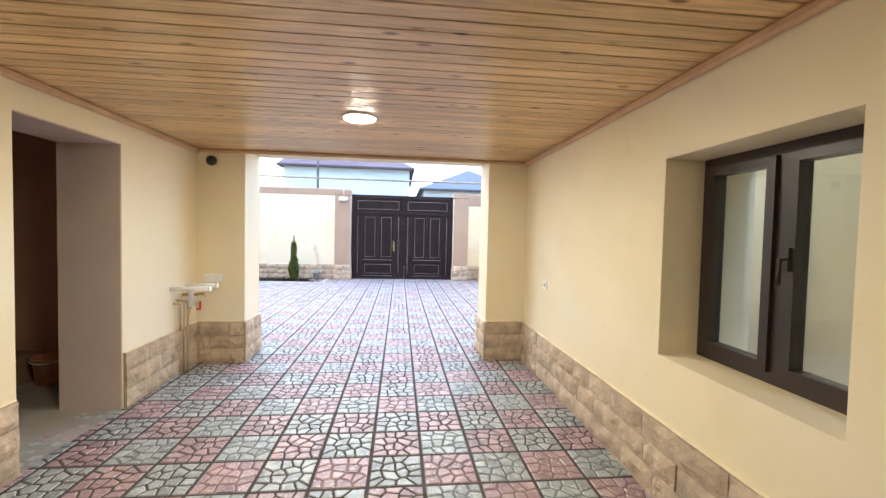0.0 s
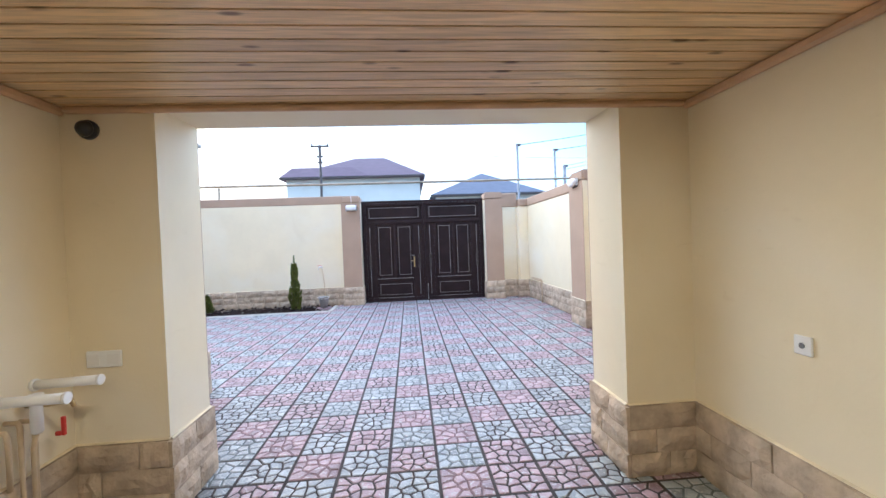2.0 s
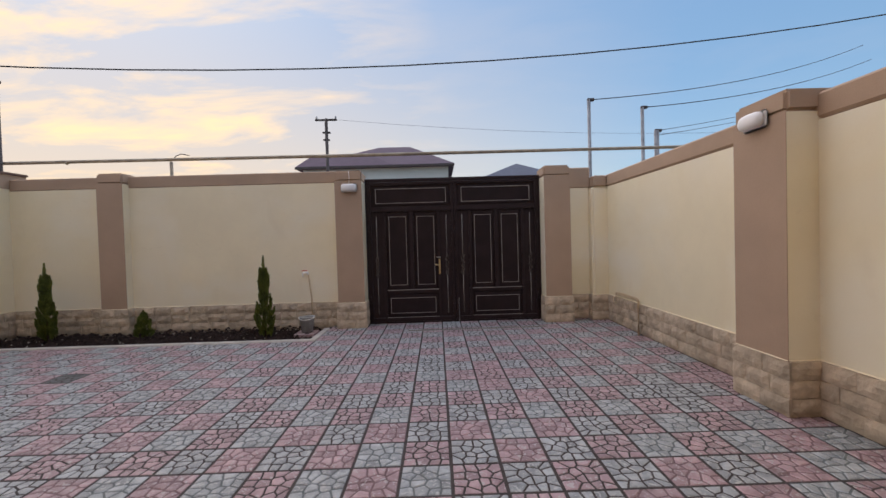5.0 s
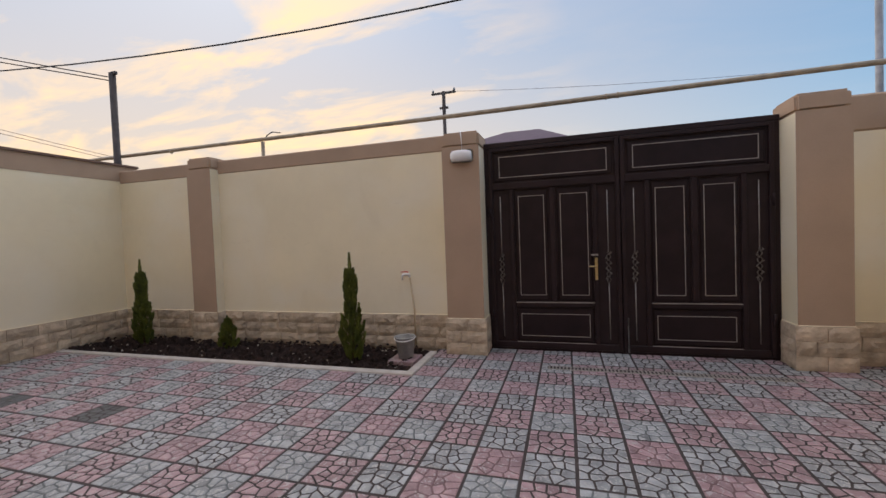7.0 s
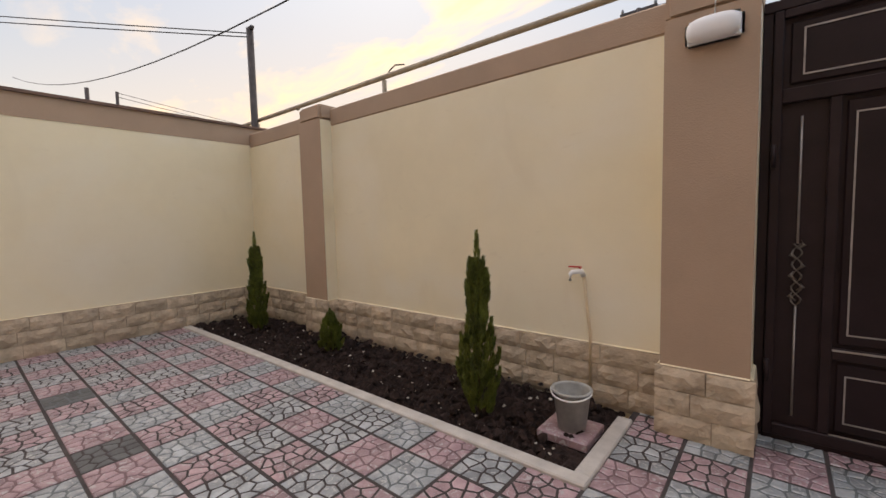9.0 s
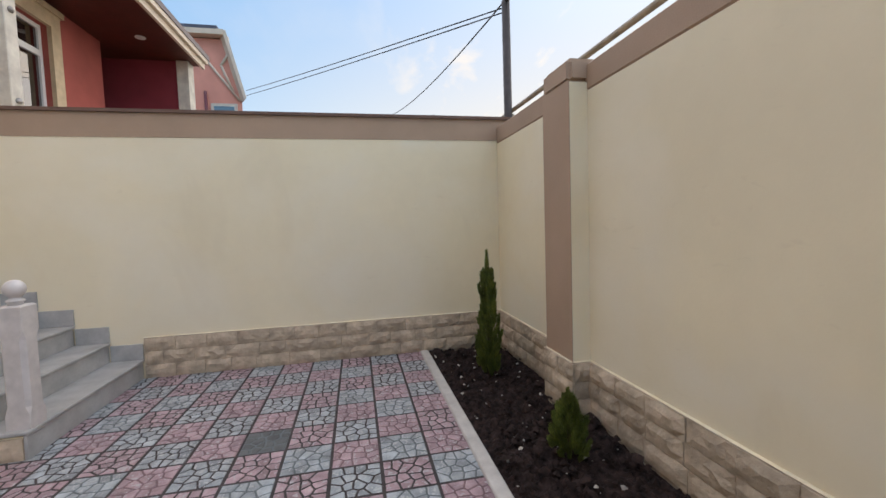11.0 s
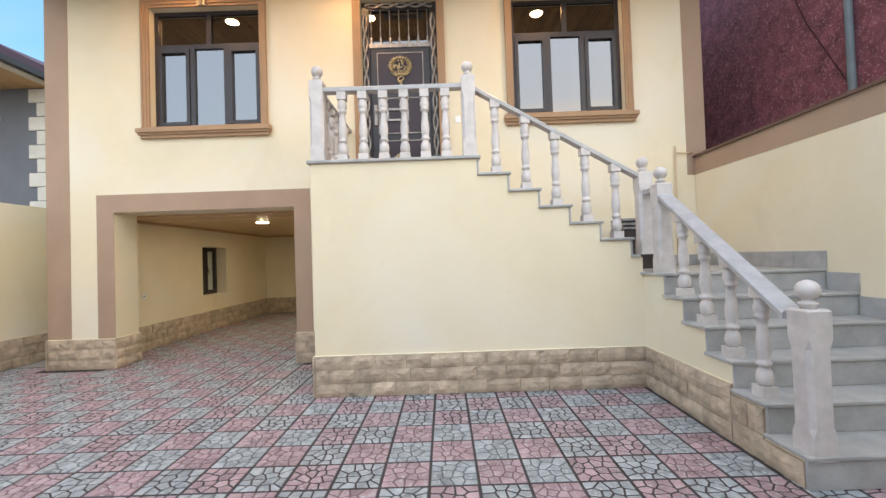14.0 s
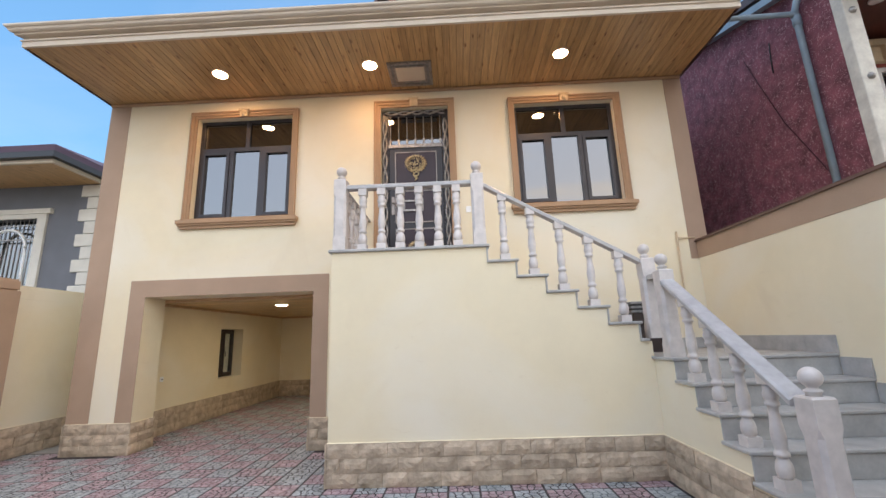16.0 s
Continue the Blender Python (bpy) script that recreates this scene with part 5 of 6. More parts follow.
bucket("bucket", "grey plastic bucket standing on a paving slab in the bed", (-1.83, 12.70, 0.035), M_BUCKET, 0.085, 0.115, 0.24)
slab_bm = bmesh.new()
bx(slab_bm, -2.0, -1.68, 12.55, 12.86, -0.02, 0.034)
bevelled(slab_bm, 0.006)
tagged(part("paving_slab", slab_bm, M_PINK), "loose pink paving slab lying on the soil", "paving slab")
bucket("paint_bucket", "orange plastic bucket on the store room floor", (-2.62, 4.72, -0.012), M_TERRA, 0.10, 0.13, 0.24)
t = thing("cardboard_box", "open brown cardboard box on the store room floor", "box", (0, 0, 0))
box_part("body", (-3.1, -2.8, 4.55, 4.9, -0.012, 0.24), M_CARD, t, bevel=0.004)
box_part("flap", (-3.13, -3.101, 4.55, 4.9, 0.20, 0.25), M_CARD, t)

# ---- tap by the bed ----
tap = thing("garden_tap", "white tap with red lever on a thin beige standpipe", "tap", (0, 0, 0))
bm = bmesh.new()
tube(bm, [(-1.90, YN - 0.03, 0.0), (-1.90, YN - 0.03, 0.5), (-1.95, YN - 0.03, 0.94)], 0.012, 8)
part("standpipe", bm, M_PIPEB, tap)
bm = bmesh.new()
tube(bm, [(-1.95, YN - 0.03, 0.93), (-1.955, YN - 0.05, 0.965), (-2.0, YN - 0.12, 0.965), (-2.01, YN - 0.13, 0.95), (-2.01, YN - 0.13, 0.90)], [0.018, 0.02, 0.017, 0.016, 0.013], 10)
part("spout", bm, M_WHITEP, tap)
bm = bmesh.new()
bx(bm, -2.05, -1.955, YN - 0.07, YN - 0.05, 0.992, 1.002)
tube(bm, [(-1.965, YN - 0.06, 0.965), (-1.965, YN - 0.06, 0.994)], 0.008, 8)
part("lever", bm, M_RED, tap)
# hoop of pipe on the east wall
bm = bmesh.new()
tube(bm, [(XE - 0.005, 12.68, 0.50), (XE - 0.06, 12.68, 0.50), (XE - 0.07, 12.66, 0.50), (XE - 0.07, 11.98, 0.50), (XE - 0.07, 11.96, 0.48), (XE - 0.07, 11.96, 0.0)], 0.018, 8)
tagged(part("wall_pipe", bm, M_PIPEB), "bent beige pipe on the stone plinth", "pipe")

# thin pipe on the plinth of the east wall
bm = bmesh.new()
tube(bm, [(XE - 0.085, 12.66, 0.34), (XE - 0.085, 12.66, 0.51), (XE - 0.085, 12.64, 0.53), (XE - 0.085, 11.96, 0.53), (XE - 0.085, 11.94, 0.51), (XE - 0.085, 11.94, -0.02)], 0.012, 8)
tube(bm, [(XE - 0.01, 12.76, 0.44), (XE - 0.085, 12.76, 0.44), (XE - 0.085, 12.76, 0.36), (XE - 0.085, 12.66, 0.36)], 0.011, 8)
tagged(part("water_pipe", bm, M_PIPEB), "thin bent metal pipe over the stone plinth", "pipe")

# ---- planting bed ----
bm = bmesh.new()
bx(bm, XW + 0.035, -1.56, 12.20, 12.295, -0.05, 0.022)
bevelled(bm, 0.008)
structure("trim_kerb_south", bm, M_KERB, "grey concrete kerb of the planting bed", "kerb")
bm = bmesh.new()
bx(bm, -1.655, -1.56, 12.296, 13.06, -0.05, 0.022)
bevelled(bm, 0.008)
structure("trim_kerb_east", bm, M_KERB, "grey concrete kerb of the planting bed", "kerb")
bm = bmesh.new()
NX, NY = 300, 54
grid = [[bm.verts.new((XW + 0.002 + (5.352) * i / NX, 12.297 + 0.95 * j / NY,
                       -0.05 + 0.05 * noise.noise((i * 0.07, j * 0.07, 3)) + 0.07 * abs(noise.noise((i * 0.19, j * 0.19, 9))) + 0.045 * abs(noise.noise((i * 0.47, j * 0.47, 5))))) for j in range(NY + 1)] for i in range(NX + 1)]
for i in range(NX):
    for j in range(NY):
        bm.faces.new((grid[i][j], grid[i + 1][j], grid[i + 1][j + 1], grid[i][j + 1]))
structure("ground_bed", bm, M_SOIL, "dark clumpy garden soil in the planting bed", "soil")
bm = bmesh.new()
rnd = random.Random(11)
for _ in range(1900):
    cx_, cy_ = rnd.uniform(XW + 0.1, -1.75), rnd.uniform(12.33, 13.2)
    s = rnd.choice((0.006, 0.010, 0.016, 0.026, 0.038)) * rnd.uniform(0.7, 1.2)
    pale = s < 0.02 and rnd.random() < 0.14
    z_ = rnd.uniform(-0.03, 0.02)
    n = rnd.randint(4, 6)
    ring = [bm.verts.new((cx_ + s * rnd.uniform(0.6, 1.2) * math.cos(6.283 * k / n), cy_ + s * rnd.uniform(0.6, 1.2) * math.sin(6.283 * k / n), z_ + rnd.uniform(0, s))) for k in range(n)]
    a = bm.verts.new((cx_, cy_, z_ + s * 1.3))
    for k in range(n):
        bm.faces.new((ring[k], ring[(k + 1) % n], a)).material_index = 1 if pale else 0
chips = part("soil_clods", bm, [M_SOIL, M_CHIP])
tagged(chips, "clods and pale stone chips lying on the soil", "clods", kind="stuff")


def cypress(at, h, r, seed, label, waist=True):
    """Young upright conifer: a thin trunk and many rising sprays of small scale leaves."""
    rnd = random.Random(seed)
    t = thing("cypress", label, "conifer", at, group="young conifers in the bed")
    bm = bmesh.new()
    tube(bm, [(0, 0, -0.04), (0.004, 0, h * 0.3), (0, 0.003, h * 0.85)], [0.016, 0.012, 0.003], 7)
    part("trunk", bm, M_BARK, t)
    bm = bmesh.new()

    steps = ((0.0, 0.55), (0.08, 0.82), (0.22, 1.0), (0.36, 0.92), (0.48, 0.70), (0.57, 0.46), (0.64, 0.46), (0.74, 0.62), (0.84, 0.44), (1.0, 0.03)) if waist else \
        ((0.0, 0.8), (0.2, 1.0), (0.4, 0.92), (0.7, 0.55), (1.0, 0.05))

    def width(u):
        for (a, wa), (b, wb) in zip(steps, steps[1:]):
            if u <= b:
                return r * (wa + (wb - wa) * (u - a) / (b - a))
        return r * 0.05

    # upright plumes, each a pointed bundle of fine sprays
    plumes = [(Vector((0, 0, h * 0.56)), Vector((0, 0, 1)), h * 0.44, r * 0.36), (Vector((0, 0, h * 0.08)), Vector((0, 0, 1)), h * 0.55, r * 0.42)]
    many = int(120 * h) + 30
    for k in range(many):
        u = (k + rnd.random()) / many * 0.86
        ang = k * 2.4 + rnd.uniform(-0.4, 0.4)
        ln_ = (0.08 + 0.08 * rnd.random()) * (1.0 - 0.35 * u) * (h / 1.25) ** 0.5
        top = min(1.0, u + 0.6 * ln_ / h)
        rb = width(u) * rnd.uniform(0.2, 0.75)
        lean = (width(top) * rnd.uniform(0.85, 1.05) - rb) / ln_ * 0.55
        d = Vector((math.cos(ang) * lean, math.sin(ang) * lean, 1)).normalized()
        plumes.append((Vector((rb * math.cos(ang), rb * math.sin(ang), u * h * 0.93 + 0.005)), d, ln_, rnd.uniform(0.020, 0.032) * (r / 0.17) ** 0.5))
    for base, d, ln_, pr in plumes:
        e1 = d.cross(Vector((0.3, 0.9, 0.1))).normalized()
        e2 = d.cross(e1)
        for _ in range(int((190 + 1300 * ln_) * min(3.0, max(1.0, pr / 0.035)))):
            q = rnd.random() ** 0.85
            ang = rnd.uniform(0, 6.283)
            rad = pr * (0.25 + 1.6 * q * (1 - q)) * (1 - q) ** 0.55 * rnd.uniform(0.3, 1.0)
            o = e1 * math.cos(ang) + e2 * math.sin(ang)
            p0 = base + d * (ln_ * q) + o * rad
            sd = (d + o * rnd.uniform(0.1, 0.6)).normalized()
            sl_ = rnd.uniform(0.018, 0.038)
            s2 = sd.cross(Vector((rnd.uniform(-1, 1), rnd.uniform(-1, 1), 0.2))).normalized() * sl_ * rnd.uniform(0.045, 0.085)
            bm.faces.new([bm.verts.new(p) for p in (p0 - s2 * 0.5, p0 + sd * sl_ * 0.45 - s2, p0 + sd * sl_, p0 + sd * sl_ * 0.5 + s2, p0 + s2 * 0.5)])
    part("crown", bm, M_LEAF, t)


cypress((-6.02, 12.76, 0.0), 1.25, 0.175, 3, "young green conifer with a narrow waist in the soil bed")
cypress((-4.50, 12.79, 0.0), 0.44, 0.165, 8, "small bushy green conifer in the soil bed", waist=False)
cypress((-2.44, 12.56, 0.0), 1.27, 0.18, 5, "young green conifer with a narrow waist in the soil bed")

# ---- poles, pipe and wires along the street ----
bm = bmesh.new()
tube(bm, [(-40, 13.72, 3.1), (-8, 13.7, 3.08), (-1.5, 13.7, 3.06), (2.2, 13.7, 3.06), (9, 13.7, 3.06), (40, 13.8, 3.05)], 0.03, 10)
for jx in (0.52, 0.655, -6.4):
    tube(bm, [(jx - 0.012, 13.7, 3.0605), (jx + 0.012, 13.7, 3.0605)], 0.036, 10)
gas = tagged(part("gas_pipe", bm, M_PIPE), "painted gas pipe carried along the street above the wall", "pipe")
for px, zb in ((-4.52, -0.12), (-7.6, -0.12), (5.6, -0.12)):
    bm = bmesh.new()
    tube(bm, [(px, 13.7, zb), (px, 13.7, 3.03)], 0.028, 8)
    part("support_post", bm, M_PIPE, gas)
bm = bmesh.new()
tube(bm, [(-4.5, 13.72, 3.06), (-4.45, 13.72, 3.13), (-4.35, 13.72, 3.17), (-4.2, 13.72, 3.14)], 0.008, 6)
part("loose_wire", bm, M_WIRE, gas)


def pole(name, label, at, top, r, mat, cap=True):
    t = thing(name, label, "pole", at)
    bm = bmesh.new()
    tube(bm, [(0, 0, -0.12), (0, 0, top)], r, 10)
    part("shaft", bm, mat, t)
    if cap:
        bm = bmesh.new()
        bx(bm, -0.03, 0.10, -0.03, 0.03, top - 0.03, top + 0.025)
        bevelled(bm, 0.01)
        part("bracket", bm, M_POLE, t)
    return t


pole("street_pole", "dark rusty steel pole carrying wires beside the wall", (-7.55, 13.62, 0), 4.52, 0.055, M_POLE)
pole("street_pole", "grey steel pole carrying wires beside the gate", (3.24, 13.85, 0), 4.02, 0.032, M_GALV)
pole("street_pole", "grey steel pole carrying wires beyond the wall corner", (4.33, 14.0, 0), 3.90, 0.032, M_GALV)
pole("street_pole", "short grey steel pole beyond the wall corner", (4.6, 14.0, 0), 3.45, 0.045, M_GALV)
ant = thing("utility_pole", "slender dark pole with crossarms across the street", "pole", (-3.1, 19.2, 0))
bm = bmesh.new()
tube(bm, [(0, 0, -0.15), (0, 0, 5.40)], 0.05, 8)
part("shaft", bm, M_POLE, ant)
for z, w in ((5.36, 0.34), (4.96, 0.12), (4.73, 0.1)):
    box_part("crossarm", (-w, w, -0.03, 0.03, z - 0.025, z + 0.025), M_POLE, ant)
for sx in (-0.3, 0.3):
    bm = bmesh.new()
    lathe(bm, [(0.02, 0), (0.035, 0.04), (0.015, 0.09)], 8, (sx, 0, 5.385))
    part("insulator", bm, M_GALV, ant)


def wire(a, b, sag, r, label, parent=None):
    pts = []
    for k in range(33):
        u = k / 32
        pts.append(Vector(a).lerp(Vector(b), u) - Vector((0, 0, sag * 4 * u * (1 - u))))
    bm = bmesh.new()
    tube(bm, pts, r, 6)
    return tagged(part("overhead_wire", bm, M_WIRE), label, "wire", group="overhead wires")


wire((-30.0, 12.90, 8.80), (26.0, 15.55, 10.05), 4.547, 0.013, "thick black cable sagging along the street")
wire((3.28, 13.85, 4.02), (14.7, 19.7, 7.55), 0.28, 0.009, "thin black wire running from the steel pole")
wire((4.37, 14.0, 3.90), (14.0, 18.8, 6.7), 0.22, 0.009, "thin black wire running from the steel pole")
wire((4.63, 14.0, 3.36), (13.4, 19.5, 5.78), 0.1, 0.006, "thin black wire running from the short pole")
wire((4.63, 14.0, 3.45), (13.4, 19.5, 5.95), 0.1, 0.006, "thin black wire running from the steel pole")
wire((-7.6, 13.62, 4.46), (-17.9, 7.95, 6.45), 0.03, 0.009, "thin black wire running from the rusty pole")
wire((-7.6, 13.62, 4.40), (-17.9, 7.95, 6.28), 0.03, 0.009, "thin black wire running from the rusty pole")
for py, pz in ((29.5, 7.85), (17.0, 9.0)):
    pole("street_pole", "far dark pole carrying wires beyond the wall", (-30.0, py, 0), pz, 0.08, M_POLE, cap=False)
wire((-30.0, 29.5, 7.82), (-30.0, 17.0, 8.95), 0.05, 0.014, "thin black wire far beyond the wall")
wire((-30.0, 29.5, 7.62), (-30.0, 17.0, 8.72), 0.05, 0.014, "thin black wire far beyond the wall")
wire((-3.1, 19.2, 5.40), (30, 20.0, 6.6), 1.2, 0.004, "thin black wire running from the slender pole")
fp = thing("street_pole", "thin far pole carrying wires beyond the wall", "pole", (-30.1, 15.7, 0))
bm = bmesh.new()
tube(bm, [(0, 0, -0.15), (0, 0, 8.95)], 0.10, 8)
part("shaft", bm, M_POLE, fp)


# ---- neighbouring houses ----
def hip_roof(bm, x0, x1, y0, y1, ze, zr, rx0, rx1, ry, t=0.14):
    lo = [bm.verts.new((x, y, ze)) for x, y in ((x0, y0), (x1, y0), (x1, y1), (x0, y1))]
    hi = [bm.verts.new((x, y, ze + t)) for x, y in ((x0, y0), (x1, y0), (x1, y1), (x0, y1))]
    r = [bm.verts.new((rx0, ry, zr)), bm.verts.new((rx1, ry, zr))]
    bm.faces.new(lo[::-1])
    for i in range(4):
        j = (i + 1) % 4
        bm.faces.new((lo[i], lo[j], hi[j], hi[i]))
    bm.faces.new((hi[0], hi[1], r[1], r[0]))
    bm.faces.new((hi[1], hi[2], r[1]))
    bm.faces.new((hi[2], hi[3], r[0], r[1]))
    bm.faces.new((hi[3], hi[0], r[0]))


def far_house(label, x0, x1, y0, y1, ze, zr, rx0, rx1, mroof, wins, wing=None):
    h = thing("house", label, "house", (0, 0, 0))
    bm = bmesh.new()
    bx(bm, x0 + 0.4, x1 - 0.4, y0 + 0.4, y1 - 0.4, -0.16, ze)
    part("wall", bm, M_FARWALL, h)
    bm = bmesh.new()
    hip_roof(bm, x0, x1, y0, y1, ze, zr, rx0, rx1, (y0 + y1) / 2)
    part("roof", bm, mroof, h)
    if wing:
        bm = bmesh.new()
        hip_roof(bm, *wing)
        part("wing_roof", bm, mroof, h)
    box_part("gutter", (x0, x1, y0 - 0.10, y0 - 0.001, ze - 0.02, ze + 0.12), M_POLE, h)
    for wx in wins:
        bm = bmesh.new()
        for q in ((-0.6, -0.52, 0, 1.3), (0.52, 0.6, 0, 1.3), (-0.52, 0.52, 0, 0.08), (-0.52, 0.52, 1.22, 1.3), (-0.03, 0.03, 0.08, 1.22)):
            bx(bm, wx + q[0], wx + q[1], y0 + 0.36, y0 + 0.399, 2.2 + q[2], 2.2 + q[3])
        w = part("window", bm, M_FRAME, h)
        box_part("pane", (wx - 0.52, wx + 0.52, y0 + 0.385, y0 + 0.395, 2.28, 3.42), M_GLASS, w)


far_house("far white rendered house with a dark purple hipped roof", -9.0, 1.6, 33.6, 46, 6.45, 9.15, -4.2, -1.7, M_PURPLE, (-7, -3.6, -0.4),
          wing=(-9.0, -2.6, 33.61, 37.6, 6.46, 7.62, -8.6, -4.0, 35.6))
far_house("far low house with a slate blue hipped roof", 2.0, 10.9, 33.6, 45, 4.90, 7.45, 6.8, 7.0, M_SLATE, (4.5, 8.5))

# maroon house to the west
mh = thing("neighbour_house", "maroon rendered house with wooden soffit and weathered white corner", "house", (0, 0, 0))
MX, MY, MZ = -8.2, 7.46, 5.62
bm = bmesh.new()
g = [(-2.0, -0.16), (MY - 0.121, -0.16), (MY - 0.121, 5.95), (3.0, 7.38), (-2.0, 5.7)]
a = [bm.verts.new((MX, y, z)) for y, z in g]
b = [bm.verts.new((MX - 0.14, y, z)) for y, z in g]
bm.faces.new(a)
bm.faces.new(b[::-1])
for i in range(5):
    j = (i + 1) % 5
    bm.faces.new((a[i], a[j], b[j], b[i]))
part("side_wall", bm, M_MAROON, mh, "maroon rough rendered side wall")
bm = bmesh.new()
bx(bm, MX - 0.19, MX + 0.006, MY - 0.12, MY + 0.02, -0.16, MZ + 0.15)
bevelled(bm, 0.008)
part("corner_pier", bm, M_CORNER, mh, "weathered white corner pier")
FY = 6.40                # plane of the recessed front under the deep soffit
bm = bmesh.new()
pierced(bm, "y", -12.3, MX - 0.141, -0.16, MZ - 0.001, FY - 0.3, FY, [(-10.72, -8.80, 2.85, 5.20)])
part("front_wall", bm, M_REDWALL, mh, "red rendered front")
bm = bmesh.new()
bx(bm, -13.5, -12.6, 4.9, 5.2, -0.16, MZ - 0.002)
bx(bm, -13.5, -13.2, 5.201, MY + 0.05, -0.16, MZ - 0.002)
bx(bm, -12.6, -12.3, 4.9, FY - 0.301, -0.16, MZ - 0.002)
part("porch_wall", bm, M_DARKRED, mh, "dark red porch wall")
box_part("porch_door", (-13.15, -12.65, 5.201, 5.25, 2.4, 4.7), M_ROOM, mh, bevel=0.01)
bm = bmesh.new()
bx(bm, -13.5, -13.15, MY + 0.051, MY + 0.30, -0.16, MZ - 0.002)
part("porch_pier", bm, M_CORNER, mh)
bm = bmesh.new()
for q in ((-10.96, -10.721, 2.7, 5.44), (-8.799, -8.56, 2.7, 5.44), (-10.721, -8.799, 5.201, 5.44)):
    bx(bm, q[0], q[1], FY + 0.001, FY + 0.07, q[2], q[3])
bx(bm, -11.02, -8.5, FY + 0.001, FY + 0.11, 5.441, 5.54)
bx(bm, -9.86, -9.66, FY + 0.071, FY + 0.13, 5.20, 5.44)
mw = part("window", bm, M_PIPEB, mh, "tan moulded window surround")
bm = bmesh.new()
for q in ((-10.72, -10.65, 2.85, 5.20), (-8.87, -8.80, 2.85, 5.20), (-10.65, -8.87, 4.66, 4.76), (-10.65, -8.87, 5.13, 5.20), (-10.06, -9.97, 2.85, 4.66), (-9.47, -9.38, 2.85, 4.66), (-9.76, -9.68, 4.76, 5.13)):
    bx(bm, q[0], q[1], FY - 0.16, FY - 0.09, q[2], q[3])
part("window_frame", bm, M_WHITEP, mw, "white window frame")
for q in ((-10.65, -10.06, 2.85, 4.66), (-9.97, -9.47, 2.85, 4.66), (-9.38, -8.87, 2.85, 4.66), (-10.65, -9.76, 4.76, 5.13), (-9.68, -8.87, 4.76, 5.13)):
    box_part("pane", (q[0], q[1], FY - 0.13, FY - 0.124, q[2], q[3]), M_GLASS, mw)
bm = bmesh.new()
bx(bm, -13.5, MX - 0.15, 4.9, MY - 0.001, MZ, MZ + 0.03)
bx(bm, -13.5, MX + 0.1, MY, MY + 0.47, MZ, MZ + 0.03)
part("soffit", bm, M_SHADEWOOD, mh, "red-brown wooden soffit")
bm = bmesh.new()
lathe(bm, [(0.10, 0.0), (0.10, -0.012), (0.085, -0.02), (0.02, -0.022)], 20, (-8.97, 7.2, MZ - 0.001))
part("soffit_lamp", bm, M_LENS, mh, "unlit round soffit lamp")
bm = bmesh.new()
lathe(bm, [(0.10, 0.0), (0.10, -0.012), (0.085, -0.02), (0.02, -0.022)], 20, (-11.98, 7.3, MZ - 0.001))
part("soffit_lamp", bm, M_LENS, mh, "unlit round soffit lamp")
bm = bmesh.new()
bx(bm, -13.6, MX + 0.12, MY + 0.471, MY + 0.53, MZ - 0.03, MZ + 0.17)
bx(bm, -13.65, MX + 0.16, MY + 0.531, MY + 0.60, MZ + 0.10, MZ + 0.25)
part("fascia", bm, M_EAVE, mh, "moulded cream eave board")
bm = bmesh.new()
g = [(MY + 0.62, MZ + 0.2), (3.0, 7.45), (-2.2, 5.75), (-2.2, 5.87), (3.0, 7.60), (MY + 0.62, MZ + 0.32)]
a = [bm.verts.new((MX + 0.17, y, z)) for y, z in g]
b = [bm.verts.new((-13.7, y, z)) for y, z in g]
bm.faces.new(a)
bm.faces.new(b[::-1])
for i in range(6):
    j = (i + 1) % 6
    bm.faces.new((a[i], a[j], b[j], b[i]))
part("roof", bm, M_ROOF, mh)
bm = bmesh.new()
tube(bm, [(MX + 0.06, 6.93, 2.6), (MX + 0.06, 6.93, 5.66), (MX + 0.08, 6.96, 5.72), (MX + 0.10, 7.06, 5.84)], 0.042, 10)
tube(bm, [(MX + 0.06, 6.93, 5.60), (MX + 0.12, 6.93, 5.68), (HW - 0.02, 6.93, 5.66), (HW - 0.0, 6.96, 5.72)], 0.036, 10)
lathe(bm, [(0.052, 0), (0.052, 0.14)], 10, (MX + 0.06, 6.93, 5.50))
part("downpipe", bm, M_BLUEPIPE, mh, "blue-grey rain pipe")
bm = bmesh.new()
q = [(MY + 0.5, MZ + 0.17), (3.0, 7.42), (3.0, 7.31), (MY + 0.5, MZ + 0.06)]
a = [bm.verts.new((MX + 0.03, y, z)) for y, z in q]
b = [bm.verts.new((MX + 0.16, y, z)) for y, z in q]
bm.faces.new(a[::-1])
bm.faces.new(b)
for i in range(4):
    j = (i + 1) % 4
    bm.faces.new((a[i], a[j], b[j], b[i]))
part("verge_board", bm, M_BLUEPIPE, mh, "blue-grey verge board")
bm = bmesh.new()
tube(bm, [(-8.19, 5.84, 5.74), (-8.19, 6.08, 5.05), (-8.19, 6.33, 4.37), (-8.19, 6.69, 3.66), (-8.19, 7.0, 3.05)], 0.007, 5)
part("crack", bm, M_MAROOND, mh, "dark crack line in the render")
bm = bmesh.new()
tube(bm, [(-8.19, 6.37, 5.67), (-8.19, 6.34, 5.43), (-8.19, 6.33, 5.19)], 0.008, 5)
part("loose_wire", bm, M_WIRE, mh)
for z in (3.2, 4.3, 5.2):
    bm = bmesh.new()
    lathe(bm, [(0.03, 0), (0.045, 0.03), (0.02, 0.07)], 8, (MX - 0.09, MY + 0.025, z))
    part("bolt_mark", bm, M_IRON, mh)

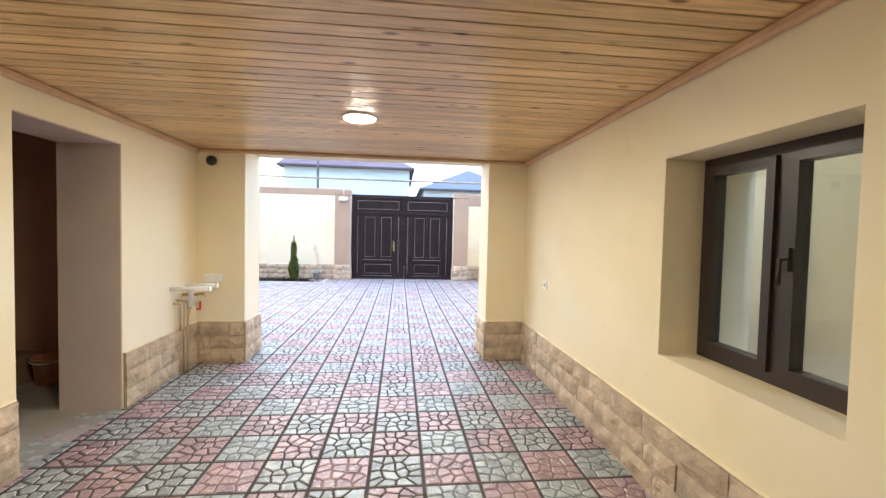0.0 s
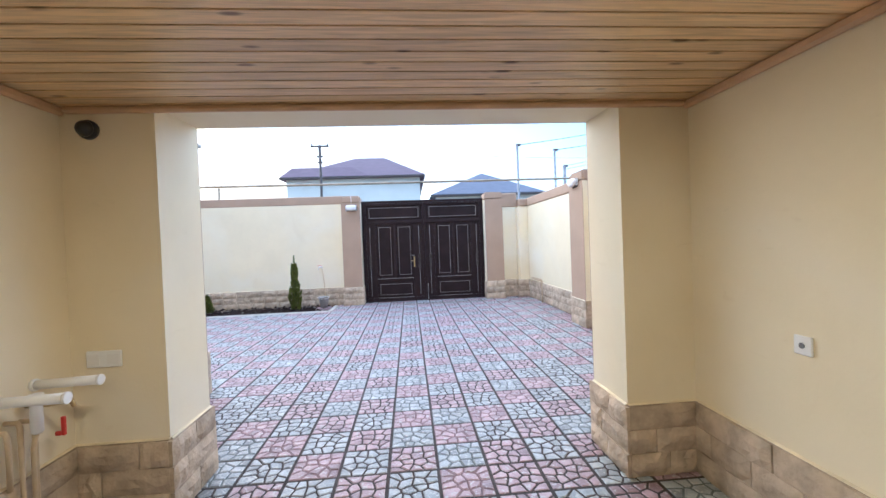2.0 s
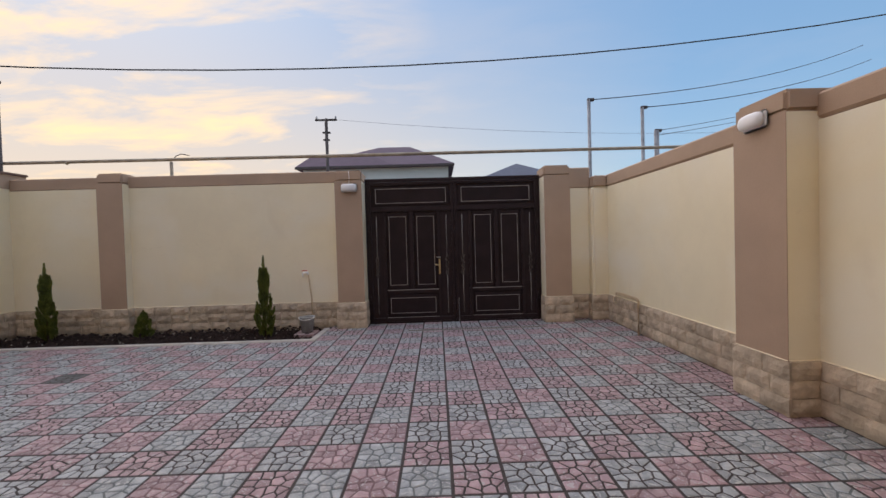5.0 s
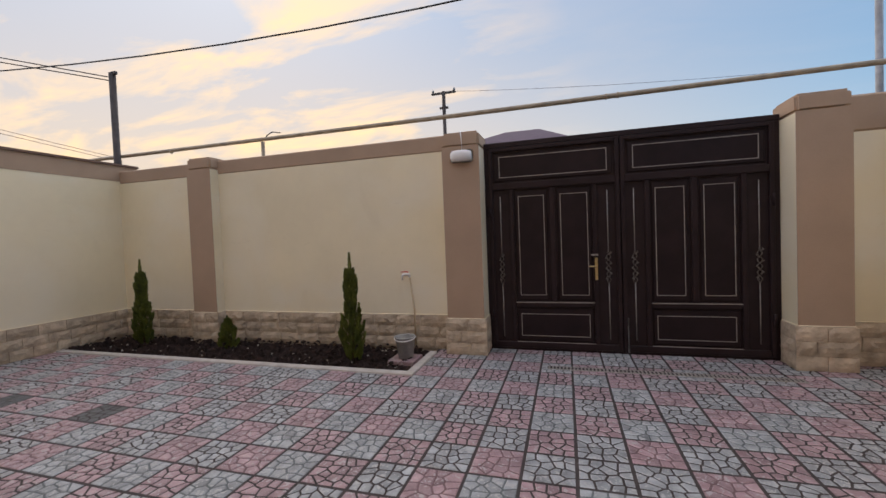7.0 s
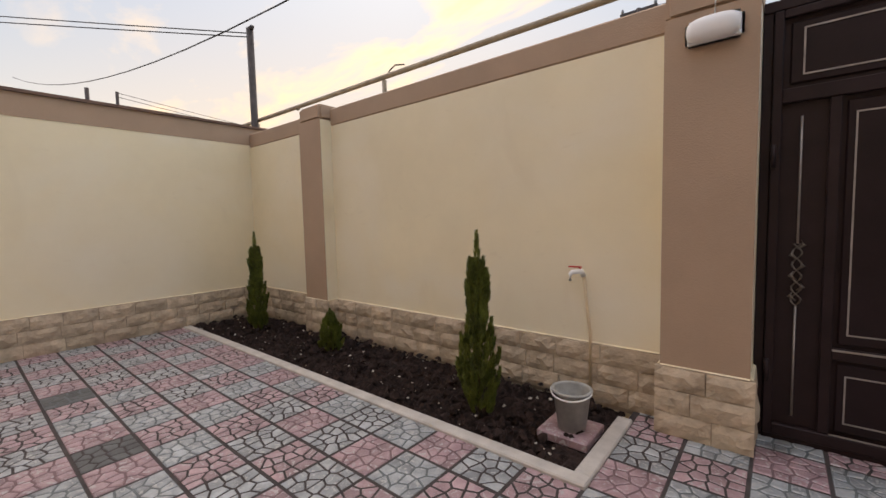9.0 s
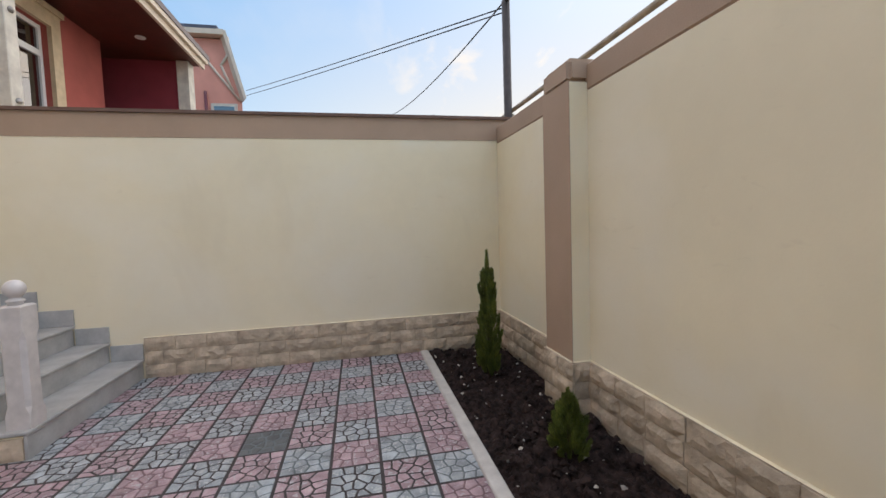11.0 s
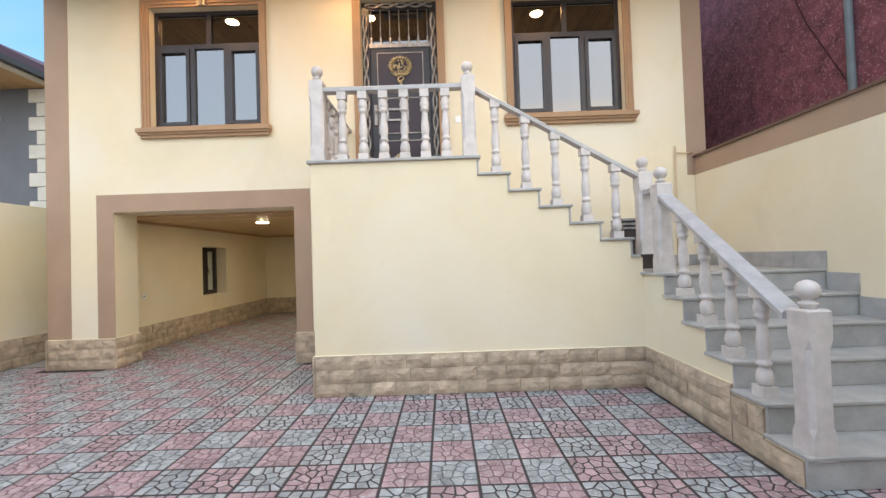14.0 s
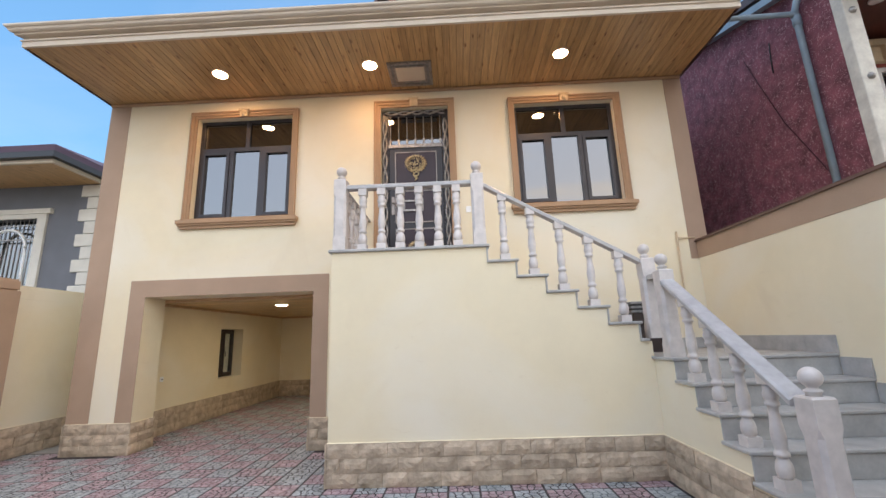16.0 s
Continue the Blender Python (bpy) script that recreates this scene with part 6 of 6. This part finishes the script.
# salmon gabled house beyond
ph = thing("gabled_house", "far salmon pink house with a white edged gable", "house", (0, 0.42, 0))
GX = -18.0
bm = bmesh.new()
g = [(5.2, -0.16), (7.35, -0.16), (7.35, 6.2), (6.9, 8.2), (5.2, 8.2)]
a = [bm.verts.new((GX, y, z)) for y, z in g]
b = [bm.verts.new((GX - 7, y - 4.2, z)) for y, z in g]
bm.faces.new(a)
bm.faces.new(b[::-1])
for i in range(5):
    j = (i + 1) % 5
    bm.faces.new((a[i], a[j], b[j], b[i]))
part("wall", bm, M_PINKWALL, ph)
bm = bmesh.new()
r = [bm.verts.new(p) for p in ((GX + 0.3, 7.50, 6.05), (GX + 0.3, 6.95, 8.25), (GX - 7.2, 2.7, 8.25), (GX - 7.2, 3.4, 6.05), (GX + 0.3, 7.57, 6.15), (GX + 0.3, 7.02, 8.42), (GX - 7.2, 2.8, 8.42), (GX - 7.2, 3.5, 6.15))]
for q in ((0, 1, 2, 3), (4, 7, 6, 5), (0, 4, 5, 1), (1, 5, 6, 2), (2, 6, 7, 3), (3, 7, 4, 0)):
    bm.faces.new([r[i] for i in q])
bx(bm, GX - 0.4, GX + 0.3, 4.6, 6.95, 8.25, 8.42)
part("roof", bm, M_EAVE, ph, "pale edged roof")
bm = bmesh.new()
bx(bm, GX - 0.6, GX + 0.1, 4.4, 6.7, 8.421, 8.62)
part("roof_covering", bm, M_SLATE, ph, "dark roof covering")
for q in (((6.2, 7.6), (7.3, 6.1)), ((6.75, 7.3), (7.1, 6.4)), ((6.75, 7.3), (7.0, 7.7))):
    bm = bmesh.new()
    tube(bm, [(GX + 0.03, *q[0]), (GX + 0.03, *q[1])], 0.045, 6)
    part("relief_band", bm, M_EAVE, ph)
bm = bmesh.new()
bx(bm, GX, GX + 0.05, 6.35, 7.2, 4.7, 6.0)
fw = part("window", bm, M_CORNER, ph)
box_part("pane", (GX + 0.05, GX + 0.06, 6.45, 7.1, 4.8, 5.9), M_GLASS, fw)
bm = bmesh.new()
tube(bm, [(GX + 0.05, 6.2, 4.0), (GX + 0.05, 6.2, 6.4)], 0.05, 8)
part("downpipe", bm, M_MAROON, ph)

# blue-grey house to the east
eh = thing("neighbour_house", "blue-grey rendered house with white quoins and purple roof", "house", (0, 0, 0))
EX, EY, EZ = 4.45, 3.6, 5.10
bm = bmesh.new()
pierced(bm, "y", EX, 16.0, -0.16, EZ, EY - 0.3, EY, [(5.75, 7.05, 2.75, 4.35)])
bx(bm, EX, EX + 0.3, -6.0, EY - 0.301, -0.16, EZ)
part("wall", bm, M_GREYWALL, eh)
z, k = 2.0, 0
while z < EZ - 0.05:
    w = 0.40 if k % 2 == 0 else 0.24
    box_part("quoin", (EX - 0.03, EX + w, EY + 0.001, EY + 0.04, z, z + 0.27), M_QUOIN, eh, bevel=0.01)
    z += 0.28
    k += 1
bm = bmesh.new()
for q in ((5.55, 5.749, 2.6, 4.45), (7.051, 7.25, 2.6, 4.45), (5.749, 7.051, 4.351, 4.45)):
    bx(bm, q[0], q[1], EY + 0.001, EY + 0.05, q[2], q[3])
bx(bm, 5.45, 7.35, EY + 0.001, EY + 0.08, 4.451, 4.56)
ew = part("window", bm, M_QUOIN, eh, "off-white window surround")
box_part("pane", (5.75, 7.05, EY - 0.18, EY - 0.17, 2.75, 4.35), M_GLASS, ew)
bm = bmesh.new()
for k in range(13):
    gx = 5.8 + k * 0.1
    tube(bm, [(gx, EY - 0.03, 2.75), (gx, EY - 0.03, 4.35)], 0.008, 6)
bx(bm, 5.75, 7.05, EY - 0.04, EY - 0.02, 3.88, 3.91)
bx(bm, 5.75, 7.05, EY - 0.04, EY - 0.02, 4.2, 4.22)
part("grille", bm, M_SILVER, ew, "white painted window grille")
bm = bmesh.new()
tube(bm, [(6.4 + 0.42 * math.cos(a), EY - 0.015, 3.7 + 0.42 * math.sin(a)) for a in [math.pi * k / 16 for k in range(17)]], 0.03, 8)
for sx in (-0.42, 0.42):
    tube(bm, [(6.4 + sx, EY - 0.015, 3.7), (6.4 + sx * 1.1, EY - 0.015, 2.75)], 0.03, 8)
part("grille_arch", bm, M_WHITEP, ew, "white painted arch in the grille")
bm = bmesh.new()
bx(bm, EX - 0.02, 16.0, -6.0, EY + 1.15, EZ, EZ + 0.03)
part("soffit", bm, M_PINE_S, eh, "wooden soffit")
bm = bmesh.new()
bx(bm, EX - 0.08, 16.0, EY + 1.151, EY + 1.21, EZ - 0.02, EZ + 0.17)
bx(bm, EX - 0.08, EX - 0.021, -6.0, EY + 1.15, EZ - 0.02, EZ + 0.17)
part("fascia", bm, M_EAVE, eh)
bm = bmesh.new()
hip_roof(bm, EX - 0.16, 16.2, -6.2, EY + 1.3, EZ + 0.171, EZ + 2.0, EX + 2.6, 13, -1.5)
part("roof", bm, M_PURPLE, eh, "purple metal roof")
bm = bmesh.new()
bx(bm, EX - 0.2, 16.0, EY + 1.215, EY + 1.33, EZ + 0.05, EZ + 0.166)
bx(bm, EX - 0.2, EX - 0.085, -6.0, EY + 1.214, EZ + 0.05, EZ + 0.166)
part("gutter", bm, M_BLACKP, eh, "black rain gutter")


# bare trees far beyond the west wall
def bare_tree(at, h, seed):
    rnd = random.Random(seed)
    t = thing("bare_tree", "far leafless tree with many thin twigs", "tree", at, group="far bare trees")
    bm = bmesh.new()
    tube(bm, [(0, 0, -0.16), (0.1, 0, h * 0.25), (0, 0.1, h * 0.5)], [0.22, 0.17, 0.10], 8)
    part("trunk", bm, M_BARK, t)
    bm = bmesh.new()

    def grow(p, d, ln, r, depth):
        q = p + d * ln
        tube(bm, [p, (p + q) / 2 + Vector((rnd.uniform(-1, 1), rnd.uniform(-1, 1), 0)) * ln * 0.06, q], [r, r * 0.8, r * 0.6], 4, caps=False)
        if depth:
            for _ in range(rnd.randint(3, 4)):
                nd = (d + Vector((rnd.uniform(-1, 1), rnd.uniform(-1, 1), rnd.uniform(-0.1, 0.7))) * 0.75).normalized()
                grow(q - d * ln * rnd.uniform(0, 0.4), nd, ln * rnd.uniform(0.6, 0.8), r * 0.55, depth - 1)

    for _ in range(5):
        grow(Vector((0, 0.05, h * rnd.uniform(0.3, 0.5))), Vector((rnd.uniform(-0.8, 0.8), rnd.uniform(-0.8, 0.8), 1)).normalized(), h * 0.2, 0.07, 3)
    part("limbs", bm, M_BARK, t)


bare_tree((-33.5, 30, 0), 8.8, 1)
bare_tree((-37.5, 29, 0), 8.4, 2)


# ---- split stone plinths ----
def stone_mesh(seed):
    rnd = random.Random(seed)
    nx, nz = 5, 3
    bm = bmesh.new()
    g = []
    for i in range(nx + 1):
        col = []
        for k in range(nz + 1):
            edge = i in (0, nx) or k in (0, nz)
            d = -rnd.uniform(0.52, 0.66) if edge else -rnd.uniform(0.78, 1.10)
            jx = 0 if i in (0, nx) else rnd.uniform(-0.03, 0.03)
            col.append(bm.verts.new((i / nx - 0.5 + jx, d, k / nz - 0.5 + (rnd.uniform(-0.025, 0.025) if k in (0, nz) and not i in (0, nx) else 0))))
        g.append(col)
    for i in range(nx):
        for k in range(nz):
            bm.faces.new((g[i][k], g[i + 1][k], g[i + 1][k + 1], g[i][k + 1]))
    rim = [g[i][0] for i in range(nx + 1)] + [g[nx][k] for k in range(1, nz + 1)] + [g[i][nz] for i in range(nx - 1, -1, -1)] + [g[0][k] for k in range(nz - 1, 0, -1)]
    back = [bm.verts.new((v.co.x, 0, v.co.z)) for v in rim]
    for i in range(len(rim)):
        j = (i + 1) % len(rim)
        bm.faces.new((rim[i], back[i], back[j], rim[j]))
    return mesh_of("stone", bm, M_STONE)


STONES = [stone_mesh(40 + i) for i in range(10)]
stone_rnd = random.Random(21)


def plinth(x0, y0, x1, y1, label="pale brown split stone plinth", top=PL, over=0.0, rows=3):
    """A run of courses of split stones; the stones stand out to the right of the way from (x0, y0) to (x1, y1)."""
    d = Vector((x1 - x0, y1 - y0, 0))
    ln = d.length
    d.normalize()
    out = Vector((d.y, -d.x, 0))
    ang = math.atan2(d.y, d.x)
    bm = bmesh.new()
    a, b = Vector((x0, y0, 0)) + out * 0.001, Vector((x1, y1, 0)) + out * 0.001
    vs = [bm.verts.new(p + Vector((0, 0, z))) for z in (-0.03, top + 0.004) for p in (a, b, b + out * 0.010, a + out * 0.010)]
    for q in ((0, 1, 2, 3), (4, 7, 6, 5), (0, 4, 5, 1), (1, 5, 6, 2), (2, 6, 7, 3), (3, 7, 4, 0)):
        bm.faces.new([vs[i] for i in q])
    run = structure("stone_plinth", bm, M_MORTAR, label, "plinth")
    bm = bmesh.new()
    vs = [bm.verts.new(p + Vector((0, 0, z))) for z in (top + 0.0045, top + 0.011) for p in (a, b, b + out * 0.016, a + out * 0.016)]
    for v in vs[6:]:
        v.co -= out * 0.010
    for q in ((0, 1, 2, 3), (4, 7, 6, 5), (0, 4, 5, 1), (1, 5, 6, 2), (2, 6, 7, 3), (3, 7, 4, 0)):
        bm.faces.new([vs[i] for i in q])
    part("plaster_lip", bm, M_LIP, run, "pale plaster lip")
    hgt = top / rows
    for row in range(rows):
        s = -over
        first = True
        while s < ln + over - 0.01:
            w = stone_rnd.uniform(0.24, 0.36)
            if first and row % 2:
                w *= 0.55
            first = False
            if ln + over - (s + w) < 0.13:
                w = ln + over - s
            ob = new("stone", stone_rnd.choice(STONES))
            c = Vector((x0, y0, 0)) + d * (s + w / 2) + out * 0.002
            ob.matrix_basis = Matrix.Translation((c.x, c.y, row * hgt + hgt / 2)) @ Matrix.Rotation(ang, 4, "Z") @ Matrix.Diagonal((w - 0.005, stone_rnd.uniform(0.030, 0.042), hgt - 0.004, 1))
            ob.parent = run
            s += w


# carport
plinth(CE, YI, CE, CB)
plinth(CW, CB, CW, 3.20)
plinth(CW, 4.11, CW, YI)
plinth(CW, YI, OPL, YI)
plinth(OPR, YI, CE, YI)
plinth(OPL, YI, OPL, YF, over=0.03)
plinth(OPR, YF, OPR, YI, over=0.03)
plinth(CE, CB, 0.51, CB)
plinth(-0.54, CB, CW, CB)
# house front and its east side
plinth(HE, YF, OPR, YF)
plinth(HE, 0.0, HE, YF, over=0.03)
plinth(OPL, YF, -1.89, YF)
# stairs
plinth(-1.89, YF, -1.89, SF, over=0.03)
plinth(-1.89, SF, SX, SF)
plinth(SX, SF, SX, YS[3] - 0.03)
plinth(SX, YS[3] - 0.03, SX, YS[4] - 0.03, top=0.36, rows=2)
plinth(SX, YS[4] - 0.03, SX, YS[5] - 0.022, top=RL - 0.05, rows=1)
# yard
plinth(XW, YS[5] + 0.03, XW, YN)
plinth(XW, YN, -5.41, YN)
plinth(-4.98, YN, -1.40, YN)
plinth(-5.41, YN, -5.41, 13.10)
plinth(-5.41, 13.10, -4.98, 13.10, over=0.03)
plinth(-4.98, 13.10, -4.98, YN)
plinth(-1.40, YN, -1.40, 13.05)
plinth(-1.40, 13.05, -0.95, 13.05, over=0.03)
plinth(-0.95, 13.05, -0.95, 13.34)
plinth(2.14, 13.34, 2.14, 13.05)
plinth(2.14, 13.05, 2.58, 13.05, over=0.03)
plinth(2.58, 13.05, 2.58, YN + 0.05)
plinth(2.58, YN + 0.05, 2.98, YN + 0.05)
plinth(2.98, YN + 0.05, 2.98, YN - 0.12)
plinth(2.98, YN - 0.12, XE, YN - 0.12, over=0.03)
plinth(XE, YN - 0.12, XE, 9.77)
for ya, yb in ((9.77, 9.22), (6.65, 6.2)):
    plinth(XE, ya, 3.0, ya)
    plinth(3.0, ya, 3.0, yb, over=0.03)
    plinth(3.0, yb, XE, yb)
plinth(XE, 9.22, XE, 6.65)
plinth(XE, 6.2, XE, 0.0)


# ---- cast paving tiles ----
PITCH, TX, TY = 0.32, 0.03, 0.08
HALF = 0.152


def clip(poly, p, n):
    """The part of a polygon on the side of the line through p to which n does not point."""
    out = []
    for i, a in enumerate(poly):
        b = poly[(i + 1) % len(poly)]
        da, db = (a - p).dot(n), (b - p).dot(n)
        if da <= 0:
            out.append(a)
        if (da < 0 < db) or (db < 0 < da):
            out.append(a + (b - a) * (da / (da - db)))
    return out


def tile_data(seed):
    """One cast tile: a slab with irregular raised flat stones, as vertices, faces and material numbers."""
    rnd = random.Random(seed)
    n = 4
    seeds = [Vector(((i + 0.5 + rnd.uniform(-0.38, 0.38)) / n * 2 * HALF - HALF, (j + 0.5 + rnd.uniform(-0.38, 0.38)) / n * 2 * HALF - HALF)) for i in range(n) for j in range(n)]
    verts, faces, mats = [], [], []
    h = HALF
    for z in (-0.035, -0.004):
        verts += [(x, y, z) for x, y in ((-h, -h), (h, -h), (h, h), (-h, h))]
    for q in ((4, 5, 6, 7), (0, 1, 5, 4), (1, 2, 6, 5), (2, 3, 7, 6), (3, 0, 4, 7)):
        faces.append(q)
        mats.append(0)
    for k, s in enumerate(seeds):
        e = h - 0.003
        poly = [Vector(p) for p in ((-e, -e), (e, -e), (e, e), (-e, e))]
        for j, t in enumerate(seeds):
            if j != k and poly:
                d = t - s
                poly = clip(poly, s + d * 0.5 - d.normalized() * 0.0060, d.normalized())
        if len(poly) < 3:
            continue
        c = sum(poly, Vector((0, 0))) / len(poly)
        m = len(poly)
        b0 = len(verts)
        top = rnd.uniform(-0.0006, 0.0012)
        for p in poly:
            verts.append((p.x, p.y, -0.0039))
        for p in poly:
            q = c + (p - c) * (1 - min(0.4, 0.0075 / max((p - c).length, 0.012)))
            verts.append((q.x, q.y, top))
        faces.append(tuple(range(b0 + m, b0 + 2 * m)))
        mats.append(1)
        for i in range(m):
            j = (i + 1) % m
            faces.append((b0 + i, b0 + j, b0 + m + j, b0 + m + i))
            mats.append(1)
    return verts, faces, mats


VARIANTS = [tile_data(70 + i) for i in range(6)]
KINDS = ((M_PINKJ, M_PINK), (M_BLUEJ, M_BLUE), (M_BLUEJ, M_DARKT))


def mesh_from(name, verts, faces, mats, materials):
    me = bpy.data.meshes.new(name)
    me.from_pydata(verts, [], faces)
    for m in materials:
        me.materials.append(m)
    me.polygons.foreach_set("material_index", mats)
    me.update()
    return me


tile_meshes = [[mesh_from("tile", *v, kind) for v in VARIANTS] for kind in KINDS]
tile_rnd = random.Random(4)


def covered(x, y):
    """Whether a tile's middle would lie under a wall, the stairs or the bed."""
    if y < YI + 0.1:
        return not (CW - 0.15 < x < CE + 0.1 and y > CB - 0.1)
    if y < YF + 0.1:
        return not (OPL - 0.2 < x < OPR + 0.2 or HE + 0.1 < x < XE - 0.05)
    if x < XW - 0.05 or x > XE + 0.05 or y > 13.45:
        return True
    if x < -1.95 and y < SF - 0.1 or x < SX - 0.1 and y < YS[5] - 0.1:
        return True
    if x < -1.66 and y > 12.30 or (x < -1.0 or x > 2.2) and y > 13.4:
        return True
    return False


rest = [([], [], []) for _ in KINDS]
ix = 0
for i in range(-26, 14):
    for j in range(-3, 44):
        x, y = TX + (i + 0.5) * PITCH, TY + (j + 0.5) * PITCH
        if covered(x, y):
            continue
        kind = (i + j + 1) % 2
        if tile_rnd.random() < 0.03:
            kind = 1 - kind
        if (i, j) in ((-17, 33), (-13, 33)):
            kind = 2
        var, turn, dz = tile_rnd.randrange(6), tile_rnd.randrange(4), tile_rnd.uniform(-0.0004, 0.001)
        # along the south bed edge the last row is cut by the kerb
        if -4.7 < x < 0.6 and 7.35 < y < 12.2 and ix < 300:
            ob = new("tile", tile_meshes[kind][var])
            ob.matrix_basis = pose(x, y, dz, 0, 0, 90 * turn)
            ob.parent = paving_base
            ix += 1
        else:
            vs, fs, ms = rest[kind]
            b0 = len(vs)
            v, f, m = VARIANTS[var]
            co, si = ((1, 0), (0, 1), (-1, 0), (0, -1))[turn]
            vs += [(x + co * p[0] - si * p[1], y + si * p[0] + co * p[1], p[2] + dz) for p in v]
            fs += [tuple(b0 + a for a in q) for q in f]
            ms += m
for kind, (vs, fs, ms) in enumerate(rest):
    if vs:
        ob = new("tiles", mesh_from("tiles", vs, fs, ms, KINDS[kind]))
        ob.parent = paving_base
        tagged(ob, ("pink cast paving tiles", "grey-green cast paving tiles", "dark grey cast paving tiles")[kind], kind="stuff")
